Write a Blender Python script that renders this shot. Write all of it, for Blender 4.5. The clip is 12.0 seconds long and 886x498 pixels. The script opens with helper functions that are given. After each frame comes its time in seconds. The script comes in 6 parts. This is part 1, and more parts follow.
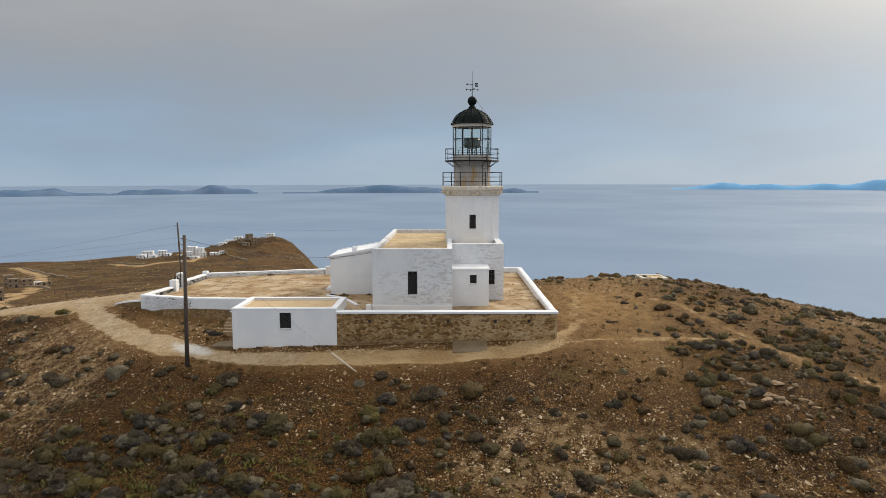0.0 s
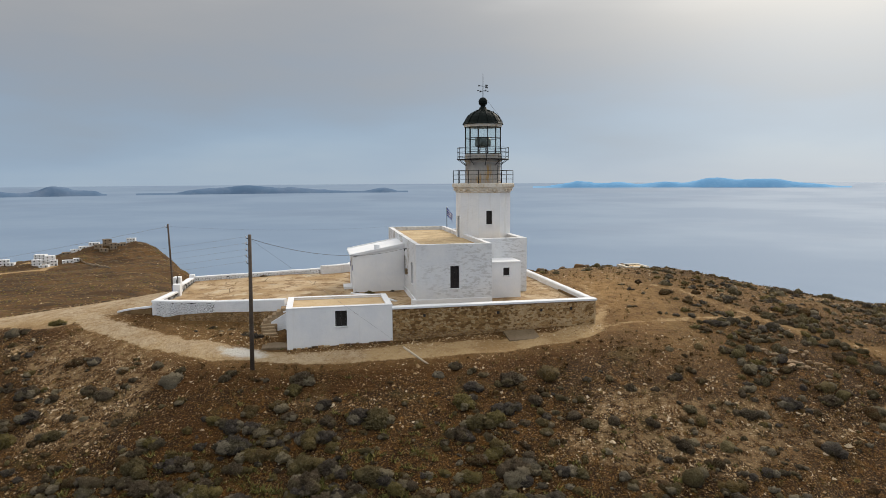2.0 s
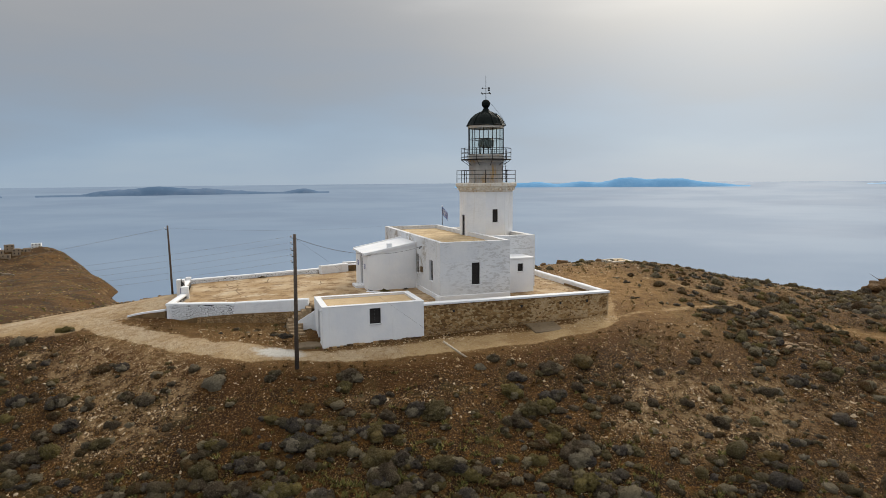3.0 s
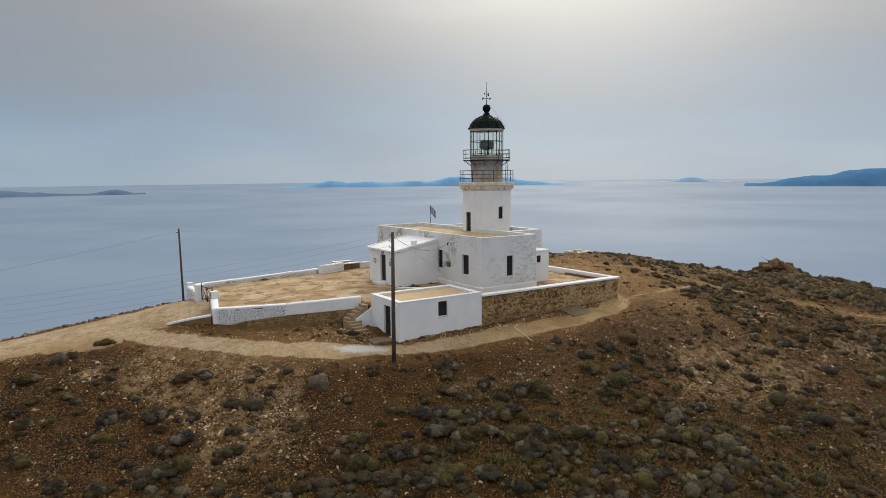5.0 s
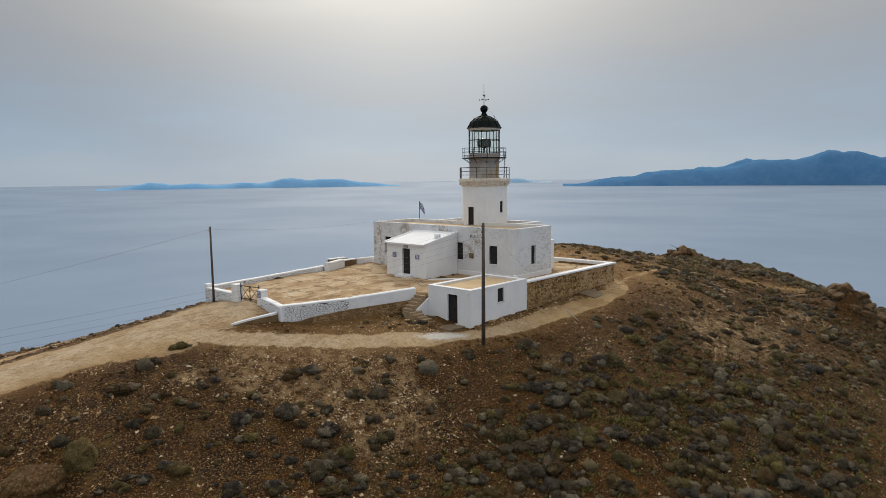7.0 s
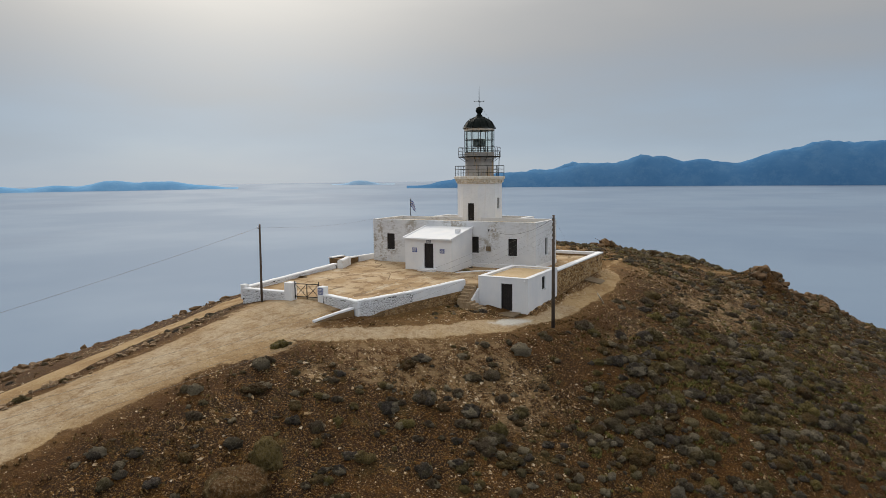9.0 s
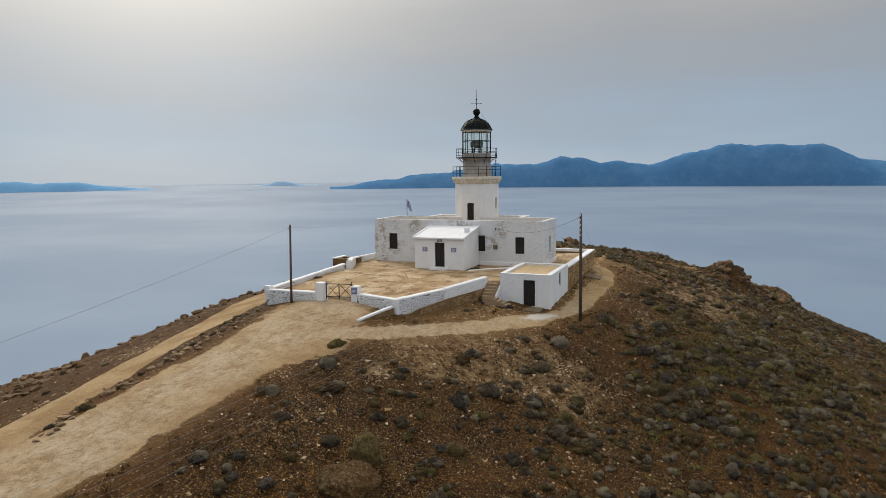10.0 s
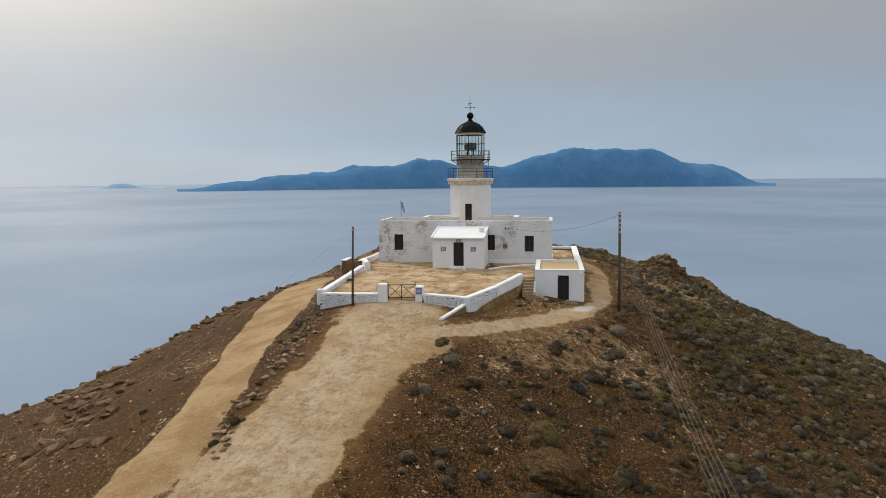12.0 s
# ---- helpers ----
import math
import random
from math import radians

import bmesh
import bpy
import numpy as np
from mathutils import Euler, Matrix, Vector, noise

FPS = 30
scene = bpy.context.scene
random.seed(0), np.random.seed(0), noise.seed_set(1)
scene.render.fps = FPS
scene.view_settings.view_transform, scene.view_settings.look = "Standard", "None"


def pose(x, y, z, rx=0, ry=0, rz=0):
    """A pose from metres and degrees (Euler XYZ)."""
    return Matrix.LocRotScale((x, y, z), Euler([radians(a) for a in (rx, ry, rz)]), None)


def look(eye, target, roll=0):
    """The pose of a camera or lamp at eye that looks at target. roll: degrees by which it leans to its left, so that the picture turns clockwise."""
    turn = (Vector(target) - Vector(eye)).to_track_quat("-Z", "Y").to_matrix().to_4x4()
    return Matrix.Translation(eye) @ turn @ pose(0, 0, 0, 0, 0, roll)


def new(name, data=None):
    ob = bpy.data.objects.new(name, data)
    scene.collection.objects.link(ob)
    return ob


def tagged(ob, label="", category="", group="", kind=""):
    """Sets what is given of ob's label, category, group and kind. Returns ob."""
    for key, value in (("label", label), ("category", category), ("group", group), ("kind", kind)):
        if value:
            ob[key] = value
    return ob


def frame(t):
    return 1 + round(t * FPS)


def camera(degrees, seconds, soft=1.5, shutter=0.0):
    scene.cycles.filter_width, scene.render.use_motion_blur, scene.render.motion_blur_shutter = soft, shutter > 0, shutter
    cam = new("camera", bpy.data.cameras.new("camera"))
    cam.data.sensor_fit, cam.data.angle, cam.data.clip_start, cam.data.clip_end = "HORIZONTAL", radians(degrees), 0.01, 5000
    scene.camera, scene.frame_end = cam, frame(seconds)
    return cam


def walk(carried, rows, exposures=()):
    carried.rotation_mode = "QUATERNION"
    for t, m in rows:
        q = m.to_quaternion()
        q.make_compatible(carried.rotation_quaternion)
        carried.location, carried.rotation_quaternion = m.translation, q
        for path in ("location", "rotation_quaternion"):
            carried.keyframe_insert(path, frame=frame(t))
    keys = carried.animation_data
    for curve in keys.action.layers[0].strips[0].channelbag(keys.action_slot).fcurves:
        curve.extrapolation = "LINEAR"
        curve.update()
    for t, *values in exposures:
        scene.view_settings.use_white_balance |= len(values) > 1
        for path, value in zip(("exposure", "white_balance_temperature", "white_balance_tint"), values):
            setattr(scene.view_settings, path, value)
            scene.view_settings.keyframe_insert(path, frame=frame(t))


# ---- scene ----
cam = camera(68.6, 12.0, soft=0.5)
METRES, EYE, TILT, LEAN, TURN = 87.0, 8.6, 0.3, -1.35, 0.7
ROWS = [
    (0.0, 0.0, 0.0, 0.0, -0.16, -6.44, 1.45),
    (0.5, -0.0283, -0.0018, 0.0012, -2.61, -6.53, 1.49),
    (1.0, -0.0605, -0.0034, 0.0017, -5.41, -6.63, 1.51),
    (1.5, -0.0958, -0.0045, 0.002, -8.49, -6.72, 1.54),
    (2.0, -0.1333, -0.0048, 0.002, -11.76, -6.78, 1.6),
    (2.5, -0.1727, -0.0032, 0.0025, -15.15, -6.85, 1.64),
    (4.5, -0.3408, 0.0318, 0.0085, -29.82, -7.29, 1.61),
    (5.0, -0.3827, 0.0475, 0.0093, -33.53, -7.4, 1.57),
    (5.5, -0.4233, 0.0664, 0.0099, -37.2, -7.5, 1.51),
    (6.0, -0.4625, 0.0884, 0.0095, -40.88, -7.53, 1.49),
    (6.5, -0.5001, 0.1136, 0.0096, -44.53, -7.62, 1.42),
    (7.0, -0.5359, 0.1404, 0.0094, -48.11, -7.65, 1.35),
    (9.0, -0.6578, 0.2671, 0.0089, -61.91, -7.75, 1.06),
    (9.5, -0.6829, 0.3036, 0.0096, -65.31, -7.77, 0.97),
    (10.0, -0.7055, 0.3413, 0.01, -68.64, -7.78, 0.86),
    (10.5, -0.7251, 0.3805, 0.0104, -71.94, -7.78, 0.77),
    (11.0, -0.7416, 0.4215, 0.0106, -75.25, -7.78, 0.67),
    (11.5, -0.7548, 0.4636, 0.0112, -78.56, -7.78, 0.57),
    (12.0, -0.7643, 0.4964, 0.0122, -81.19, -7.78, 0.51),
]
walk(cam, [(t, pose(-1.92, -50.95, EYE, TILT, LEAN, TURN) @ pose(METRES * x, METRES * y, METRES * z, 90 + pitch, roll, yaw)) for t, x, y, z, yaw, pitch, roll in ROWS],
     exposures=[(0.0, 0.05), (3.0, -0.03), (6.0, -0.17), (9.0, -0.18), (12.0, -0.05)])
# ---- light ----
SUN_AZ, SUN_EL = 44.0, 30.0
sun_dir = Vector((math.sin(radians(SUN_AZ)) * math.cos(radians(SUN_EL)),
                  math.cos(radians(SUN_AZ)) * math.cos(radians(SUN_EL)), math.sin(radians(SUN_EL))))
sun = new("sun", bpy.data.lights.new("sun", "SUN"))
sun.data.energy, sun.data.angle, sun.data.color = 2.3, radians(24), (1.0, 0.91, 0.78)
sun.matrix_world = look(sun_dir * 500, (0, 0, 0))

world = bpy.data.worlds.new("overcast_sky")
scene.world = world
world.use_nodes = True
wt = world.node_tree
wt.nodes.clear()


def wlink(a, b):
    wt.links.new(a, b)


def wmath(op, a, b=None):
    n = wt.nodes.new("ShaderNodeMath")
    n.operation = op
    for i, v in enumerate((a, b)):
        if v is None:
            continue
        if isinstance(v, (int, float)):
            n.inputs[i].default_value = v
        else:
            wlink(v, n.inputs[i])
    return n.outputs[0]


w_co = wt.nodes.new("ShaderNodeTexCoord")
w_sep = wt.nodes.new("ShaderNodeSeparateXYZ")
wlink(w_co.outputs["Generated"], w_sep.inputs[0])
w_ramp = wt.nodes.new("ShaderNodeValToRGB")
w_ramp.color_ramp.interpolation = "B_SPLINE"
stops = [(0.0, (0.345, 0.435, 0.53)), (0.05, (0.262, 0.372, 0.51)), (0.12, (0.262, 0.310, 0.378)), (0.20, (0.310, 0.322, 0.342)), (0.30, (0.375, 0.372, 0.370)),
         (0.50, (0.92, 0.94, 0.97)), (0.75, (1.22, 1.25, 1.29)), (1.0, (1.18, 1.21, 1.25))]
while len(w_ramp.color_ramp.elements) < len(stops):
    w_ramp.color_ramp.elements.new(0.5)
for el, (p, c) in zip(w_ramp.color_ramp.elements, stops):
    el.position, el.color = p, (*c, 1)
# soft streaks of cloud
w_map = wt.nodes.new("ShaderNodeMapping")
w_map.inputs["Scale"].default_value = (1.6, 1.6, 7.0)
wlink(w_co.outputs["Generated"], w_map.inputs[0])
w_noise = wt.nodes.new("ShaderNodeTexNoise")
w_noise.inputs["Scale"].default_value = 1.7
w_noise.inputs["Detail"].default_value = 4
wlink(w_map.outputs[0], w_noise.inputs["Vector"])
w_shift = wmath("ADD", w_sep.outputs[2], wmath("MULTIPLY", wmath("SUBTRACT", w_noise.outputs[0], 0.5), 0.17))
wlink(w_shift, w_ramp.inputs[0])
w_dot = wt.nodes.new("ShaderNodeVectorMath")
w_dot.operation = "DOT_PRODUCT"
wlink(w_co.outputs["Generated"], w_dot.inputs[0])
w_dot.inputs[1].default_value = sun_dir
w_d = wmath("MAXIMUM", w_dot.outputs["Value"], 0.0)
# thinner cloud over the eastern sky
w_east = wt.nodes.new("ShaderNodeVectorMath")
w_east.operation = "DOT_PRODUCT"
wlink(w_co.outputs["Generated"], w_east.inputs[0])
w_east.inputs[1].default_value = (0.96, 0.20, 0.20)
w_thin = wmath("MULTIPLY", wmath("POWER", wmath("MAXIMUM", w_east.outputs["Value"], 0.0), 2.0), 0.065)
w_glow = wmath("ADD", w_thin, wmath("ADD", wmath("MULTIPLY", wmath("POWER", w_d, 22.0), 0.90), wmath("MULTIPLY", wmath("POWER", w_d, 4.0), 0.055)))
w_gcol = wt.nodes.new("ShaderNodeVectorMath")
w_gcol.operation = "SCALE"
w_gcol.inputs[0].default_value = (1.0, 0.935, 0.80)
wlink(w_glow, w_gcol.inputs["Scale"])
w_sky = wt.nodes.new("ShaderNodeTexSky")
w_sky.sky_type = "NISHITA"
w_sky.sun_disc = False
w_sky.sun_elevation, w_sky.sun_rotation = radians(SUN_EL), radians(SUN_AZ)
w_skys = wt.nodes.new("ShaderNodeVectorMath")
w_skys.operation = "SCALE"
w_skys.inputs["Scale"].default_value = 0.006
wlink(w_sky.outputs[0], w_skys.inputs[0])
w_a = wt.nodes.new("ShaderNodeVectorMath")
w_a.operation = "ADD"
wlink(w_ramp.outputs[0], w_a.inputs[0])
wlink(w_gcol.outputs[0], w_a.inputs[1])
w_b = wt.nodes.new("ShaderNodeVectorMath")
w_b.operation = "ADD"
wlink(w_a.outputs[0], w_b.inputs[0])
wlink(w_skys.outputs[0], w_b.inputs[1])
w_bg = wt.nodes.new("ShaderNodeBackground")
w_bg.inputs["Strength"].default_value = 1.0
wlink(w_b.outputs[0], w_bg.inputs[0])
w_out = wt.nodes.new("ShaderNodeOutputWorld")
wlink(w_bg.outputs[0], w_out.inputs[0])


# ---- materials ----
class Nodes:
    """A small writer for node materials."""

    def __init__(self, name):
        self.m = bpy.data.materials.new(name)
        self.m.use_nodes = True
        self.t = self.m.node_tree
        self.p = self.t.nodes["Principled BSDF"]
        self.co = self.t.nodes.new("ShaderNodeTexCoord").outputs["Object"]

    def put(self, socket, v):
        if v is None:
            return
        if hasattr(v, "is_linked"):
            self.t.links.new(v, socket)
        elif isinstance(v, (tuple, list)) and len(v) == 3 and socket.type == "RGBA":
            socket.default_value = (*v, 1)
        else:
            socket.default_value = v

    def noise(self, scale, detail=4, rough=0.55, stretch=None, co=None):
        n = self.t.nodes.new("ShaderNodeTexNoise")
        n.inputs["Scale"].default_value, n.inputs["Detail"].default_value = scale, detail
        n.inputs["Roughness"].default_value = rough
        src = co or self.co
        if stretch:
            mp = self.t.nodes.new("ShaderNodeMapping")
            mp.inputs["Scale"].default_value = stretch
            self.t.links.new(src, mp.inputs[0])
            src = mp.outputs[0]
        self.t.links.new(src, n.inputs["Vector"])
        return n.outputs[0]

    def voronoi(self, scale, feature="F1", out="Distance", rnd=1.0):
        n = self.t.nodes.new("ShaderNodeTexVoronoi")
        n.feature = feature
        n.inputs["Scale"].default_value = scale
        n.inputs["Randomness"].default_value = rnd
        self.t.links.new(self.co, n.inputs["Vector"])
        return n.outputs[out]

    def math(self, op, a, b=0.0, c=None):
        n = self.t.nodes.new("ShaderNodeMath")
        n.operation = op
        self.put(n.inputs[0], a), self.put(n.inputs[1], b)
        if c is not None:
            self.put(n.inputs[2], c)
        return n.outputs[0]

    def step(self, v, lo, hi, a=0.0, b=1.0):
        n = self.t.nodes.new("ShaderNodeMapRange")
        n.interpolation_type = "SMOOTHSTEP"
        self.put(n.inputs[0], v)
        for i, q in zip((1, 2, 3, 4), (lo, hi, a, b)):
            n.inputs[i].default_value = q
        return n.outputs[0]

    def mix(self, f, a, b, kind="MIX"):
        n = self.t.nodes.new("ShaderNodeMix")
        n.data_type, n.blend_type = "RGBA", kind
        self.put(n.inputs[0], f), self.put(n.inputs[6], a), self.put(n.inputs[7], b)
        return n.outputs[2]

    def attr(self, name):
        n = self.t.nodes.new("ShaderNodeAttribute")
        n.attribute_name = name
        return n

    def rand(self):
        return self.t.nodes.new("ShaderNodeObjectInfo").outputs["Random"]

    def island(self):
        return self.t.nodes.new("ShaderNodeNewGeometry").outputs["Random Per Island"]

    def bump(self, h, strength=0.5, dist=0.05):
        n = self.t.nodes.new("ShaderNodeBump")
        n.inputs["Strength"].default_value, n.inputs["Distance"].default_value = strength, dist
        self.put(n.inputs["Height"], h)
        self.t.links.new(n.outputs[0], self.p.inputs["Normal"])

    def done(self, color=None, rough=0.9, metal=0.0, spec=0.3):
        self.put(self.p.inputs["Base Color"], color)
        self.put(self.p.inputs["Roughness"], rough)
        self.put(self.p.inputs["Metallic"], metal)
        self.p.inputs["Specular IOR Level"].default_value = spec
        return self.m


def surface(name, a, b, c, big=0.6, small=9.0, rough=0.9, bump=0.3, bscale=25.0, dist=0.02, metal=0.0, vary=0.0, spec=0.3):
    """Two colours in large patches, a third in fine grain, with fine relief."""
    n = Nodes(name)
    col = n.mix(n.step(n.noise(big, 5), 0.36, 0.64), a, b)
    col = n.mix(n.step(n.noise(small, 4), 0.50, 0.72, 0.0, 0.8), col, c)
    if vary:
        k = n.math("MULTIPLY_ADD", n.rand(), vary, 1.0 - vary / 2)
        v = n.t.nodes.new("ShaderNodeHueSaturation")
        n.put(v.inputs["Value"], k), n.put(v.inputs["Color"], col)
        col = v.outputs[0]
    n.bump(n.noise(bscale, 5), bump, dist)
    return n.done(col, n.step(n.noise(small * 1.7), 0.3, 0.7, rough - 0.08, min(rough + 0.06, 1.0)), metal, spec)


def whitewash(name, stains, dirt, flakes=0.0):
    """Lime paint: brush marks, grey worn blotches and flaked patches."""
    n = Nodes(name)
    w = 1.0 - 0.11 * (stains > 0.5)
    col = n.mix(n.step(n.noise(0.9, 4), 0.3, 0.7), (0.80 * w, 0.80 * w, 0.80 * w), (0.74 * w, 0.75 * w, 0.77 * w))
    col = n.mix(n.step(n.noise(14, 3, stretch=(1, 1, 0.25)), 0.45, 0.75, 0, 0.22), col, (0.70, 0.70, 0.70))
    if stains:
        blot = n.math("MULTIPLY", n.step(n.noise(0.34, 3), 0.40, 0.58), n.step(n.noise(2.4, 6, 0.7, stretch=(1, 1, 2.8)), 0.49, 0.58))
        col = n.mix(n.math("MULTIPLY", blot, stains * 0.9), col, (0.44, 0.43, 0.42))
        flake = n.math("MULTIPLY", n.step(n.noise(0.34, 2, stretch=(1, 1, 0.9)), 0.49, 0.60), n.step(n.noise(1.7, 6, 0.72), 0.47, 0.57))
        col = n.mix(n.math("MULTIPLY", flake, flakes), col, (0.36, 0.32, 0.26))
    run = n.step(n.noise(3.0, 4, stretch=(1, 1, 0.08)), 0.58, 0.74, 0, dirt)
    col = n.mix(run, col, (0.52, 0.47, 0.38))
    h = n.math("ADD", n.noise(3.2, 4), n.math("MULTIPLY", n.noise(26, 4), 0.35))
    n.bump(h, 0.45, 0.035)
    return n.done(col, 0.88, 0, 0.25)


white_old = whitewash("worn_whitewash", 0.75, 0.25)
white_front = whitewash("flaking_whitewash", 0.6, 0.25, 0.9)
white_clean = whitewash("fresh_whitewash", 0.0, 0.10)
white_wall = whitewash("whitewashed_masonry", 0.25, 0.35)
white_tower = whitewash("tower_whitewash", 0.12, 0.30)
white_stone = surface("whitewashed_stone", (0.79, 0.79, 0.80), (0.73, 0.74, 0.76), (0.56, 0.55, 0.53), 2.0, 9, 0.9, 0.6, 12, 0.03, vary=0.12)
joint_dark = surface("dark_joint", (0.02, 0.018, 0.016), (0.40, 0.39, 0.38), (0.03, 0.027, 0.024), 2.6, 11)
def rubble_material():
    n = Nodes("brown_rubble_stone")
    r = n.rand()
    col = n.mix(n.step(r, 0.05, 0.55), (0.165, 0.092, 0.036), (0.41, 0.262, 0.112))
    col = n.mix(n.step(r, 0.72, 0.98), col, (0.46, 0.33, 0.18))
    col = n.mix(n.step(n.noise(4, 5), 0.42, 0.62, 0, 0.6), col, (0.22, 0.13, 0.06))
    col = n.mix(n.step(n.noise(13, 5), 0.52, 0.66, 0, 0.6), col, (0.42, 0.34, 0.24))
    n.bump(n.noise(11, 5, 0.7), 0.7, 0.04)
    return n.done(col, 0.93, 0, 0.2)


stone_brown = rubble_material()
mortar = surface("earth_mortar", (0.20, 0.125, 0.056), (0.125, 0.076, 0.033), (0.28, 0.19, 0.10), 1.4, 14, 0.95, 0.7, 16, 0.04)
render_old = surface("weathered_lime_render", (0.36, 0.235, 0.115), (0.46, 0.335, 0.19), (0.17, 0.105, 0.050), 1.6, 8, 0.93, 0.6, 12, 0.03)
sand_roof = surface("sand_coloured_roof_screed", (0.50, 0.36, 0.20), (0.56, 0.42, 0.25), (0.44, 0.31, 0.17), 0.7, 5, 0.94, 0.25, 30, 0.01)
old_roof = surface("stained_roof_screed", (0.42, 0.30, 0.16), (0.54, 0.41, 0.24), (0.24, 0.17, 0.10), 0.8, 4, 0.94, 0.35, 18, 0.02)
concrete = surface("worn_concrete", (0.155, 0.112, 0.066), (0.20, 0.15, 0.095), (0.10, 0.07, 0.04), 0.9, 8)
step_stone = surface("pale_step_stone", (0.34, 0.245, 0.145), (0.27, 0.185, 0.105), (0.44, 0.35, 0.235), 1.5, 9)
cornice_stone = surface("weathered_cornice_stone", (0.60, 0.54, 0.45), (0.66, 0.62, 0.55), (0.45, 0.31, 0.15), 1.5, 5, 0.9, 0.4, 20)


def rusty_plaster():
    n = Nodes("rust_run_plaster")
    col = n.mix(n.step(n.noise(0.9, 4), 0.35, 0.65), (0.33, 0.31, 0.29), (0.44, 0.41, 0.37))
    run = n.math("MULTIPLY", n.step(n.noise(1.3, 3, stretch=(1, 1, 0.15)), 0.48, 0.62), n.step(n.noise(6, 5, stretch=(1, 1, 0.2)), 0.40, 0.60))
    col = n.mix(n.math("MULTIPLY", run, 0.8), col, (0.40, 0.23, 0.06))
    n.bump(n.noise(18, 4), 0.3, 0.02)
    return n.done(col, 0.85, 0, 0.25)


drum_rust = rusty_plaster()
drum_paint = surface("weathered_drum_plaster", (0.36, 0.34, 0.32), (0.42, 0.39, 0.35), (0.46, 0.33, 0.14), 0.9, 5, 0.85, 0.3, 20)
dome_paint = surface("black_green_dome_paint", (0.003, 0.006, 0.005), (0.005, 0.009, 0.008), (0.010, 0.014, 0.012), 1.4, 9, 0.65, 0.2, 14, 0.01, spec=0.10)
iron = surface("black_iron", (0.009, 0.009, 0.010), (0.014, 0.013, 0.012), (0.04, 0.024, 0.014), 2.0, 18, 0.6, 0.2, 40, 0.004, spec=0.2)
shutter_paint = surface("dark_shutter_paint", (0.018, 0.016, 0.015), (0.028, 0.024, 0.022), (0.05, 0.04, 0.034), 2.0, 16, 0.75, 0.3, 30, 0.006)
pole_wood = surface("weathered_pole_timber", (0.11, 0.082, 0.062), (0.075, 0.056, 0.043), (0.17, 0.135, 0.10), 1.0, 20, 0.9, 0.4, 30)
plank_wood = surface("bleached_plank", (0.60, 0.51, 0.38), (0.52, 0.43, 0.31), (0.68, 0.60, 0.48), 1.0, 20)
cable = surface("grey_cable", (0.09, 0.09, 0.09), (0.12, 0.12, 0.12), (0.07, 0.07, 0.07), 1.0, 10, 0.7, 0.1)
cable_pale = surface("bare_aluminium_cable", (0.18, 0.165, 0.14), (0.22, 0.20, 0.17), (0.15, 0.14, 0.12), 1.0, 10, 0.7, 0.1)
lens_glass = surface("dark_lens_housing", (0.05, 0.065, 0.06), (0.08, 0.095, 0.09), (0.12, 0.13, 0.12), 3.0, 12, 0.35, 0.1, 20, 0.01, spec=0.6)
plaque_blue = surface("faded_blue_enamel", (0.08, 0.10, 0.26), (0.11, 0.13, 0.30), (0.16, 0.18, 0.32), 3.0, 15, 0.5, 0.1)
plaque_white = surface("white_enamel", (0.62, 0.63, 0.66), (0.56, 0.57, 0.6), (0.5, 0.5, 0.52), 3.0, 15, 0.5, 0.1)
plaque_dark = surface("dark_marble_plaque", (0.10, 0.10, 0.11), (0.15, 0.15, 0.16), (0.22, 0.21, 0.2), 3.0, 15, 0.6, 0.1)
flag_blue = surface("flag_blue_cloth", (0.02, 0.05, 0.28), (0.03, 0.06, 0.32), (0.04, 0.08, 0.34), 3.0, 40, 0.85, 0.1)
flag_white = surface("flag_white_cloth", (0.66, 0.67, 0.7), (0.6, 0.61, 0.65), (0.56, 0.57, 0.6), 3.0, 40, 0.85, 0.1)
rock_pale = surface("pale_gneiss", (0.25, 0.165, 0.092), (0.15, 0.095, 0.05), (0.42, 0.32, 0.20), 1.3, 8, 0.92, 0.9, 7, 0.10, vary=0.5)
rock_brown = surface("brown_cliff_rock", (0.135, 0.076, 0.032), (0.062, 0.037, 0.018), (0.26, 0.165, 0.080), 1.4, 7, 0.93, 0.8, 6, 0.10, vary=0.4)
hamlet_white = surface("hamlet_whitewash", (0.80, 0.80, 0.80), (0.72, 0.72, 0.72), (0.66, 0.65, 0.62), 0.3, 3)
hamlet_stone = surface("hamlet_stone", (0.24, 0.18, 0.12), (0.30, 0.23, 0.16), (0.16, 0.12, 0.08), 0.3, 3)
# near-black that stands in for the shade inside openings
hamlet_dark = surface("opening_shade", (0.03, 0.028, 0.026), (0.045, 0.04, 0.04), (0.02, 0.02, 0.02), 0.5, 3)


def pane_glass():
    n = Nodes("lantern_glass")
    n.p.inputs["Transmission Weight"].default_value = 1.0
    n.p.inputs["IOR"].default_value = 1.05
    n.bump(n.noise(1.5, 2), 0.05, 0.01)
    return n.done(n.mix(n.noise(1.2, 2), (0.93, 0.95, 0.93), (0.86, 0.89, 0.86)), 0.05, 0, 0.5)


glass = pane_glass()


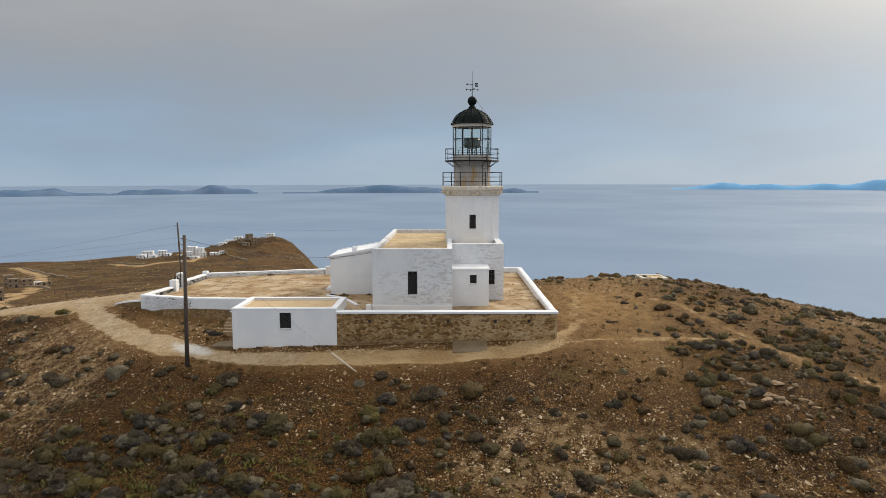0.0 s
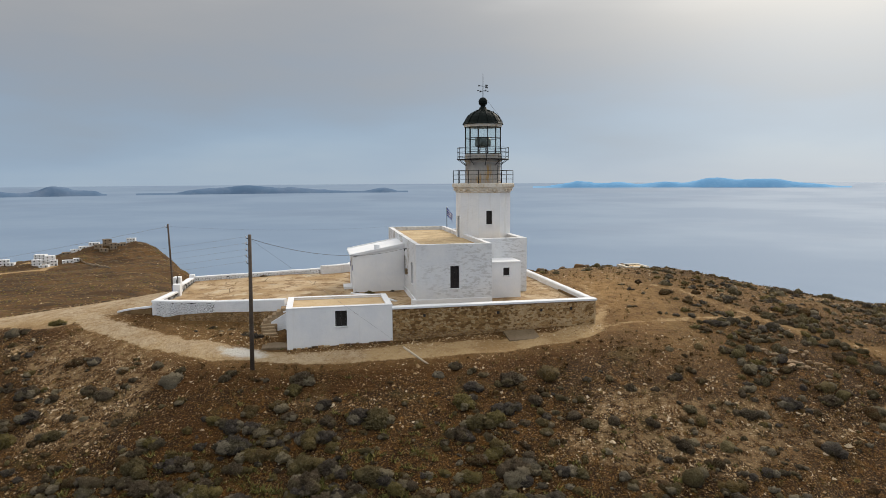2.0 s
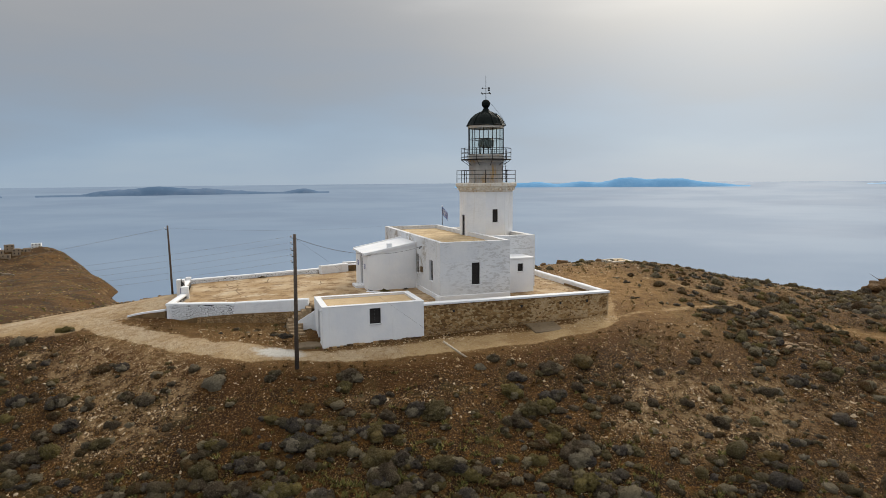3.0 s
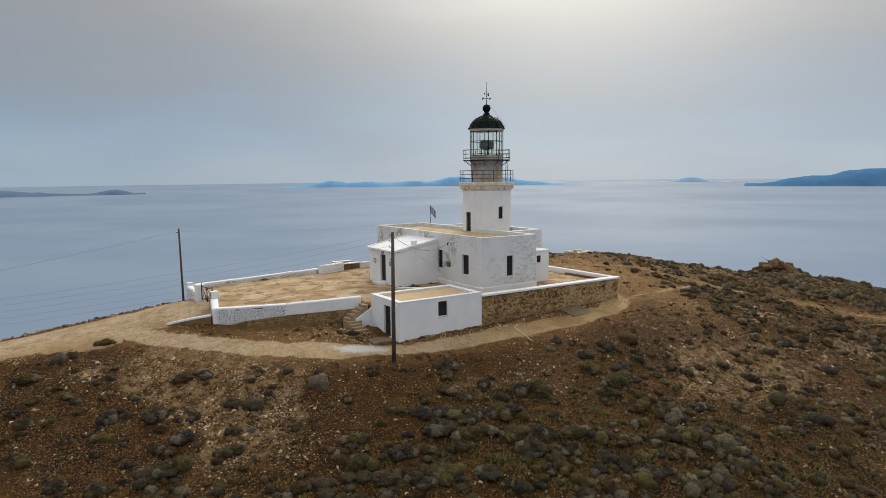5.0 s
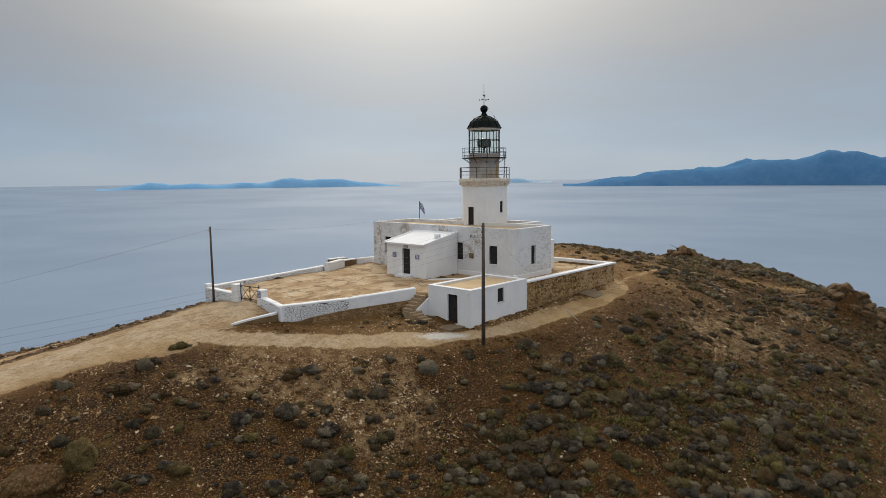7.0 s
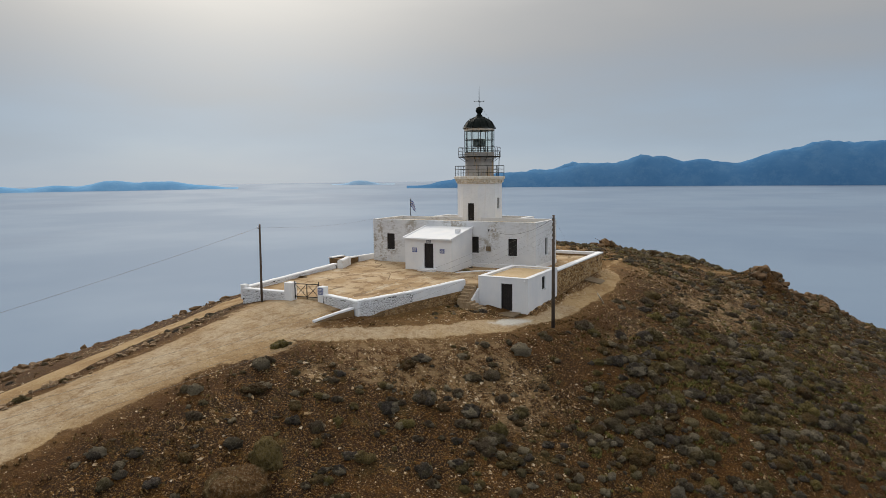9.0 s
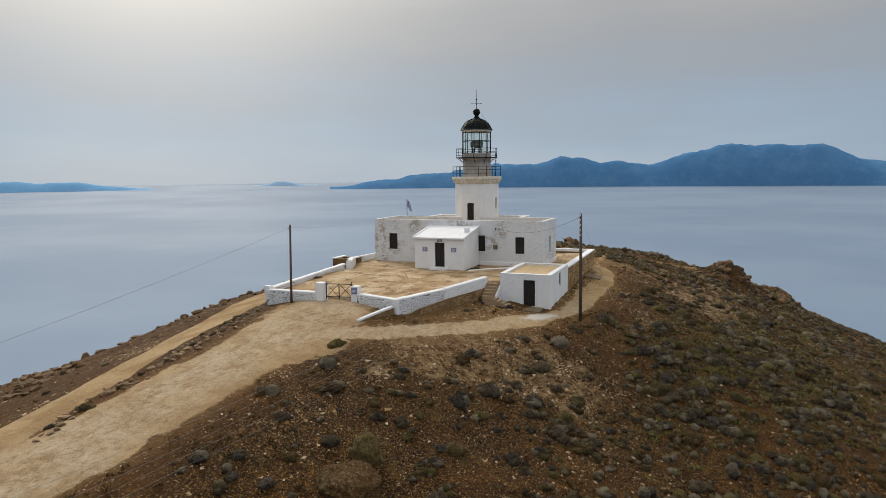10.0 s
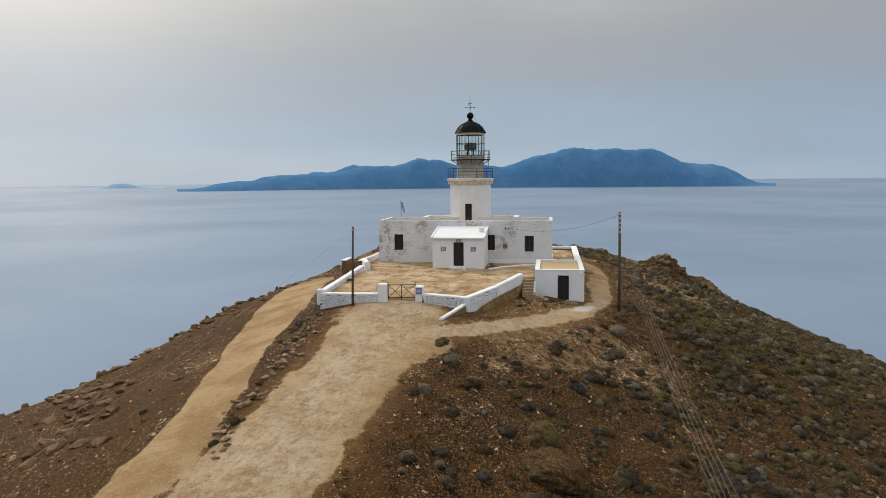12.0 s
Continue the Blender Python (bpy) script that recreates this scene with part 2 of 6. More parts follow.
def ground_material():
    n = Nodes("dry_hillside_earth")
    path, grit, lime = n.attr("path").outputs["Fac"], n.attr("grit").outputs["Fac"], n.attr("lime").outputs["Fac"]
    far = n.attr("far").outputs["Fac"]
    bare, pale = n.attr("bare").outputs["Fac"], n.attr("pale").outputs["Fac"]
    soil = n.mix(n.step(n.noise(0.16, 5), 0.38, 0.62), (0.021, 0.0086, 0.0024), (0.054, 0.0235, 0.0048))
    soil = n.mix(n.step(n.noise(1.1, 5, 0.65), 0.5, 0.66, 0, 0.8), soil, (0.124, 0.052, 0.0085))
    soil = n.mix(n.step(n.noise(0.42, 6, 0.7), 0.52, 0.64, 0, 0.7), soil, (0.016, 0.0085, 0.004))
    soil = n.mix(n.step(n.noise(2.6, 6, 0.78), 0.51, 0.56, 0, 0.85), soil, (0.014, 0.008, 0.004))
    soil = n.mix(n.step(n.noise(9, 5, 0.8), 0.53, 0.59, 0, 0.85), soil, (0.24, 0.125, 0.030))
    soil = n.mix(n.step(n.noise(13, 5, 0.8), 0.51, 0.60, 0, 0.65), soil, (0.014, 0.0075, 0.004))
    soil = n.mix(n.step(n.noise(0.55, 5), 0.56, 0.68, 0, 0.5), soil, (0.046, 0.040, 0.013))
    soil = n.mix(n.math("MULTIPLY", n.attr("rust").outputs["Fac"], n.step(n.noise(1.3, 6, 0.75), 0.38, 0.60, 0.25, 0.9)), soil, n.mix(n.noise(5, 5, 0.75), (0.026, 0.0110, 0.0028), (0.108, 0.044, 0.0085)))
    soil = n.mix(n.math("MULTIPLY", bare, n.step(n.noise(1.6, 6, 0.7), 0.30, 0.62, 0.35, 0.95)), soil, n.mix(n.noise(0.8, 4), (0.27, 0.150, 0.052), (0.38, 0.232, 0.096)))
    # broken stone lying in the soil
    v = n.voronoi(6.5)
    cell = n.t.nodes.new("ShaderNodeSeparateColor")
    n.t.links.new(n.voronoi(6.5, out="Color"), cell.inputs[0])
    chip = n.math("MULTIPLY", n.step(v, 0.20, 0.34, 1, 0), n.step(n.math("ADD", cell.outputs[0], n.math("MULTIPLY", grit, 0.55)), 0.72, 0.80))
    chipcol = n.mix(cell.outputs[1], (0.15, 0.082, 0.034), (0.42, 0.29, 0.15))
    soil = n.mix(n.math("MULTIPLY", chip, 0.65), soil, chipcol)
    v2 = n.voronoi(19)
    cell2 = n.t.nodes.new("ShaderNodeSeparateColor")
    n.t.links.new(n.voronoi(19, out="Color"), cell2.inputs[0])
    chip2 = n.math("MULTIPLY", n.step(v2, 0.2, 0.36, 1, 0), n.step(n.math("ADD", cell2.outputs[0], n.math("MULTIPLY", grit, 0.45)), 0.66, 0.76))
    soil = n.mix(n.math("MULTIPLY", chip2, 0.7), soil, n.mix(cell2.outputs[1], (0.075, 0.040, 0.015), (0.34, 0.225, 0.108)))
    soil = n.mix(n.math("MULTIPLY", n.step(grit, 0.62, 0.95, 0, 0.7), n.step(n.noise(1.8, 6, 0.7), 0.44, 0.60)), soil, (0.27, 0.178, 0.090))
    # far slopes lose their chips and turn to dry scrub
    scrub = n.mix(n.step(n.noise(0.035, 5), 0.40, 0.60), (0.062, 0.031, 0.010), (0.115, 0.059, 0.018))
    scrub = n.mix(n.step(n.noise(0.16, 5, 0.7), 0.50, 0.60, 0, 0.8), scrub, (0.035, 0.026, 0.014))
    scrub = n.mix(n.step(n.noise(0.08, 5, 0.7), 0.58, 0.66, 0, 0.6), scrub, (0.27, 0.17, 0.075))
    scrub = n.mix(n.step(n.noise(0.55, 5, 0.75), 0.52, 0.62, 0, 0.7), scrub, (0.030, 0.019, 0.010))
    soil = n.mix(far, soil, scrub)
    # trodden earth
    sand = n.mix(n.step(n.noise(0.35, 4), 0.38, 0.62), (0.285, 0.178, 0.078), (0.41, 0.285, 0.145))
    paler = n.math("MULTIPLY", pale, n.step(n.noise(0.5, 6, 0.7), 0.38, 0.60, 0.35, 1.0))
    sand = n.mix(paler, sand, n.mix(n.noise(1.4, 5, 0.7), (0.34, 0.245, 0.142), (0.57, 0.465, 0.325)))
    sand = n.mix(n.math("MULTIPLY", pale, n.step(n.noise(0.75, 6, 0.75), 0.53, 0.62, 0, 0.7)), sand, (0.27, 0.172, 0.085))
    sand = n.mix(n.step(n.noise(2.4, 6, 0.75), 0.50, 0.62, 0, 0.45), sand, (0.22, 0.128, 0.055))
    sand = n.mix(n.step(n.noise(9.0, 5, 0.8), 0.55, 0.64, 0, 0.35), sand, (0.15, 0.085, 0.035))
    sand = n.mix(n.step(n.noise(7.0, 4, 0.7), 0.57, 0.66, 0, 0.4), sand, (0.56, 0.47, 0.34))
    sand = n.mix(n.math("MULTIPLY", chip2, n.math("MULTIPLY_ADD", pale, 0.4, 0.25)), sand, (0.60, 0.51, 0.38))
    sand = n.mix(n.math("MULTIPLY", pale, n.step(n.noise(3.6, 6, 0.8), 0.52, 0.60, 0, 0.5)), sand, (0.20, 0.125, 0.062))
    edge = n.math("ADD", path, n.math("MULTIPLY", n.math("SUBTRACT", n.noise(1.3, 6, 0.8), 0.5), 1.25))
    on = n.step(edge, 0.38, 0.60)
    col = n.mix(on, soil, sand)
    limed = n.step(n.math("ADD", lime, n.math("MULTIPLY", n.math("SUBTRACT", n.noise(1.6, 5, 0.7), 0.5), 1.1)), 0.42, 0.95)
    col = n.mix(limed, col, (0.56, 0.53, 0.47))
    h = n.math("ADD", n.math("MULTIPLY", n.noise(2.2, 6, 0.65), 1.0), n.math("MULTIPLY", n.noise(14, 4), 0.3))
    h = n.math("ADD", h, n.math("MULTIPLY", n.math("MULTIPLY", chip, n.math("SUBTRACT", 1.0, on)), 0.35))
    h = n.math("ADD", h, n.math("MULTIPLY", n.noise(5.5, 5, 0.8), 0.5))
    n.bump(h, 0.95, 0.16)
    return n.done(col, 0.96, 0, 0.15)


ground_mat = ground_material()


def court_material():
    n = Nodes("trodden_courtyard_earth")
    c = n.mix(n.step(n.noise(0.30, 5), 0.40, 0.60), (0.33, 0.222, 0.115), (0.46, 0.345, 0.215))
    c = n.mix(n.step(n.noise(0.8, 6, 0.7), 0.49, 0.60, 0, 0.85), c, (0.20, 0.12, 0.058))
    c = n.mix(n.step(n.noise(0.6, 5, 0.65), 0.56, 0.66, 0, 0.8), c, (0.49, 0.40, 0.28))
    crack = n.step(n.voronoi(0.22, "DISTANCE_TO_EDGE"), 0.0, 0.016, 1, 0)
    c = n.mix(n.math("MULTIPLY", crack, n.step(n.noise(0.3, 3), 0.46, 0.56, 0, 0.85)), c, (0.10, 0.062, 0.030))
    c = n.mix(n.step(n.noise(9, 4, 0.7), 0.56, 0.68, 0, 0.6), c, (0.50, 0.39, 0.25))
    n.bump(n.math("ADD", n.noise(1.5, 6, 0.65), n.math("MULTIPLY", n.noise(16, 4), 0.3)), 0.6, 0.08)
    return n.done(c, 0.95, 0, 0.15)


court_earth = court_material()


def shrub_material(name, tones, by_object=True):
    """Dense dry twigs: a tone for each bush, pale twig tips and dark gaps."""
    n = Nodes(name)
    r = n.rand() if by_object else n.attr("tone").outputs["Fac"]
    col = tones[0]
    for i, c in enumerate(tones[1:]):
        lo = (i + 1) / len(tones)
        col = n.mix(n.step(r, lo - 0.07, lo + 0.07), col, c)
    col = n.mix(n.step(n.noise(2.2, 4, 0.6), 0.48, 0.62, 0, 0.45), col, (0.120, 0.100, 0.040))
    leaf = n.island()
    col = n.mix(n.step(leaf, 0.0, 0.35, 0.5, 0.0), col, (0.026, 0.020, 0.015))
    col = n.mix(n.step(leaf, 0.66, 1.0, 0, 0.75), col, (0.31, 0.26, 0.175))
    speck = n.noise(20, 5, 0.85)
    col = n.mix(n.step(speck, 0.52, 0.59, 0, 0.65), col, (0.024, 0.019, 0.014))
    col = n.mix(n.step(speck, 0.40, 0.47, 0.6, 0), col, (0.27, 0.225, 0.15))
    n.bump(n.math("ADD", n.math("MULTIPLY", n.noise(7, 6, 0.75), 1.6), speck), 1.0, 0.16)
    return n.done(col, 0.95, 0, 0.1)


GREYS = ((0.098, 0.080, 0.068), (0.070, 0.059, 0.052), (0.122, 0.088, 0.055), (0.092, 0.066, 0.042))
OLIVES = ((0.178, 0.128, 0.044), (0.128, 0.098, 0.040), (0.195, 0.152, 0.046), (0.168, 0.112, 0.044))
RUSTS = ((0.112, 0.056, 0.016), (0.088, 0.049, 0.018), (0.112, 0.072, 0.020))
shrub_grey = shrub_material("grey_spiny_cushion", GREYS)
shrub_olive = shrub_material("olive_thorny_cushion", OLIVES)
shrub_rust = shrub_material("rusty_dry_cushion", RUSTS)
scrub_mat = shrub_material("spiny_scrub", GREYS[:2] + OLIVES[:1] + GREYS[2:] + OLIVES[1:2] + GREYS[:1] + OLIVES[2:3] + RUSTS[:2], False)


def bits_material(name, a, b, c):
    n = Nodes(name)
    r = n.island()
    col = n.mix(n.step(r, 0.0, 0.6), a, b)
    col = n.mix(n.step(r, 0.55, 0.95), col, c)
    col = n.mix(n.step(n.noise(12, 4), 0.45, 0.65, 0, 0.35), col, a)
    n.bump(n.noise(25, 3), 0.4, 0.02)
    return n.done(col, 0.93, 0, 0.2)


stone_bits = bits_material("broken_stone", (0.20, 0.118, 0.052), (0.40, 0.275, 0.145), (0.60, 0.48, 0.33))
stone_bits_dark = bits_material("rough_wall_stone", (0.165, 0.092, 0.036), (0.40, 0.25, 0.108), (0.50, 0.37, 0.21))
dry_plants = bits_material("dry_brown_plants", (0.030, 0.016, 0.007), (0.105, 0.056, 0.016), (0.21, 0.135, 0.052))
herb_green = bits_material("yellow_green_herbs", (0.060, 0.062, 0.016), (0.125, 0.115, 0.030), (0.22, 0.18, 0.055))
straw = bits_material("dry_straw", (0.10, 0.060, 0.022), (0.24, 0.165, 0.065), (0.12, 0.115, 0.030))


def sea_material():
    n = Nodes("calm_sea")
    band = n.noise(0.0022, 4, 0.6)
    col = n.mix(n.step(band, 0.36, 0.64), (0.180, 0.244, 0.334), (0.200, 0.267, 0.356))
    col = n.mix(n.step(n.noise(0.0009, 5, 0.65), 0.50, 0.62, 0, 0.45), col, (0.160, 0.212, 0.294))
    h = n.math("ADD", n.noise(0.05, 5, 0.6), n.math("MULTIPLY", n.noise(0.3, 4, 0.6), 0.25))
    n.bump(h, 0.03, 1.0)
    return n.done(col, n.step(band, 0.35, 0.65, 0.74, 0.68), 0, 0.06)


sea_mat = sea_material()


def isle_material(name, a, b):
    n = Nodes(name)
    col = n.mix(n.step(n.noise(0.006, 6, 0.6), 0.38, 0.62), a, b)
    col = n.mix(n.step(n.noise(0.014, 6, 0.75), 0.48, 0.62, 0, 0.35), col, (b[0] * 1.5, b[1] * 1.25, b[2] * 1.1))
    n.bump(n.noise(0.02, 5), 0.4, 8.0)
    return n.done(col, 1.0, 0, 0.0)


# haze is painted into these base colours, bluer and paler with distance
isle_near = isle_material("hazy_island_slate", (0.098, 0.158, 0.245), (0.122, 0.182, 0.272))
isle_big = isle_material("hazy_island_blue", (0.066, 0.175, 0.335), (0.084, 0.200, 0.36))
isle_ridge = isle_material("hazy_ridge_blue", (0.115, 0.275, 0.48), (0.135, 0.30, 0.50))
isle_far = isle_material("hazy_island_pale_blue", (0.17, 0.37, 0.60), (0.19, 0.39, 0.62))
isle_faint = isle_material("haze_faded_island", (0.29, 0.45, 0.62), (0.30, 0.46, 0.63))


# ---- helpers for meshes ----
def mesh_from(name, bm, material):
    me = bpy.data.meshes.new(name)
    bm.to_mesh(me)
    bm.free()
    for m in material if isinstance(material, (list, tuple)) else [material]:
        me.materials.append(m)
    return me


def thing(name, base, label, category, group="", kind=""):
    """An Empty at the base of a thing, to carry its parts."""
    ob = new(name)
    ob.empty_display_size = 0.2
    ob.location = base
    return tagged(ob, label, category, group, kind)


def root_base(ob):
    while ob.parent:
        ob = ob.parent
    return Vector(ob.location)


def part(name, bm, material, parent, label=""):
    """Links a bmesh, drawn in world places, as one mesh under a thing or a part."""
    bmesh.ops.translate(bm, verts=bm.verts, vec=-root_base(parent))
    ob = new(name, mesh_from(name, bm, material))
    ob.parent = parent
    return tagged(ob, label)


def single(name, bm, material, base, label, category, group="", kind=""):
    """A thing of one mesh."""
    bmesh.ops.translate(bm, verts=bm.verts, vec=-Vector(base))
    ob = new(name, mesh_from(name, bm, material))
    ob.location = base
    return tagged(ob, label, category, group, kind)


def fresh():
    return bmesh.new()


def box(bm, x0, x1, y0, y1, z0, z1, m=None, bevel=0.0):
    c = [(x0, y0, z0), (x1, y0, z0), (x1, y1, z0), (x0, y1, z0), (x0, y0, z1), (x1, y0, z1), (x1, y1, z1), (x0, y1, z1)]
    vs = [bm.verts.new(m @ Vector(p) if m else p) for p in c]
    fs = [bm.faces.new([vs[i] for i in f]) for f in ((3, 2, 1, 0), (4, 5, 6, 7), (0, 1, 5, 4), (1, 2, 6, 5), (2, 3, 7, 6), (3, 0, 4, 7))]
    if bevel:
        es = list({e for f in fs for e in f.edges})
        bmesh.ops.bevel(bm, geom=es, offset=bevel, segments=2, affect="EDGES", profile=0.6)
    return bm


def boxed(*a, **k):
    return box(fresh(), *a, **k)


def lathe(bm, profile, n=24, centre=(0, 0), turn=0.0, smooth=False, cap=True):
    """Turns (radius, z) pairs round a vertical axis."""
    rings = []
    for r, z in profile:
        rings.append([bm.verts.new((centre[0] + r * math.cos(turn + 2 * math.pi * i / n), centre[1] + r * math.sin(turn + 2 * math.pi * i / n), z)) for i in range(n)])
    for a, b in zip(rings, rings[1:]):
        for i in range(n):
            f = bm.faces.new((a[i], a[(i + 1) % n], b[(i + 1) % n], b[i]))
            f.smooth = smooth
    if cap:
        bm.faces.new(list(reversed(rings[0])))
        bm.faces.new(rings[-1])
    return bm


def tube(bm, pts, r, n=6, closed=False):
    """A round bar along a line of points."""
    pts = [Vector(p) for p in pts]
    rings = []
    for i, p in enumerate(pts):
        a = pts[i - 1] if (i or closed) else p
        b = pts[(i + 1) % len(pts)] if (i < len(pts) - 1 or closed) else p
        d = (b - a).normalized()
        u = d.cross(Vector((0, 0, 1)))
        u = u.normalized() if u.length > 1e-4 else Vector((1, 0, 0))
        v = d.cross(u)
        rr = r[i] if isinstance(r, (list, tuple)) else r
        rings.append([bm.verts.new(p + rr * (math.cos(2 * math.pi * k / n) * u + math.sin(2 * math.pi * k / n) * v)) for k in range(n)])
    for a, b in list(zip(rings, rings[1:])) + ([(rings[-1], rings[0])] if closed else []):
        for k in range(n):
            bm.faces.new((a[k], b[k], b[(k + 1) % n], a[(k + 1) % n])).smooth = True
    if not closed:
        bm.faces.new(rings[0]), bm.faces.new(list(reversed(rings[-1])))
    return bm


def panel(bm, m, width, z0, z1, thick, holes=()):
    """An upright wall: u from 0 to width, outer face at local y = 0, the wall behind it; holes (u0, u1, za, zb) go through."""
    us = sorted({0.0, width, *[h[0] for h in holes], *[h[1] for h in holes]})
    zs = sorted({z0, z1, *[h[2] for h in holes], *[h[3] for h in holes]})
    for a, b in zip(us, us[1:]):
        run = None
        for c, d in zip(zs, zs[1:]):
            hole = any(h[0] <= (a + b) / 2 <= h[1] and h[2] <= (c + d) / 2 <= h[3] for h in holes)
            if hole:
                if run:
                    box(bm, a, b, 0, thick, run[0], run[1], m)
                run = None
            else:
                run = (run[0] if run else c, d)
        if run:
            box(bm, a, b, 0, thick, run[0], run[1], m)
    bmesh.ops.remove_doubles(bm, verts=bm.verts, dist=1e-4)
    return bm


def facing(x, y, deg):
    """The frame of a wall that starts at (x, y) and runs in the direction deg; its outer face looks to the right of that way."""
    return Matrix.Translation((x, y, 0)) @ Matrix.Rotation(radians(deg), 4, "Z")


# ---- noise and the shape of the land ----
def hash2(i, j, seed):
    v = np.sin(i * 127.1 + j * 311.7 + seed * 74.7) * 43758.5453
    return v - np.floor(v)


def vnoise(x, y, size, seed=0):
    """Smooth noise in [-1, 1] with cells of the given size."""
    x, y = np.asarray(x, float) / size, np.asarray(y, float) / size
    i, j = np.floor(x), np.floor(y)
    f, g = x - i, y - j
    f, g = f * f * (3 - 2 * f), g * g * (3 - 2 * g)
    a, b = hash2(i, j, seed), hash2(i + 1, j, seed)
    c, d = hash2(i, j + 1, seed), hash2(i + 1, j + 1, seed)
    return 2 * (a + (b - a) * f + (c - a) * g + (a - b - c + d) * f * g) - 1


KX = [-60, -45, -37, -30, -24, -17, -8, 0, 8, 16, 25, 35, 47, 60, 80]
EDGE_S = [-0.2, -0.8, -2.8, -5.0, -9.9, -13.3, -14.4, -15.1, -14.9, -14.4, -15.5, -14.1, -10.4, -10.4, -11.6]
EDGE_N = [33.7, 31.1, 30.7, 27.8, 22.9, 20.8, 19.8, 18.6, 16.9, 15.5, 15.0, 14.0, 13.0, 12.0, 10.0]
START_N = [5.1, 5.1, 4.7, 5.7, 6.7, 6.5, 5.4, 5.0, 4.0, 4.8, 2.9, -2.1, -3.3, -4.5, -5.0]
CREST = [-4.84, -3.06, -1.75, -1.08, -0.59, -0.39, -0.47, -0.12, 0.14, 0.66, -1.0, -3.05, -3.86, -6.28, -9.73]
BENCH = [0.079, 0.124, 0.171, 0.193, 0.163, 0.137, 0.137, 0.125, 0.139, 0.226, 0.114, 0.0, 0.045, 0.13, 0.225]
SLOPE_S = [0.296, 0.28, 0.292, 0.352, 0.351, 0.339, 0.337, 0.342, 0.361, 0.351, 0.345, 0.352, 0.296, 0.296, 0.334]
SLOPE_N = [0.139, 0.186, 0.237, 0.286, 0.297, 0.205, 0.183, 0.193, 0.204, 0.14, 0.123, 0.194, 0.176, 0.176, 0.179]
SEA_Z = -95.0


def along(table, x):
    return sum(np.interp(x + o, KX, table) for o in (-5, -2.5, 0, 2.5, 5)) / 5


def soft(d, w):
    return w * np.logaddexp(0, d / w)


def smooth01(v, lo, hi):
    f = np.clip((v - lo) / (hi - lo), 0, 1)
    return f * f * (3 - 2 * f)


def along_line(x, y, line):
    """The distance to a line of points."""
    best = np.full(x.shape, 1e9)
    for (ax, ay), (bx, by) in zip(line, line[1:]):
        dx, dy = bx - ax, by - ay
        f = np.clip(((x - ax) * dx + (y - ay) * dy) / (dx * dx + dy * dy), 0, 1)
        best = np.minimum(best, np.hypot(x - ax - f * dx, y - ay - f * dy))
    return best


def land(x, y):
    """The height of the natural ground: the ridge with the lighthouse, and the lower land to the north-west."""
    x, y = np.atleast_1d(np.asarray(x, float)), np.atleast_1d(np.asarray(y, float))
    es, en = along(EDGE_S, x), along(EDGE_N, x)
    over = soft(es - y, 1.2)
    z = along(CREST, x) - along(BENCH, x) * (soft(-1 - y, 1.5) - over) - along(SLOPE_S, x) * over
    z = z - along(SLOPE_N, x) * soft(y - along(START_N, x), 1.5) - 0.45 * soft(y - en, 1.0) - 0.08 * soft(-27 - y, 2.0)
    z = z - 0.35 * soft(x - 80, 8) - 0.10 * soft(-60 - x, 8)
    z = z + 1.6 * np.exp(-(np.abs(x - 47) / 2.6) ** 3 - (np.abs(y + 0.5) / 2.4) ** 3)
    # ground kept low under the raised compound
    south = np.where(x < -15.6, -2.4 - (x + 25.1) * 0.366, np.where(x < -9, -8.0, -10.6))
    inside = smooth01(x, -24, -22.5) * (1 - smooth01(x, 3, 5)) * smooth01(y, south, south + 1.2) * (1 - smooth01(y, 6.5, 9))
    z = z - 0.7 * inside
    z = z + 0.30 * np.exp(-((x + 25.6) / 2.6) ** 2 - ((y - 2.5) / 5.0) ** 2)
    z = z - 0.28 * np.exp(-((x + 16.3) / 1.3) ** 2 - ((y + 9.7) / 1.6) ** 2)
    bank = along_line(x, y, [(-23.6, -4.0), (-16.6, -6.9)])
    z = z - 0.32 * np.exp(-(bank / 1.1) ** 2)
    # rocky shoulders that stand out of the south-east slope
    crag = 2.3 * np.exp(-((x - 29) / 5) ** 2 - ((y + 25.0) / 2.6) ** 2) + 1.3 * np.exp(-((x - 34) / 5) ** 2 - ((y + 31.0) / 2.6) ** 2)
    z = z + crag * (1.0 + 0.35 * vnoise(x, y, 2.5, 7))
    rough = smooth01(-y, 16, 24) + smooth01(y, 12, 18) + smooth01(x, 8, 20)
    z = z + (0.16 * vnoise(x, y, 5.0, 1) + 0.09 * vnoise(x, y, 2.1, 2) + 0.05 * vnoise(x, y, 0.9, 3)) * (0.25 + 0.75 * np.clip(rough, 0, 1))
    r = np.hypot(x + 30, y)
    z = z + 1.2 * vnoise(x, y, 22, 4) * smooth01(r, 70, 160)
    low = -2 - 92 * (1 - np.exp(-r / 420)) + 2.2 * vnoise(x, y, 60, 5) + 1.0 * vnoise(x, y, 17, 6)
    coast = np.minimum(-95, -12 - 0.2 * (y + 51)) - 0.2 * soft(y - 610, 20) - 8 * vnoise(y, y * 0, 70, 8)
    low = low + 19 * np.exp(-((x + 228) / 75) ** 2 - ((y - 745) / 80) ** 2)
    low = low + (2.6 * vnoise(x, y, 21, 9) + 1.5 * vnoise(x, y, 8, 10)) * np.exp(-((x + 228) / 95) ** 2 - ((y - 725) / 95) ** 2)
    low = low - 1.2 * soft(x - coast, 10) - 0.9 * soft(-40 - y, 15) - 0.5 * soft(r - 830, 25)
    return np.maximum(z + soft(low - z, 1.5), -130)


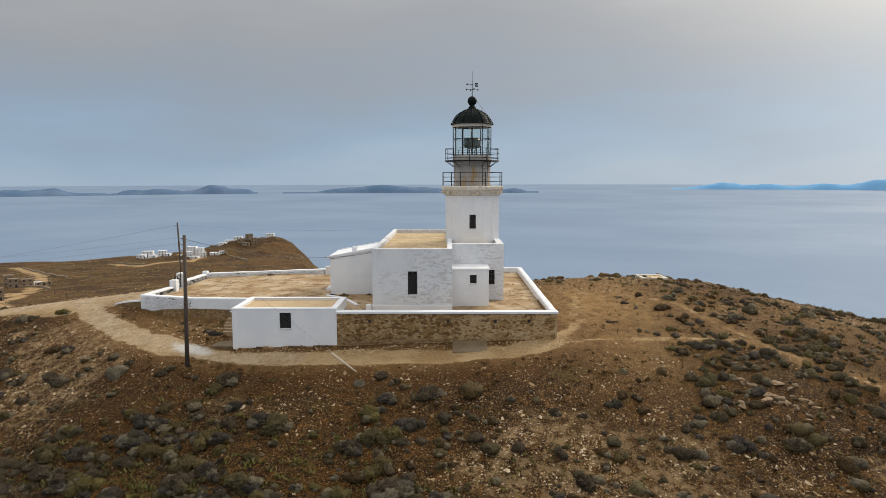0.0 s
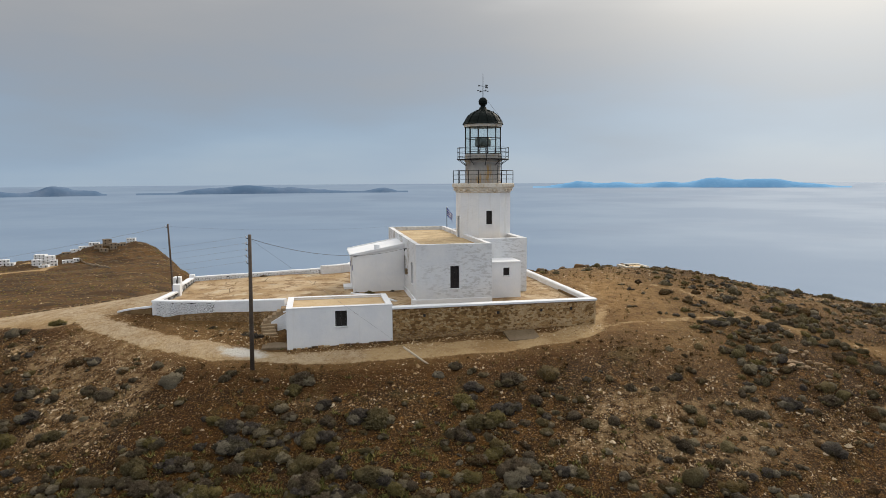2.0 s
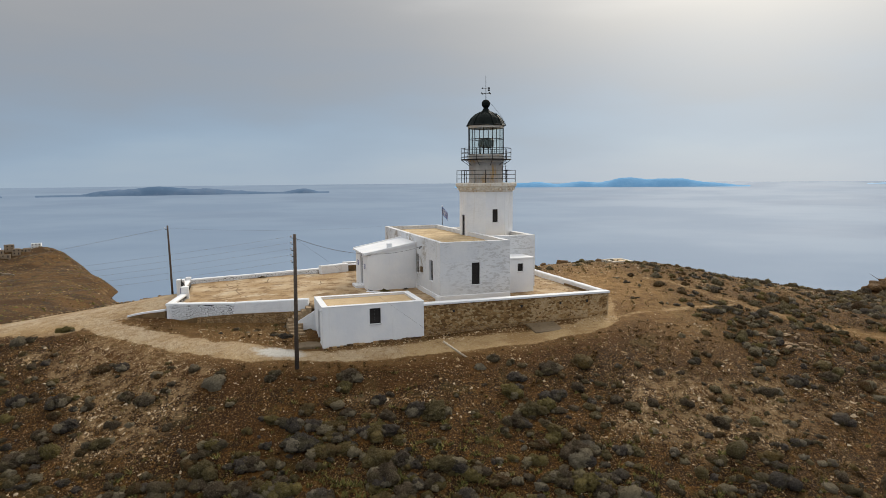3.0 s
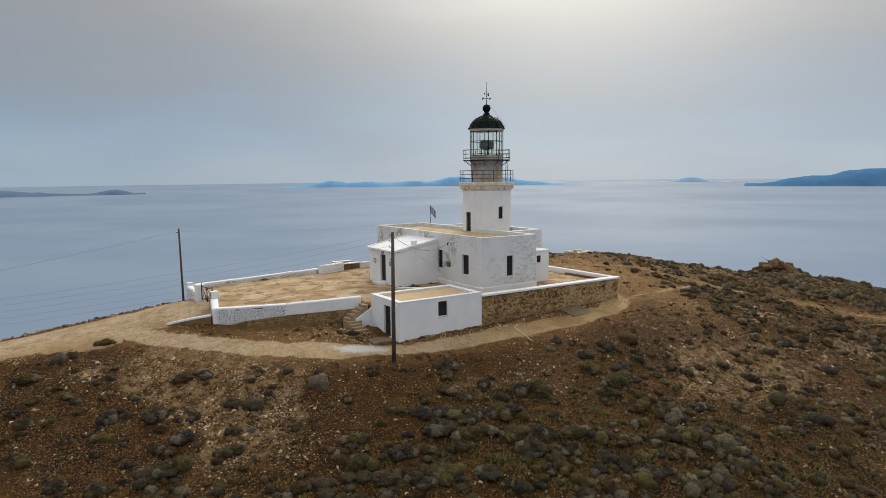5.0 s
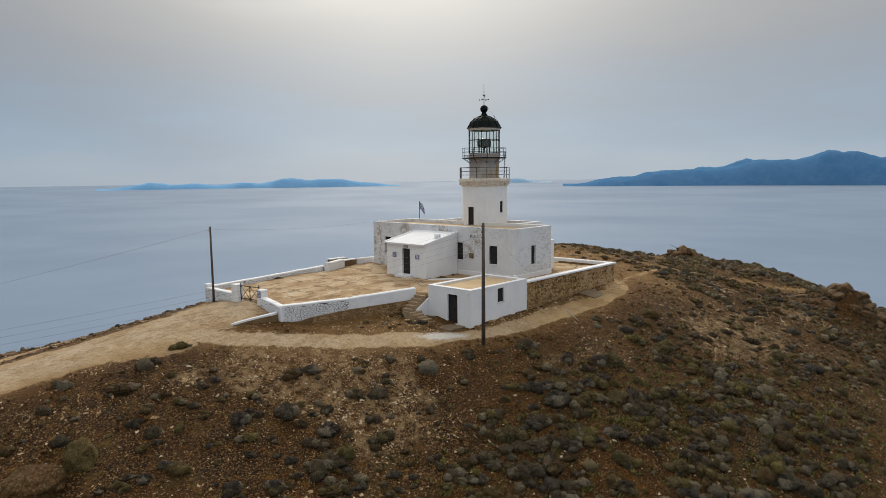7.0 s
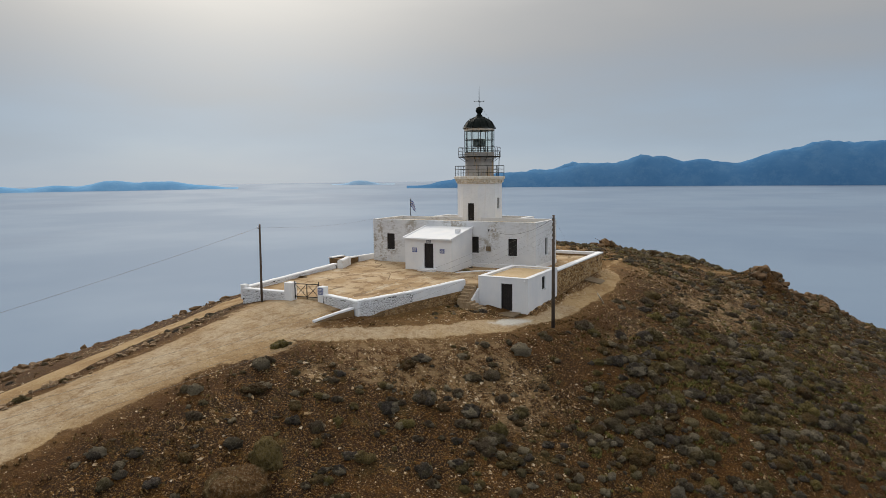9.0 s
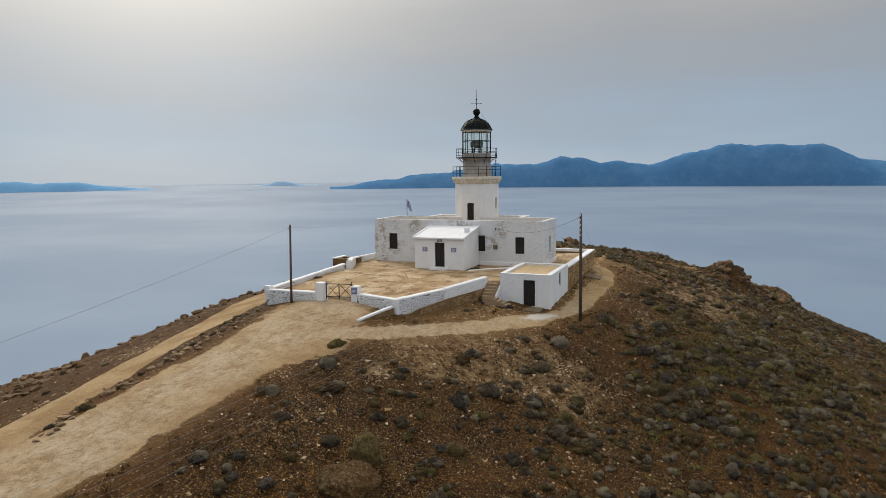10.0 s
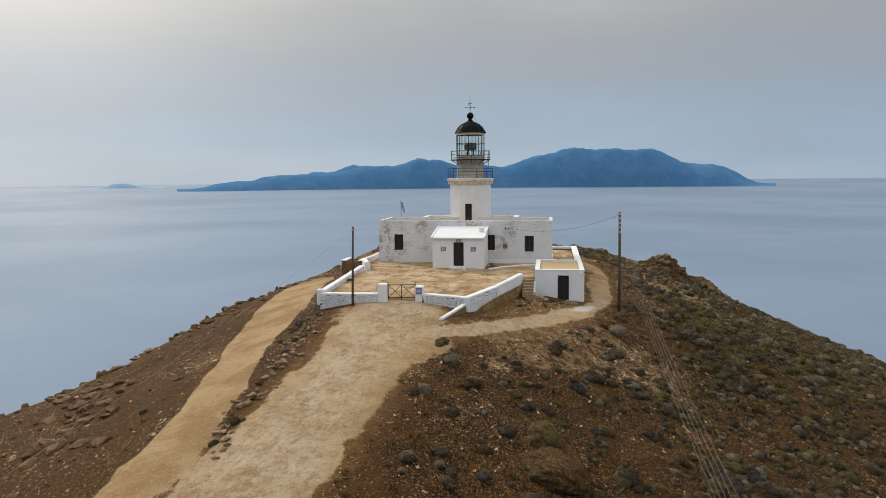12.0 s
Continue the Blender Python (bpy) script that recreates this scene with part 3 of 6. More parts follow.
ROAD = [(-24.5, 2.0), (-31, 2.1), (-38, 2.2), (-46, 2.9), (-60, 5.0), (-90, 18), (-112, 50), (-130, 90), (-160, 180)]
TRACK = [(-7, 15.4), (-14, 14.3), (-21.5, 12.6), (-30, 11.0), (-35, 9.7), (-39, 8.7), (-43, 8.0), (-47, 7.8), (-60, 9.0)]
LANE = [(-30, -1.2), (-28.6, -3.4), (-25.7, -6.1), (-22.4, -8.8), (-19.2, -10.9), (-15.3, -12.5), (-11.8, -12.95), (-8.6, -12.9), (-5.1, -13.1), (-1.8, -13.2), (1.7, -12.9), (4.3, -11.7), (6.0, -9.4), (7.2, -5.5), (8.0, -2)]
FOOT = [(5.5, -11.6), (7.1, -11.1), (10.6, -11.0), (13.3, -10.85), (17.5, -11.0), (19.55, -13.4), (22.2, -15.8), (27, -19), (33, -23)]
FOOT2 = [(10, -2), (14.7, -4.9), (16.3, -8.7), (17.5, -11)]
FAR_ROADS = [[(-160, 180), (-197, 225), (-230, 262), (-262, 340), (-300, 415), (-313, 437), (-335, 470), (-352, 494), (-409, 552)], [(-352, 598), (-329, 583), (-300, 560)], [(-300, 560), (-283, 581), (-272, 594), (-262, 602)], [(-330, 300), (-262, 340)], [(-262, 602), (-268, 640), (-300, 655)]]


def path_mask(x, y):
    x, y = np.atleast_1d(np.asarray(x, float)), np.atleast_1d(np.asarray(y, float))
    wob = 0.35 * vnoise(x, y, 2.5, 11) + 0.2 * vnoise(x, y, 0.9, 14)
    m = 1 - smooth01(along_line(x, y, ROAD) + wob, 2.3, 3.7)
    m = np.maximum(m, 1 - smooth01(along_line(x, y, TRACK) + 0.5 * wob - 0.7 * smooth01(x, -34, -22), 1.2, 1.9))
    fade = 1 - 0.55 * smooth01(x, 3, 5.5) * smooth01(y, -12, -8)
    m = np.maximum(m, 0.92 * fade * (1 - smooth01(along_line(x, y, LANE) + wob, 0.35, 1.35)))
    m = np.maximum(m, 0.95 * (1 - smooth01(along_line(x, y, LANE[:6]) + 0.6 * wob, 0.5, 1.2)))
    m = np.maximum(m, 0.62 * (1 - smooth01(along_line(x, y, FOOT) + wob * 0.3, 0.05, 0.5)))
    m = np.maximum(m, 0.50 * (1 - smooth01(along_line(x, y, FOOT2) + wob * 0.5, 0.1, 0.8)))
    for line in FAR_ROADS:
        m = np.maximum(m, 1 - smooth01(along_line(x, y, line), 2.0, 6.5))
    m = np.maximum(m, np.exp(-((x + 27) / 3.2) ** 2 - ((y - 2.0) / 4.6) ** 2))
    m = np.maximum(m, 1.1 * np.exp(-((x + 31.8) / 3.6) ** 2 - ((y + 0.6) / 2.3) ** 2))
    return np.clip(m, 0, 1)


def bare_mask(x, y):
    x, y = np.atleast_1d(np.asarray(x, float)), np.atleast_1d(np.asarray(y, float))
    m = 0.95 * np.exp(-((x - 9.0) / 5.5) ** 2 - ((y + 4.0) / 8.5) ** 2)
    m = np.maximum(m, (0.5 - 0.22 * smooth01(x, 10, 16) + 0.25 * vnoise(x, y, 5, 15)) * smooth01(x, 3, 9) * smooth01(y, -19, -11))
    m = np.maximum(m, 0.40 * (1 - smooth01(along_line(x, y, LANE), 0.9, 2.4)))
    m = np.maximum(m, 0.25 * (1 - smooth01(along_line(x, y, ROAD), 3.0, 4.2)))
    m = np.maximum(m, 0.6 * (1 - smooth01(along_line(x, y, FOOT), 0.4, 1.6)))
    m = np.maximum(m, 0.5 * (1 - smooth01(along_line(x, y, FOOT2), 0.4, 2.2)))
    m = np.maximum(m, 0.04 * smooth01(x, -17, -14) * (1 - smooth01(x, 5, 8)) * smooth01(y, -14.5, -13) * (1 - smooth01(y, -10.5, -9)))
    m = np.maximum(m, 0.45 * smooth01(x, -27, -24) * (1 - smooth01(x, -17, -15)) * smooth01(y, -11, -8) * (1 - smooth01(y, -4, -2)))
    return np.clip(m, 0, 1)


def grit_mask(x, y):
    x, y = np.atleast_1d(np.asarray(x, float)), np.atleast_1d(np.asarray(y, float))
    m = 0.30 + 0.35 * vnoise(x, y, 4.5, 12) + 0.2 * vnoise(x, y, 1.7, 13)
    for cx, cy, r, k in ((-29.5, -7.8, 2.2, 0.8), (-27.3, -9.0, 1.6, 0.6), (-32.8, -5.6, 1.2, 0.5), (-31, -8, 4, 0.3), (-26, -11.5, 3.5, 0.7), (-14, -17.5, 3.5, 0.4), (2, -22, 6, 0.5), (10, -18, 5, 0.4), (-32, 8, 4, 0.5), (20, -22, 3, 0.5), (2.2, -22.8, 2.2, 0.9), (4, -21, 1.8, 0.6), (-27, -14, 4, 0.4), (-44, -12, 4, 0.35)):
        m = m + k * np.exp(-((x - cx) ** 2 + (y - cy) ** 2) / r ** 2)
    return np.clip(m, 0, 1)


# ---- ground ----
def spread(lo, hi, d, far_lo, far_hi, far_step=7.0):
    mid = list(np.arange(lo, hi + 1e-6, d))
    out, s = [], d
    p = hi
    while p < far_hi:
        s = min(s * 1.09, far_step)
        p += s
        out.append(p)
    left, s = [], d
    p = lo
    while p > far_lo:
        s = min(s * 1.09, far_step)
        p -= s
        left.append(p)
    return np.array(left[::-1] + mid + out)


def build_ground():
    gx, gy = spread(-62, 52, 0.42, -900, 420), spread(-46, 30, 0.40, -420, 1150)
    X, Y = np.meshgrid(gx, gy)
    Z = land(X.ravel(), Y.ravel()).reshape(X.shape)
    n, k = X.shape[1], X.shape[0]
    verts = np.stack([X.ravel(), Y.ravel(), Z.ravel()], 1)
    idx = np.arange(n * k).reshape(k, n)
    faces = np.stack([idx[:-1, :-1].ravel(), idx[:-1, 1:].ravel(), idx[1:, 1:].ravel(), idx[1:, :-1].ravel()], 1)
    keep = (Z.ravel()[faces].max(1) > SEA_Z - 12)
    me = bpy.data.meshes.new("ground")
    me.from_pydata(verts.tolist(), [], faces[keep].tolist())
    me.polygons.foreach_set("use_smooth", np.ones(len(me.polygons), bool))
    x, y = verts[:, 0], verts[:, 1]
    far = smooth01(np.hypot(x + 10, y + 10), 75, 140)
    masks = {"path": path_mask(x, y), "grit": grit_mask(x, y), "bare": bare_mask(x, y), "far": far, "rust": np.clip((1 - smooth01(np.minimum(along_line(x, y, LANE) - 1.0, along_line(x, y, ROAD) - 3.0) + 0.8 * vnoise(x, y, 2.3, 17), 1.2, 3.2)) + 0.85 * smooth01(y, 8.5, 12) + 0.55 * smooth01(vnoise(x, y, 6.5, 18) + 0.4 * vnoise(x, y, 2.1, 19), 0.1, 0.7), 0, 1),
             "pale": np.clip(0.75 * (1 - smooth01(along_line(x, y, LANE[:7]), 0.5, 1.5)) + 1 - smooth01(along_line(x, y, ROAD) + 0.6 * vnoise(x, y, 2.0, 16), 1.5, 3.6) + 0.9 * np.exp(-((x + 28.5) / 3.5) ** 2 - ((y - 0.5) / 4.5) ** 2), 0, 1),
             "lime": 1.15 * np.exp(-((x + 18.2) / 2.1) ** 2 - ((y + 11.0 + 0.45 * (x + 18.2)) / 0.85) ** 2)}
    for key, v in masks.items():
        me.attributes.new(key, "FLOAT", "POINT").data.foreach_set("value", v.astype(np.float32))
    me.materials.append(ground_mat)
    tagged(new("ground", me), "dry brown stony hillside with pale trodden tracks", "ground", kind="structure")


build_ground()


def build_sea():
    bm = fresh()
    n, rings = 120, []
    for r in [60, 150, 300, 500, 800, 1200, 1600, 2000, 2400, 2800, 3200, 3600, 3900, 4200, 4500, 4750, 4960]:
        z = SEA_Z + 62 * (max(r - 2000, 0) / 2950) ** 2
        rings.append([bm.verts.new((r * math.sin(2 * math.pi * i / n), r * math.cos(2 * math.pi * i / n), z)) for i in range(n)])
    for a, b in zip(rings, rings[1:]):
        for i in range(n):
            bm.faces.new((a[i], a[(i + 1) % n], b[(i + 1) % n], b[i])).smooth = True
    bm.faces.new(list(rings[0]))
    bmesh.ops.recalc_face_normals(bm, faces=bm.faces)
    ob = new("water", mesh_from("water", bm, sea_mat))
    tagged(ob, "calm grey-blue sea reaching the horizon", "sea", kind="structure")


build_sea()


def island(name, material, az0, az1, peaks, radius, depth, label, seed):
    """A hilly island on the horizon: peaks are (azimuth, half width, height) in degrees and metres."""
    bm = fresh()
    n, k = 150, 12
    base = SEA_Z + 62 * (max(radius - 2000, 0) / 2950) ** 2 - 2
    grid = []
    for i in range(n + 1):
        az = az0 + (az1 - az0) * i / n
        end = min(1.0, min(az - az0, az1 - az) / (0.07 * (az1 - az0)))
        h = sum(p * math.exp(-((az - a) / w) ** 2) for a, w, p in peaks)
        row = []
        for j in range(k + 1):
            f = j / k
            r = radius + depth * (f - 0.5)
            hump = math.sin(math.pi * min(1.0, f * 1.25 if f < 0.4 else 0.5 + (f - 0.4) / 1.2)) ** 0.8
            p = Vector((r * math.sin(radians(az)), r * math.cos(radians(az)), 0))
            rug = noise.fractal(Vector((p.x / 130 + seed, p.y / 130, seed)), 0.8, 2.1, 5)
            sea = SEA_Z + 62 * (max(r - 2000, 0) / 2950) ** 2 - 2
            z = h * (1.0 + 0.08 * rug) * hump * min(1, end + 0.12) + 5 * rug * hump
            row.append(bm.verts.new((p.x, p.y, sea + (max(z, 2.5) if 0 < j < k and 0 < i < n else 0))))
        grid.append(row)
    for a, b in zip(grid, grid[1:]):
        for j in range(k):
            bm.faces.new((a[j], b[j], b[j + 1], a[j + 1])).smooth = True
    bmesh.ops.recalc_face_normals(bm, faces=bm.faces)
    centre = Vector((radius * math.sin(radians((az0 + az1) / 2)), radius * math.cos(radians((az0 + az1) / 2)), base))
    single(name, bm, material, centre, label, "island", "islands on the horizon")


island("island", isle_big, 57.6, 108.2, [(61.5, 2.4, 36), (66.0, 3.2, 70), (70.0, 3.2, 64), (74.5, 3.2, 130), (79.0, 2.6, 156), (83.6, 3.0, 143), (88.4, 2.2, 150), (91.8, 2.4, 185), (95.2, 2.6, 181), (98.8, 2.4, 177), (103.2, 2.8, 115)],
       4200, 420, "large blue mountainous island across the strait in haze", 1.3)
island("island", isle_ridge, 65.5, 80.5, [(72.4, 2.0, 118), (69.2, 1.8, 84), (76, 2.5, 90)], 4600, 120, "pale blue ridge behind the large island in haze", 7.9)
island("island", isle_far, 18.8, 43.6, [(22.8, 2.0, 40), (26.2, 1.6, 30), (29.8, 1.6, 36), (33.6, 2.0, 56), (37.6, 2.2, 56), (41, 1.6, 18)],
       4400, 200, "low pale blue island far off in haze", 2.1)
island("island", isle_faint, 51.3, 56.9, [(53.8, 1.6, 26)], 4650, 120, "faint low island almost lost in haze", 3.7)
island("island", isle_near, -37.5, -27.6, [(-36.0, 2.0, 26), (-33.6, 1.6, 24), (-31.7, 1.0, 26), (-29.3, 1.4, 12)], 3850, 220, "low rocky island, coloured slate-blue by haze", 4.4)
island("island", isle_near, -27.9, -16.6, [(-26.6, 1.3, 22), (-24.2, 1.5, 30), (-21.9, 1.1, 12), (-20.0, 1.3, 50), (-17.9, 1.0, 22)], 3900, 220, "island with a rounded hill, coloured slate-blue by haze", 5.2)
island("island", isle_near, -14.7, 8.0, [(-9.4, 1.8, 26), (-7.4, 1.5, 26), (-5.5, 1.5, 38), (-2.8, 1.8, 30), (0.3, 2.2, 16), (5.6, 1.4, 26)], 3900, 240, "long low island, coloured slate-blue by haze", 6.6)


# ---- courtyard and terraces ----
COURT = [(-24.1, 8.1), (-24.1, 2.0), (-24.7, -2.3), (-15.8, -5.7), (-15.3, -7.3), (-9.1, -7.3), (-9.1, -11.0), (4.6, -11.0), (4.5, 9.1), (-8, 9.1), (-13, 8.2)]


def inside_poly(x, y, poly):
    hit = np.zeros(x.shape, bool)
    for (ax, ay), (bx, by) in zip(poly, poly[1:] + poly[:1]):
        hit ^= ((ay > y) != (by > y)) & (x < (bx - ax) * (y - ay) / (by - ay + 1e-12) + ax)
    return hit


def court_z(x, y):
    x, y = np.asarray(x, float), np.asarray(y, float)
    return -0.32 * smooth01(-x, 15, 25) - 0.03 + 0.035 * vnoise(x, y, 2.2, 21) + 0.02 * vnoise(x, y, 0.8, 22)


def build_court():
    gx, gy = np.arange(-25.6, 5.0, 0.3), np.arange(-11.4, 9.5, 0.3)
    X, Y = np.meshgrid(gx, gy)
    Z = court_z(X.ravel(), Y.ravel())
    k, n = X.shape
    idx = np.arange(n * k).reshape(k, n)
    faces = np.stack([idx[:-1, :-1].ravel(), idx[:-1, 1:].ravel(), idx[1:, 1:].ravel(), idx[1:, :-1].ravel()], 1)
    cx, cy = X.ravel()[faces].mean(1), Y.ravel()[faces].mean(1)
    faces = faces[inside_poly(cx, cy, COURT)]
    me = bpy.data.meshes.new("courtyard")
    me.from_pydata(np.stack([X.ravel(), Y.ravel(), Z], 1).tolist(), [], faces.tolist())
    me.polygons.foreach_set("use_smooth", np.ones(len(me.polygons), bool))
    me.materials.append(court_earth)
    bm = fresh()
    bm.from_mesh(me)
    bmesh.ops.delete(bm, geom=[v for v in bm.verts if not v.link_faces], context="VERTS")
    solid = bmesh.ops.extrude_face_region(bm, geom=bm.faces[:])
    bmesh.ops.translate(bm, verts=[v for v in solid["geom"] if isinstance(v, bmesh.types.BMVert)], vec=(0, 0, -0.5))
    bmesh.ops.recalc_face_normals(bm, faces=bm.faces)
    bm.to_mesh(me)
    bm.free()
    tagged(new("courtyard", me), "trodden pale earth courtyard inside the walls", "courtyard", kind="structure")


build_court()


def wall_run(pts, width, material, label, name="wall_courtyard", seed=0, rnd=0.07):
    """A masonry wall with a rounded top along points (x, y, top, base)."""
    bm = fresh()
    fine = []
    for a, b in zip(pts, pts[1:]):
        k = max(2, int(math.hypot(b[0] - a[0], b[1] - a[1]) / 0.35))
        fine += [tuple(a[q] + (b[q] - a[q]) * i / k for q in range(4)) for i in range(k)]
    fine.append(tuple(pts[-1]))
    rings = []
    for i, (x, y, top, low) in enumerate(fine):
        p, q = fine[max(i - 1, 0)], fine[min(i + 1, len(fine) - 1)]
        d = Vector((q[0] - p[0], q[1] - p[1], 0)).normalized()
        s = Vector((d.y, -d.x, 0))
        stretch = 1.0
        if 0 < i < len(fine) - 1:
            d1 = Vector((x - p[0], y - p[1], 0)).normalized()
            stretch = 1 / max(0.6, abs(d1.dot(d)))
        h = width / 2 * stretch
        ring = []
        for off, z in ((h, low), (h, top - rnd), (h - rnd, top - 0.01), (0, top), (-h + rnd, top - 0.01), (-h, top - rnd), (-h, low)):
            j = noise.noise_vector(Vector((x * 1.3 + seed, y * 1.3, z * 1.5 + off))) * 0.028
            ring.append(bm.verts.new(Vector((x, y, z)) + s * off + j))
        rings.append(ring)
    for a, b in zip(rings, rings[1:]):
        for k in range(6):
            bm.faces.new((a[k], b[k], b[k + 1], a[k + 1])).smooth = 0 < k < 5
        bm.faces.new((a[6], b[6], b[0], a[0]))
    bm.faces.new(rings[0]), bm.faces.new(list(reversed(rings[-1])))
    bmesh.ops.recalc_face_normals(bm, faces=bm.faces)
    return single(name, bm, material, (0, 0, 0), label, "wall", kind="structure")


wall_sw = wall_run([(-20.6, -4.38, -0.06, -1.45), (-24.9, -2.75, -0.12, -1.35), (-24.25, 0.45, -0.02, -0.9)], 0.42, joint_dark,
                   "low whitewashed stone wall round the courtyard", "wall_courtyard_south")
wall_run([(-20.6, -4.38, 0.06, -0.08), (-24.93, -2.76, 0.0, -0.14), (-24.25, 0.45, 0.08, -0.06)], 0.48, white_clean,
         "white coping of the courtyard wall", "coping_courtyard", 1, 0.05)
wall_run([(-15.75, -6.05, 0.32, -0.62), (-20.6, -4.38, 0.06, -0.72)], 0.46, white_wall, "smooth whitewashed length of the courtyard wall", "wall_courtyard_east", 2)
wall_foot = wall_run([(-15.9, -6.10, -0.52, -1.8), (-18.4, -5.22, -0.62, -1.8), (-20.6, -4.45, -0.72, -1.7), (-23.2, -3.46, -0.98, -1.7), (-24.4, -3.0, -1.25, -1.7)], 0.50, mortar, "unpainted rubble foot of the courtyard wall", "wall_foot", 4, 0.04)
wall_w = wall_run([(-24.6, 3.6, -0.04, -0.9), (-24.4, 8.0, -0.12, -1.4)], 0.42, joint_dark, "low whitewashed stone wall beside the gate", "wall_courtyard_west", 3)
wall_run([(-24.6, 3.6, 0.08, -0.06), (-24.4, 8.0, 0.0, -0.14)], 0.48, white_clean, "white coping of the courtyard wall", "coping_gate", 11, 0.05)
wall_run([(-24.3, 8.1, 0.05, -0.08), (-18.5, 8.2, 0.25, 0.12), (-13.2, 8.25, 0.45, 0.32)], 0.47, white_clean, "white coping of the seaward courtyard wall", "coping_north", 13, 0.05)
wall_n = wall_run([(-24.3, 8.1, -0.06, -1.3), (-18.5, 8.2, 0.14, -1.2), (-13.2, 8.25, 0.34, -1.0)], 0.40, joint_dark, "low whitewashed wall along the seaward edge of the courtyard", "wall_courtyard_north", 5)
wall_run([(-13.2, 7.7, 0.72, -0.6), (-10.6, 8.75, 0.72, -0.6)], 0.5, white_wall, "short higher whitewashed wall end", "wall_jog", 6)
wall_run([(-8.6, 9.15, 0.55, -1.0), (4.55, 9.15, 0.42, -1.0)], 0.42, white_wall, "low whitewashed wall behind the house", "wall_back", 7)
wall_run([(4.62, 9.2, 0.41, -0.9), (4.62, -10.7, 0.41, -1.4)], 0.46, white_wall, "low whitewashed wall on the east side of the terrace", "wall_terrace_east", 8)
wall_run([(-25.2, -2.62, -0.52, -1.3), (-26.6, -2.1, -0.72, -1.5), (-27.75, -1.45, -1.0, -1.7)], 0.34, mortar, "short brown rubble wall beside the track", "wall_kerb", 9)
wall_run([(-25.2, -2.62, -0.42, -0.56), (-26.6, -2.1, -0.62, -0.76), (-27.8, -1.42, -0.92, -1.05)], 0.30, white_clean, "sloping white coping of the short wall", "coping_kerb", 12, 0.04)
wall_run([(-11.1, -3.0, 0.04, -0.3), (-9.9, -4.0, 0.06, -0.3), (-8.8, -5.9, 0.07, -0.3), (-8.2, -7.0, 0.06, -0.3)], 0.24, white_wall, "low whitewashed kerb in the courtyard", "kerb", 10, 0.05)


def bastion():
    pen = thing("stone_pen", (-9.6, 10.0, -0.8), "small open brown stone pen with a white coping beside the wall", "pen")
    for x0, x1, y0, y1, nm in ((-10.6, -10.2, 8.95, 11.0, "wall"), (-9.1, -8.7, 8.95, 11.0, "wall"), (-10.2, -9.1, 10.6, 11.0, "wall"), (-10.2, -9.1, 8.95, 9.35, "wall")):
        part(nm, boxed(x0, x1, y0, y1, -1.2, 0.46, bevel=0.04), mortar, pen)
    part("coping", boxed(-10.66, -8.64, 10.56, 11.06, 0.46, 0.56, bevel=0.03), white_wall, pen, "whitewashed coping")
    part("coping", boxed(-10.66, -8.64, 8.9, 9.4, 0.46, 0.56, bevel=0.03), white_wall, pen, "whitewashed coping")


bastion()
single("wall_corner", boxed(-25.15, -24.76, -3.0, -2.6, -1.3, -0.10, bevel=0.05), white_clean, (0, 0, 0), "whitewashed corner of the courtyard wall", "wall", kind="structure")

# retaining wall of the south terrace
wall_ret = single("wall_terrace_south", box(boxed(-8.96, 4.72, -11.12, -10.68, -2.3, 0.27), 4.30, 4.80, -10.68, -5.5, -1.9, 0.12), mortar, (0, 0, 0),
                  "brown rubble retaining wall under the south terrace", "wall", kind="structure")
part("coping", (lambda b: box(b, -9.0, 4.86, -11.27, -10.66, 0.27, 0.41, bevel=0.03))(fresh()), white_clean, wall_ret, "whitewashed coping strip")


def render_patch():
    """The eastern half of the retaining wall is rendered over, with an uneven edge."""
    bm = fresh()
    nx, nz = 44, 12
    g = []
    for i in range(nx + 1):
        row = []
        for j in range(nz + 1):
            x, z = -1.4 + 6.2 * i / nx, -2.2 + 2.46 * j / nz
            left = noise.noise(Vector((0, z * 1.7, 3.0))) * 0.9
            x = max(x, -1.4 + left) if i < 9 else x
            d = 0.035 + 0.07 * noise.fractal(Vector((x * 0.9, z * 1.6, 2)), 1.0, 2.0, 4)
            row.append(bm.verts.new((x, -11.13 - max(d, 0.012), z)))
        g.append(row)
    for a, b in zip(g, g[1:]):
        for j in range(nz):
            bm.faces.new((a[j], b[j], b[j + 1], a[j + 1])).smooth = True
    r = bmesh.ops.extrude_face_region(bm, geom=bm.faces[:])
    for v in r["geom"]:
        if isinstance(v, bmesh.types.BMVert):
            v.co.y = -11.0
    bmesh.ops.recalc_face_normals(bm, faces=bm.faces)
    part("render_coat", bm, render_old, wall_ret, "weathered lime render, cracked and stained")


render_patch()
# solid dark blocks: the shade of each drain hole is only colour
for hx, hz in ((-6.9, -0.22), (-2.0, -0.25), (0.95, -0.22), (3.05, -0.2)):
    part("drain_hole", boxed(hx - 0.08, hx + 0.08, -11.2, -11.0, hz - 0.09, hz + 0.09, bevel=0.02), hamlet_dark, wall_ret, "near-black square block painted as the shade of a drain hole")


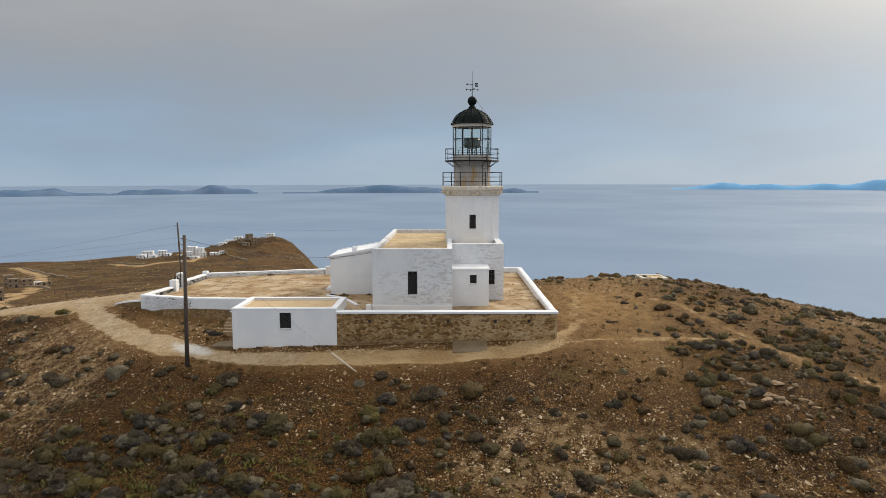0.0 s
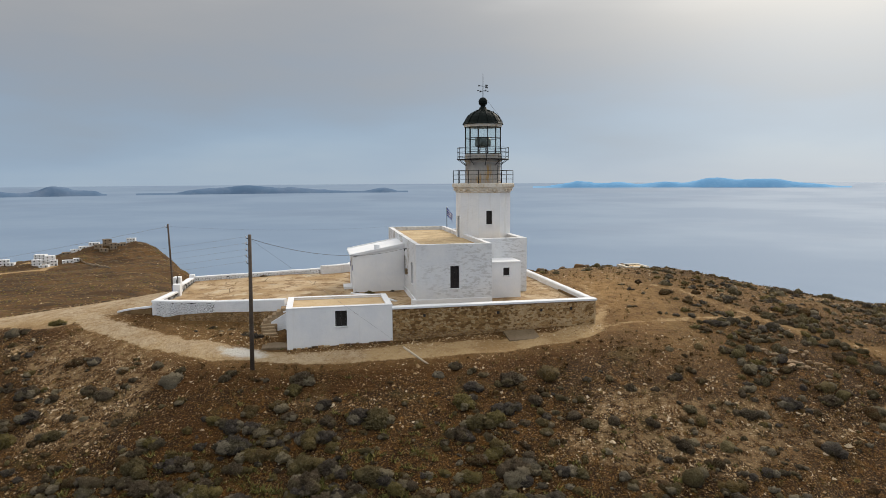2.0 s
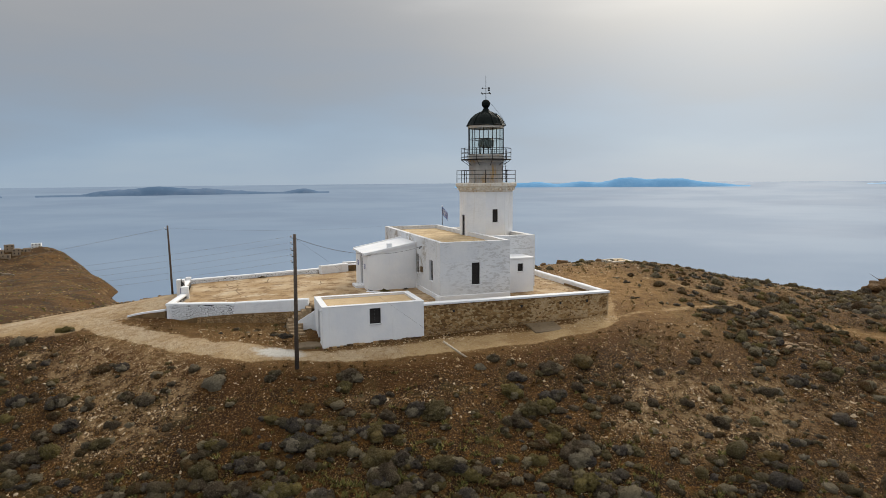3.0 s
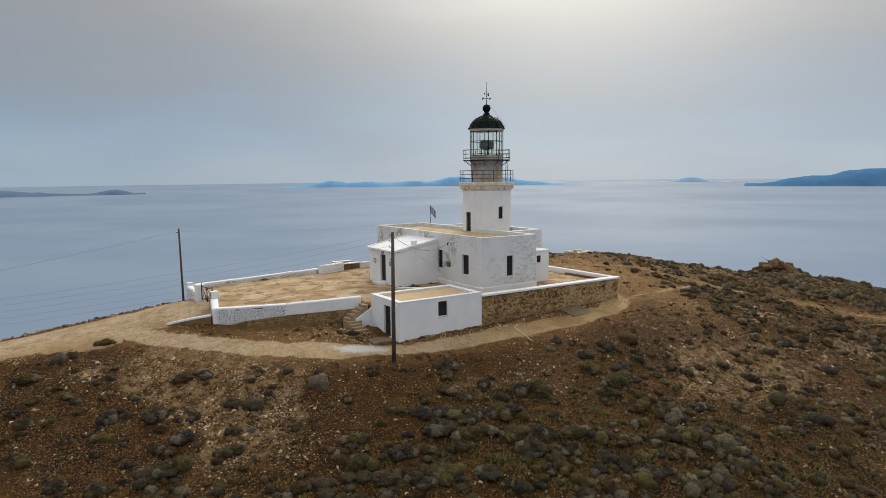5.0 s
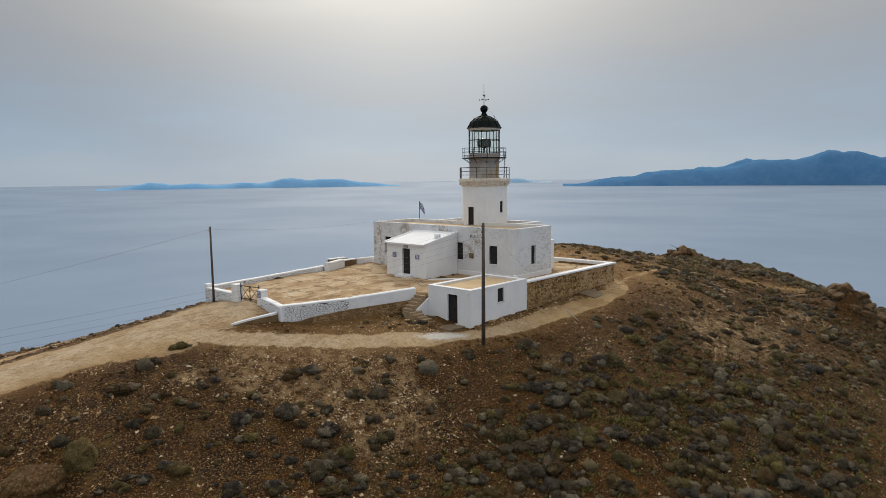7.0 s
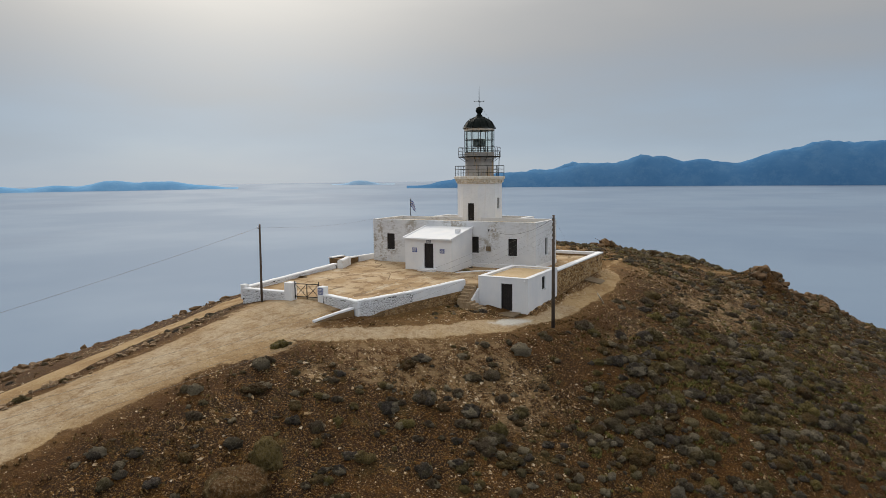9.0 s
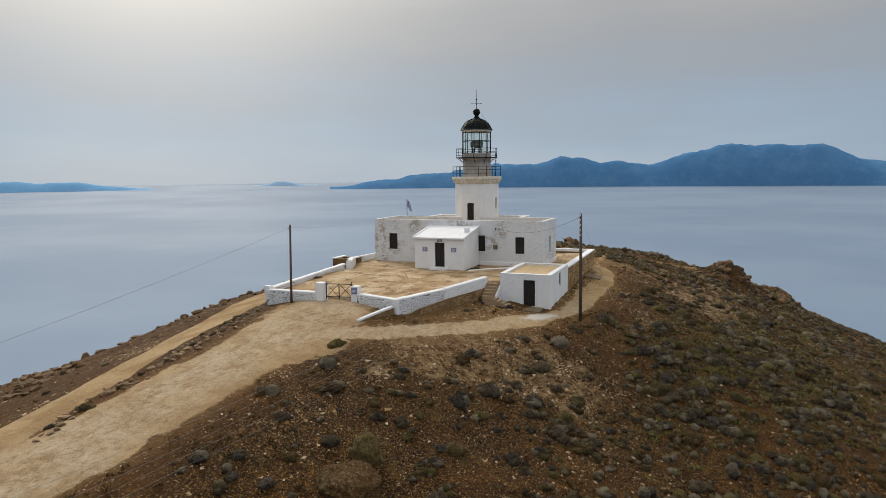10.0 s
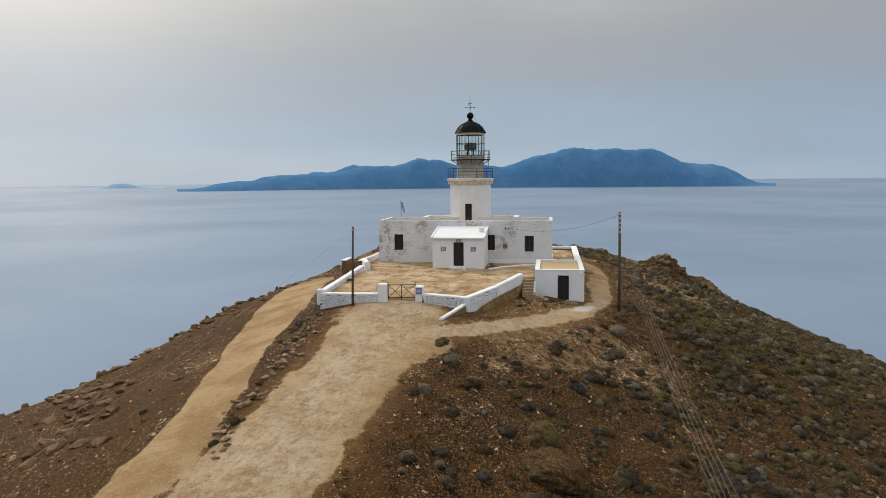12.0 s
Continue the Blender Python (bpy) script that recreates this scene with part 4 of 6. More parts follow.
# ---- openings ----
def opening(parent, m, u0, u1, z0, z1, depth=0.16, leaves=2, name="window"):
    """A dark shuttered window or plank door set back in a hole of a wall."""
    base = m
    f = fresh()
    t = 0.06
    box(f, u0, u0 + t, depth, depth + 0.1, z0, z1, base), box(f, u1 - t, u1, depth, depth + 0.1, z0, z1, base)
    box(f, u0 + t, u1 - t, depth, depth + 0.1, z1 - t, z1, base)
    if name == "window":
        box(f, u0 + t, u1 - t, depth, depth + 0.1, z0, z0 + t, base)
    w = part(name, f, shutter_paint, parent, "dark painted timber " + ("window with closed shutters" if name == "window" else "plank door, shut"))
    span = (u1 - u0 - 2 * t) / leaves
    for i in range(leaves):
        a = u0 + t + i * span + 0.008
        b = a + span - 0.016
        s = fresh()
        lo, hi = z0 + (t if name == "window" else 0.02), z1 - t
        box(s, a, b, depth + 0.045, depth + 0.08, lo, hi, base)
        if name == "window":
            k = max(2, int((b - a) / 0.13))
            for q in range(k):
                u = a + 0.04 + (b - a - 0.08) * q / k
                box(s, u + 0.005, u + (b - a - 0.08) / k - 0.005, depth + 0.022, depth + 0.045, lo, hi, base)
            box(s, a + 0.04, b - 0.04, depth + 0.01, depth + 0.022, (lo + hi) / 2 - 0.04, (lo + hi) / 2 + 0.04, base)
            box(s, a, a + 0.04, depth + 0.012, depth + 0.045, lo, hi, base), box(s, b - 0.04, b, depth + 0.012, depth + 0.045, lo, hi, base)
        else:
            k = max(3, int((b - a) / 0.14))
            for q in range(k):
                box(s, a + (b - a) * q / k + 0.006, a + (b - a) * (q + 1) / k - 0.006, depth + 0.02, depth + 0.045, lo, hi, base)
            for z in (lo + 0.25, (lo + hi) / 2, hi - 0.25):
                box(s, a, b, depth, depth + 0.02, z, z + 0.09, base)
        part("shutter" if name == "window" else "door_leaf", s, shutter_paint, w)
    if name == "window":
        part("sill", box(fresh(), u0 - 0.06, u1 + 0.06, -0.05, depth, z0 - 0.07, z0 + 0.002, base, bevel=0.012), white_old, w, "whitewashed sill")
    else:
        part("handle", box(fresh(), (u0 + u1) / 2 + 0.08, (u0 + u1) / 2 + 0.11, depth - 0.05, depth, (z0 + z1) / 2 - 0.08, (z0 + z1) / 2 + 0.06, base), iron, w, "black iron handle")
    return w


def prism(bm, poly, y0, y1):
    """A solid from an outline in x and z between two planes of y."""
    a = [bm.verts.new((x, y0, z)) for x, z in poly]
    b = [bm.verts.new((x, y1, z)) for x, z in poly]
    bm.faces.new(a), bm.faces.new(list(reversed(b)))
    for i in range(len(poly)):
        j = (i + 1) % len(poly)
        bm.faces.new((a[j], a[i], b[i], b[j]))
    bmesh.ops.recalc_face_normals(bm, faces=bm.faces)
    return bm


# ---- the keeper's house ----
def keepers_house():
    h = thing("keepers_house", (-4.4, 0, -0.2), "whitewashed flat-roofed keeper's house with flaking walls and dark shutters", "house")
    top, low = 4.06, -0.4
    fm = facing(-7.0, 8.3, -90)
    wins = [(1.56, 2.46, 1.14, 2.68), (10.74, 11.46, 1.2, 2.68), (14.3, 15.16, 1.08, 2.6)]
    part("wall", panel(fresh(), fm, 16.9, low, top, 0.32, wins), white_front, h, "whitewashed front wall, plaster stained and flaking")
    sm = facing(-6.68, -8.6, 0)
    swin = (2.02, 2.65, 1.0, 2.56)
    part("wall", panel(fresh(), sm, 4.62, low, top, 0.32, [swin]), white_old, h, "whitewashed end wall with grey worn patches")
    part("wall", panel(fresh(), facing(-1.74, -8.6, 90), 16.9, low, top, 0.32), white_old, h)
    part("wall", panel(fresh(), facing(-2.06, 8.3, 180), 4.62, low, top, 0.32), white_old, h)
    part("roof", boxed(-6.68, -2.06, -8.28, 7.98, 3.5, 3.74), old_roof, h, "stained sandy flat roof")
    part("plinth", boxed(-7.07, -6.98, -8.66, -2.62, -0.4, 0.30, bevel=0.02), white_clean, h, "freshly limed foot of the wall")
    part("plinth", boxed(-7.05, -1.72, -8.66, -8.58, -0.4, 0.32, bevel=0.02), white_clean, h)
    for w in wins:
        opening(h, fm, *w)
    opening(h, sm, *swin)
    # the block round the foot of the tower
    bm_ = facing(-1.74, -5.03, 0)
    bw = (2.58, 3.06, 1.1, 2.16)
    part("wall", panel(fresh(), bm_, 3.69, -0.3, 4.03, 0.45, [bw]), white_old, h)
    opening(h, bm_, *bw)
    part("wall", panel(fresh(), facing(1.95, -4.58, 90), 9.16, -0.3, 4.03, 0.45), white_old, h)
    part("wall", panel(fresh(), facing(1.95, 5.03, 180), 3.69, -0.3, 4.03, 0.45), white_old, h)
    part("roof", boxed(-1.74, 1.5, -4.58, 4.58, 3.5, 3.70), old_roof, h)
    # the lean-to annex
    am = facing(-1.74, -7.26, 0)
    aw = (1.22, 1.68, 1.55, 2.13)
    part("annex_wall", panel(fresh(), am, 2.51, -0.3, 2.46, 0.3, [aw]), white_clean, h)
    opening(h, am, *aw, depth=0.12, leaves=1)
    part("annex_wall", panel(fresh(), facing(0.77, -6.96, 90), 1.93, -0.3, 2.46, 0.3), white_clean, h)
    part("annex_roof", boxed(-1.74, 0.82, -7.31, -5.03, 2.46, 2.58, bevel=0.03), white_clean, h, "whitewashed flat annex roof")
    # the porch
    pm = facing(-10.9, 2.2, -90)
    pd = (1.93, 2.87, 0.16, 2.34)
    part("porch_wall", panel(fresh(), pm, 4.7, -0.3, 2.66, 0.3, [pd]), white_clean, h, "freshly limed porch front")
    side = [(-10.6, -0.3), (-7.0, -0.3), (-7.0, 3.40), (-10.6, 2.76)]
    part("porch_wall", prism(fresh(), side, -2.5, -2.2), white_clean, h)
    part("porch_wall", prism(fresh(), side, 1.9, 2.2), white_clean, h)
    part("porch_roof", prism(fresh(), [(-11.12, 2.66), (-11.12, 2.78), (-7.0, 3.54), (-7.0, 3.42)], -2.62, 2.34), white_clean, h, "sloping whitewashed porch roof")
    for y in (-2.62, 2.20):
        part("porch_kerb", prism(fresh(), [(-11.1, 2.78), (-11.1, 2.85), (-7.0, 3.61), (-7.0, 3.54)], y, y + 0.14), white_clean, h)
    opening(h, pm, *pd, name="door")
    part("chimney", boxed(-9.25, -8.85, -2.32, -1.92, 2.95, 3.52, bevel=0.06), white_clean, h, "stub of a whitewashed chimney")
    part("doorstep", boxed(-11.55, -10.88, -1.0, 0.6, -0.2, 0.15, bevel=0.03), white_wall, h, "limed doorstep")
    # fittings on the front wall
    part("meter_box", boxed(-7.16, -6.99, -4.35, -3.95, 1.45, 1.85, bevel=0.015), concrete, h, "grey meter box")
    part("vent_pipe", tube(fresh(), [(-7.05, -4.2, 3.35), (-7.18, -4.2, 3.35), (-7.2, -4.2, 3.2)], 0.05), iron, h)
    return h


house = keepers_house()


def outbuilding():
    h = thing("outbuilding", (-12.2, -9.2, -2.1), "small white flat-roofed outbuilding with a sandy roof and a dark door", "outbuilding")
    wm = facing(-15.5, -7.2, -90)
    d = (1.86, 2.78, -1.9, 0.14)
    part("wall", panel(fresh(), wm, 4.0, -2.7, 0.57, 0.35, [d]), white_clean, h)
    sm = facing(-15.15, -11.2, 0)
    w = (2.62, 3.34, -0.66, 0.33)
    part("wall", panel(fresh(), sm, 6.19, -2.7, 0.57, 0.35, [w]), white_clean, h)
    part("wall", panel(fresh(), facing(-8.96, -10.85, 90), 3.65, -2.6, 0.57, 0.35), white_clean, h)
    part("wall", panel(fresh(), facing(-9.31, -7.2, 180), 5.84, -2.6, 0.57, 0.35), white_clean, h)
    part("roof", boxed(-15.15, -9.31, -10.85, -7.55, 0.2, 0.44), sand_roof, h, "plain sand-coloured roof screed")
    part("rim", (lambda b: (box(b, -15.52, -15.12, -11.22, -7.18, 0.57, 0.61, bevel=0.012), box(b, -9.34, -8.94, -11.22, -7.18, 0.57, 0.61, bevel=0.012),
                            box(b, -15.12, -9.34, -11.22, -10.82, 0.57, 0.61, bevel=0.012), box(b, -15.12, -9.34, -7.58, -7.18, 0.57, 0.61, bevel=0.012))[0])(fresh()), white_clean, h, "bright limed parapet rim")
    part("spout", tube(fresh(), [(-15.45, -10.9, 0.40), (-15.68, -10.98, 0.36)], 0.05, 8), white_clean, h, "small white roof spout")
    opening(h, wm, *d, depth=0.14, leaves=1, name="door")
    opening(h, sm, *w, depth=0.10)
    return h


outbuilding()
def footing():
    """Bare dark stones that show below the limewash where the ground falls away."""
    f = thing("footing", (-12, -11.3, -2.3), "uneven dark stone footing below the limed outbuilding wall", "footing")
    r = random.Random(31)
    x = -15.5
    while x < -9.1:
        w = r.uniform(0.16, 0.42)
        z = float(land(x + w / 2, -11.4)[0]) + r.uniform(0.05, 0.15)
        part("stone", boxed(x, x + w - 0.015, -11.30 - r.uniform(0, 0.05), -11.19, -2.6, z, bevel=0.03), rock_brown if r.random() < 0.7 else stone_brown, f)
        x += w


footing()
single("door_slab", boxed(-17.1, -15.5, -10.7, -8.7, -2.3, -1.92, bevel=0.05), concrete, (-16.3, -9.7, -2.3), "low worn concrete slab before the outbuilding door", "slab")
slab_tilt = Matrix.Translation((-0.65, -11.3, -1.44)) @ Matrix.Rotation(radians(10), 4, "X")
single("cistern_slab", boxed(-1.08, 1.05, -1.55, 0.02, -0.5, 0.0, slab_tilt, bevel=0.06), concrete, (-0.65, -12.0, -1.9), "worn concrete slab sloping down from the retaining wall", "slab")
single("limed_stone", (lambda b: box(b, -7.42, -7.05, -8.98, -8.68, -0.1, 0.42, bevel=0.11))(fresh()), white_clean, (-7.2, -8.8, -0.1), "rounded limed stone at the corner of the house", "stone")


def steps():
    s = thing("stone_steps", (-16.5, -6.8, -2.0), "worn pale stone steps down from the courtyard beside the outbuilding", "steps")
    for i in range(5):
        x = -15.7 - 0.30 * i
        part("step", boxed(x - 0.34, x, -7.12, -6.25, -1.9, -0.16 - 0.2 * i, bevel=0.03), step_stone, s)
    for i in range(4):
        y = -7.35 - 0.30 * i
        part("step", boxed(-17.3 + 0.05 * i, -16.45 + 0.1 * i, y - 0.34, y, -2.4, -1.28 - 0.15 * i, bevel=0.04), step_stone, s)
    part("landing", boxed(-17.35, -16.3, -7.36, -6.5, -2.2, -1.14, bevel=0.04), step_stone, s)
    part("cheek", prism(fresh(), [(-15.5, -0.35), (-15.5, -1.9), (-16.7, -1.9), (-16.7, -1.05)], -7.27, -7.13), white_wall, s, "whitewashed cheek wall")
    return s


steps()


# ---- the tower ----
TX, TY = -0.15, 0.0


def lighthouse():
    t = thing("lighthouse", (TX, TY, 0), "white octagonal lighthouse tower with a black domed lantern and two galleries", "lighthouse")
    ap = 2.06
    s = 2 * ap * math.tan(math.pi / 8)
    for k in range(8):
        ang = math.pi / 4 * k
        out = Vector((math.cos(ang), math.sin(ang)))
        along_ = Vector((-math.sin(ang), math.cos(ang)))
        p = Vector((TX, TY)) + out * ap - along_ * s / 2
        m = facing(p.x, p.y, math.degrees(math.atan2(along_.y, along_.x)))
        holes, kind = [], None
        if k == 6:
            holes, kind = [(s / 2 - 0.25, s / 2 + 0.23, 4.88, 5.94)], "window"
        if k == 4:
            holes, kind = [(s / 2 - 0.33, s / 2 + 0.37, 3.74, 5.45)], "door"
        if k == 5:
            kind = None
        part("tower_wall", panel(fresh(), m, s, 0, 7.36, 0.34, holes), white_tower, t)
        if kind:
            opening(t, m, *holes[0], depth=0.12, leaves=1 if kind == "window" else 1, name=kind)
    rot = math.pi / 8
    part("cornice", lathe(fresh(), [(2.23, 7.34), (2.30, 7.40), (2.30, 7.50), (2.40, 7.60), (2.46, 7.74), (2.56, 7.82), (2.56, 8.02), (2.50, 8.08), (1.3, 8.09)], 8, (TX, TY), rot), cornice_stone, t, "weathered ochre-stained stone cornice")
    for k in range(24):
        a = 2 * math.pi * (k + 0.5) / 24
        m = Matrix.Translation((TX, TY, 0)) @ Matrix.Rotation(a, 4, "Z")
        part("dentil", box(fresh(), 2.18, 2.40, -0.09, 0.09, 7.48, 7.66, m, bevel=0.015), cornice_stone, t)
    part("drum", lathe(fresh(), [(1.46, 8.05), (1.46, 8.2), (1.42, 8.22), (1.42, 9.78), (1.5, 9.84), (1.5, 9.95)], 32, (TX, TY), smooth=False), drum_rust, t, "grey plastered drum with rusty stains")
    # lower gallery rail, eight sided
    def hoop(r, z, n, turn=0.0):
        return [(TX + r * math.cos(turn + 2 * math.pi * i / n), TY + r * math.sin(turn + 2 * math.pi * i / n), z) for i in range(n)]
    for z in (8.42, 8.76, 9.10):
        part("gallery_rail", tube(fresh(), hoop(2.44, z, 8, rot), 0.022, 6, True), iron, t)
    for k in range(16):
        a = rot + 2 * math.pi * k / 16
        r = 2.44 if k % 2 == 0 else 2.44 * math.cos(math.pi / 8)
        x, y = TX + r * math.cos(a), TY + r * math.sin(a)
        if k % 2 == 0 or k in (5, 9):
            part("gallery_post", tube(fresh(), [(x, y, 8.05), (x, y, 9.13)], 0.03, 6), iron, t)
    # upper gallery
    part("gallery_floor", lathe(fresh(), [(1.40, 9.96), (2.10, 9.96), (2.13, 10.0), (2.10, 10.04), (1.40, 10.04)], 32, (TX, TY), cap=False), iron, t, "black iron upper gallery floor")
    for z in (10.22, 10.56, 10.92):
        part("gallery_rail", tube(fresh(), hoop(2.08, z, 28), 0.02, 6, True), iron, t)
    for k in range(10):
        a = 2 * math.pi * (k + 0.3) / 10
        x, y = math.cos(a), math.sin(a)
        part("gallery_post", tube(fresh(), [(TX + 2.08 * x, TY + 2.08 * y, 10.0), (TX + 2.08 * x, TY + 2.08 * y, 10.94)], 0.024, 6), iron, t)
        part("bracket", tube(fresh(), [(TX + 1.43 * x, TY + 1.43 * y, 9.52), (TX + 1.7 * x, TY + 1.7 * y, 9.72), (TX + 2.05 * x, TY + 2.05 * y, 9.96)], 0.024, 5), iron, t)
    # lantern
    n = 12
    part("lantern_sill", lathe(fresh(), [(1.50, 10.02), (1.50, 10.36), (1.47, 10.42), (1.38, 10.42), (1.38, 10.02)], n, (TX, TY), 0, cap=False), drum_paint, t, "painted sill of the lantern")
    for k in range(n):
        a = 2 * math.pi * k / n
        x, y = TX + 1.46 * math.cos(a), TY + 1.46 * math.sin(a)
        part("mullion", tube(fresh(), [(x, y, 10.40), (x, y, 12.62)], 0.035, 6), iron, t)
        b = 2 * math.pi * (k + 1) / n
        x2, y2 = TX + 1.46 * math.cos(b), TY + 1.46 * math.sin(b)
        for z0, z1 in ((10.44, 11.66), (11.70, 12.56)):
            g = fresh()
            o = Vector((math.cos((a + b) / 2), math.sin((a + b) / 2), 0)) * 0.006
            q = [Vector((x, y, z0)), Vector((x2, y2, z0)), Vector((x2, y2, z1)), Vector((x, y, z1))]
            vs = [g.verts.new(p + o) for p in q] + [g.verts.new(p - o) for p in q]
            for f in ((0, 1, 2, 3), (7, 6, 5, 4), (0, 4, 5, 1), (1, 5, 6, 2), (2, 6, 7, 3), (3, 7, 4, 0)):
                g.faces.new([vs[i] for i in f])
            ob = part("pane", g, glass, t)
            ob.visible_shadow = False
    for z in (11.68, 12.58, 10.43):
        part("glazing_bar", tube(fresh(), hoop(1.46, z, n), 0.028, 6, True), iron, t)
    part("lantern_head", lathe(fresh(), [(1.50, 12.56), (1.52, 12.60), (1.52, 12.80), (1.40, 12.84), (1.40, 12.56)], 24, (TX, TY), cap=False), cornice_stone, t, "pale band under the dome")
    part("lens", lathe(fresh(), [(0.30, 10.95), (0.34, 11.0), (0.62, 11.05), (0.66, 11.2), (0.66, 11.62), (0.58, 11.75), (0.2, 11.8)], 16, (TX, TY), smooth=False), lens_glass, t, "dark green-grey lens housing")
    lb = fresh()
    for k in range(4):
        a = math.pi / 4 + math.pi / 2 * k
        tube(lb, [(TX + 0.5 * math.cos(a), TY + 0.5 * math.sin(a), 10.0), (TX + 0.45 * math.cos(a), TY + 0.45 * math.sin(a), 11.0)], 0.04, 6)
    part("lens_table", lb, iron, t)
    part("dome", lathe(fresh(), [(1.40, 12.80), (1.64, 12.76), (1.66, 12.80), (1.55, 12.90), (1.44, 13.12), (1.26, 13.40), (0.98, 13.64), (0.66, 13.80), (0.42, 13.92), (0.30, 14.04), (0.27, 14.14)], 24, (TX, TY), smooth=False), dome_paint, t, "black-green domed lantern roof")
    for k in range(12):
        a = 2 * math.pi * k / 12
        prof = [(1.65, 12.80), (1.46, 13.13), (1.28, 13.42), (1.0, 13.66), (0.68, 13.82), (0.43, 13.94)]
        part("rib", tube(fresh(), [(TX + r * math.cos(a), TY + r * math.sin(a), z) for r, z in prof], 0.024, 5), dome_paint, t)
    for k in range(4):
        a = math.pi / 4 + math.pi / 2 * k
        part("dome_hook", tube(fresh(), [(TX + 0.92 * math.cos(a), TY + 0.92 * math.sin(a), 13.66), (TX + 0.98 * math.cos(a), TY + 0.98 * math.sin(a), 13.80)], 0.03, 6), iron, t)
    ball = [(0.27, 14.12), (0.20, 14.18), (0.20, 14.24)] + [(0.36 * math.cos(a), 14.58 + 0.36 * math.sin(a)) for a in np.linspace(-0.95, 1.45, 10)]
    part("ventilator", lathe(fresh(), ball, 20, (TX, TY), smooth=True), dome_paint, t, "round black ventilator ball")
    part("mast", tube(fresh(), [(TX, TY, 14.9), (TX, TY, 16.85)], [0.03, 0.014], 6), iron, t)
    # points of the compass and the vane
    v = fresh()
    for dx, dy in ((0.44, 0.12), (-0.44, -0.12), (-0.12, 0.44), (0.12, -0.44)):
        tube(v, [(TX, TY, 15.44), (TX + dx, TY + dy, 15.44)], 0.014, 5)
        bmesh.ops.create_uvsphere(v, u_segments=6, v_segments=4, radius=0.06, matrix=Matrix.Translation((TX + dx, TY + dy, 15.44)))
    part("compass_arms", v, iron, t)
    v = fresh()
    tube(v, [(TX - 0.40, TY - 0.2, 15.82), (TX + 0.40, TY + 0.2, 15.82)], 0.016, 5)
    m = Matrix.Translation((TX, TY, 15.82)) @ Matrix.Rotation(math.atan2(0.2, 0.4), 4, "Z")
    box(v, 0.26, 0.5, -0.012, 0.012, 0.03, 0.14, m), box(v, 0.26, 0.5, -0.012, 0.012, -0.14, -0.03, m)
    box(v, -0.5, -0.36, -0.012, 0.012, -0.05, 0.05, m)
    part("wind_vane", v, iron, t, "black iron wind vane")
    part("earthing_wire", tube(fresh(), [(TX + 0.1, TY - 0.2, 14.9), (TX + 1.0, TY - 0.75, 13.6), (TX + 1.4, TY - 0.95, 12.9)], 0.01, 4), cable, t)
    # ladder between the galleries
    la = radians(-62)
    ca, sa = math.cos(la), math.sin(la)
    lad = part("ladder", (lambda b: (tube(b, [(TX + 1.9 * ca + 0.2 * sa, TY + 1.9 * sa - 0.2 * ca, 8.1), (TX + 2.0 * ca + 0.2 * sa, TY + 2.0 * sa - 0.2 * ca, 10.5)], 0.022, 5),
                                     tube(b, [(TX + 1.9 * ca - 0.2 * sa, TY + 1.9 * sa + 0.2 * ca, 8.1), (TX + 2.0 * ca - 0.2 * sa, TY + 2.0 * sa + 0.2 * ca, 10.5)], 0.022, 5))[0])(fresh()), iron, t, "black iron ladder")
    for i in range(8):
        z, r = 8.3 + 0.27 * i, 1.91 + 0.009 * i
        part("rung", tube(fresh(), [(TX + r * ca + 0.2 * sa, TY + r * sa - 0.2 * ca, z), (TX + r * ca - 0.2 * sa, TY + r * sa + 0.2 * ca, z)], 0.014, 5), iron, lad)


lighthouse()


# ---- gate ----
def gate_post(x, y, w, d, z0, z1, label):
    single("gate_post", boxed(x - d / 2, x + d / 2, y - w / 2, y + w / 2, z0, z1, bevel=0.05), white_clean, (x, y, z0), label, "gate post", "gate posts")


gate_post(-24.15, 0.72, 0.55, 0.55, -0.9, 0.56, "square whitewashed gate post with a blue plaque")
gate_post(-24.62, 3.28, 0.66, 0.6, -0.9, 0.76, "square whitewashed gate post")
gate_post(-24.35, 8.05, 0.45, 0.45, -0.9, 0.24, "low whitewashed pier at the wall corner")


def gate():
    g = thing("metal_gate", (-24.4, 2.0, -0.4), "closed black iron gate with crossed bars between white posts", "gate")
    def at(f, z):
        return (-24.22 - 0.32 * f, 1.02 + 1.9 * f, z)
    for f in (0.0, 0.5, 1.0):
        part("upright", tube(fresh(), [at(f, -0.42), at(f, 0.86 if f != 0.5 else 0.68)], 0.035, 6), iron, g)
    for z in (-0.26, 0.66):
        part("rail", tube(fresh(), [at(0, z), at(1, z)], 0.028, 6), iron, g)
    for a, b in ((0.02, 0.48), (0.52, 0.98)):
        part("cross_bar", tube(fresh(), [at(a, -0.24), at(b, 0.64)], 0.02, 5), iron, g)
        part("cross_bar", tube(fresh(), [at(a, 0.64), at(b, -0.24)], 0.02, 5), iron, g)


gate()


def plaque(m, u, z, w, h, board, marks, label):
    """A flat plaque whose lettering cannot be read: rows of plain bars."""
    p = thing("wall_plaque", m @ Vector((u, 0, z)), label, "plaque", "plaques")
    part("board", box(fresh(), u - w / 2, u + w / 2, -0.03, -0.002, z - h / 2, z + h / 2, m, bevel=0.004), board, p)
    k = 4
    for i in range(k):
        zz = z + h * (0.32 - 0.2 * i)
        a = w * (0.40 if i % 2 == 0 else 0.30)
        part("bar", box(fresh(), u - a, u + a, -0.036, -0.031, zz - h * 0.05, zz + h * 0.05, m), marks, p)


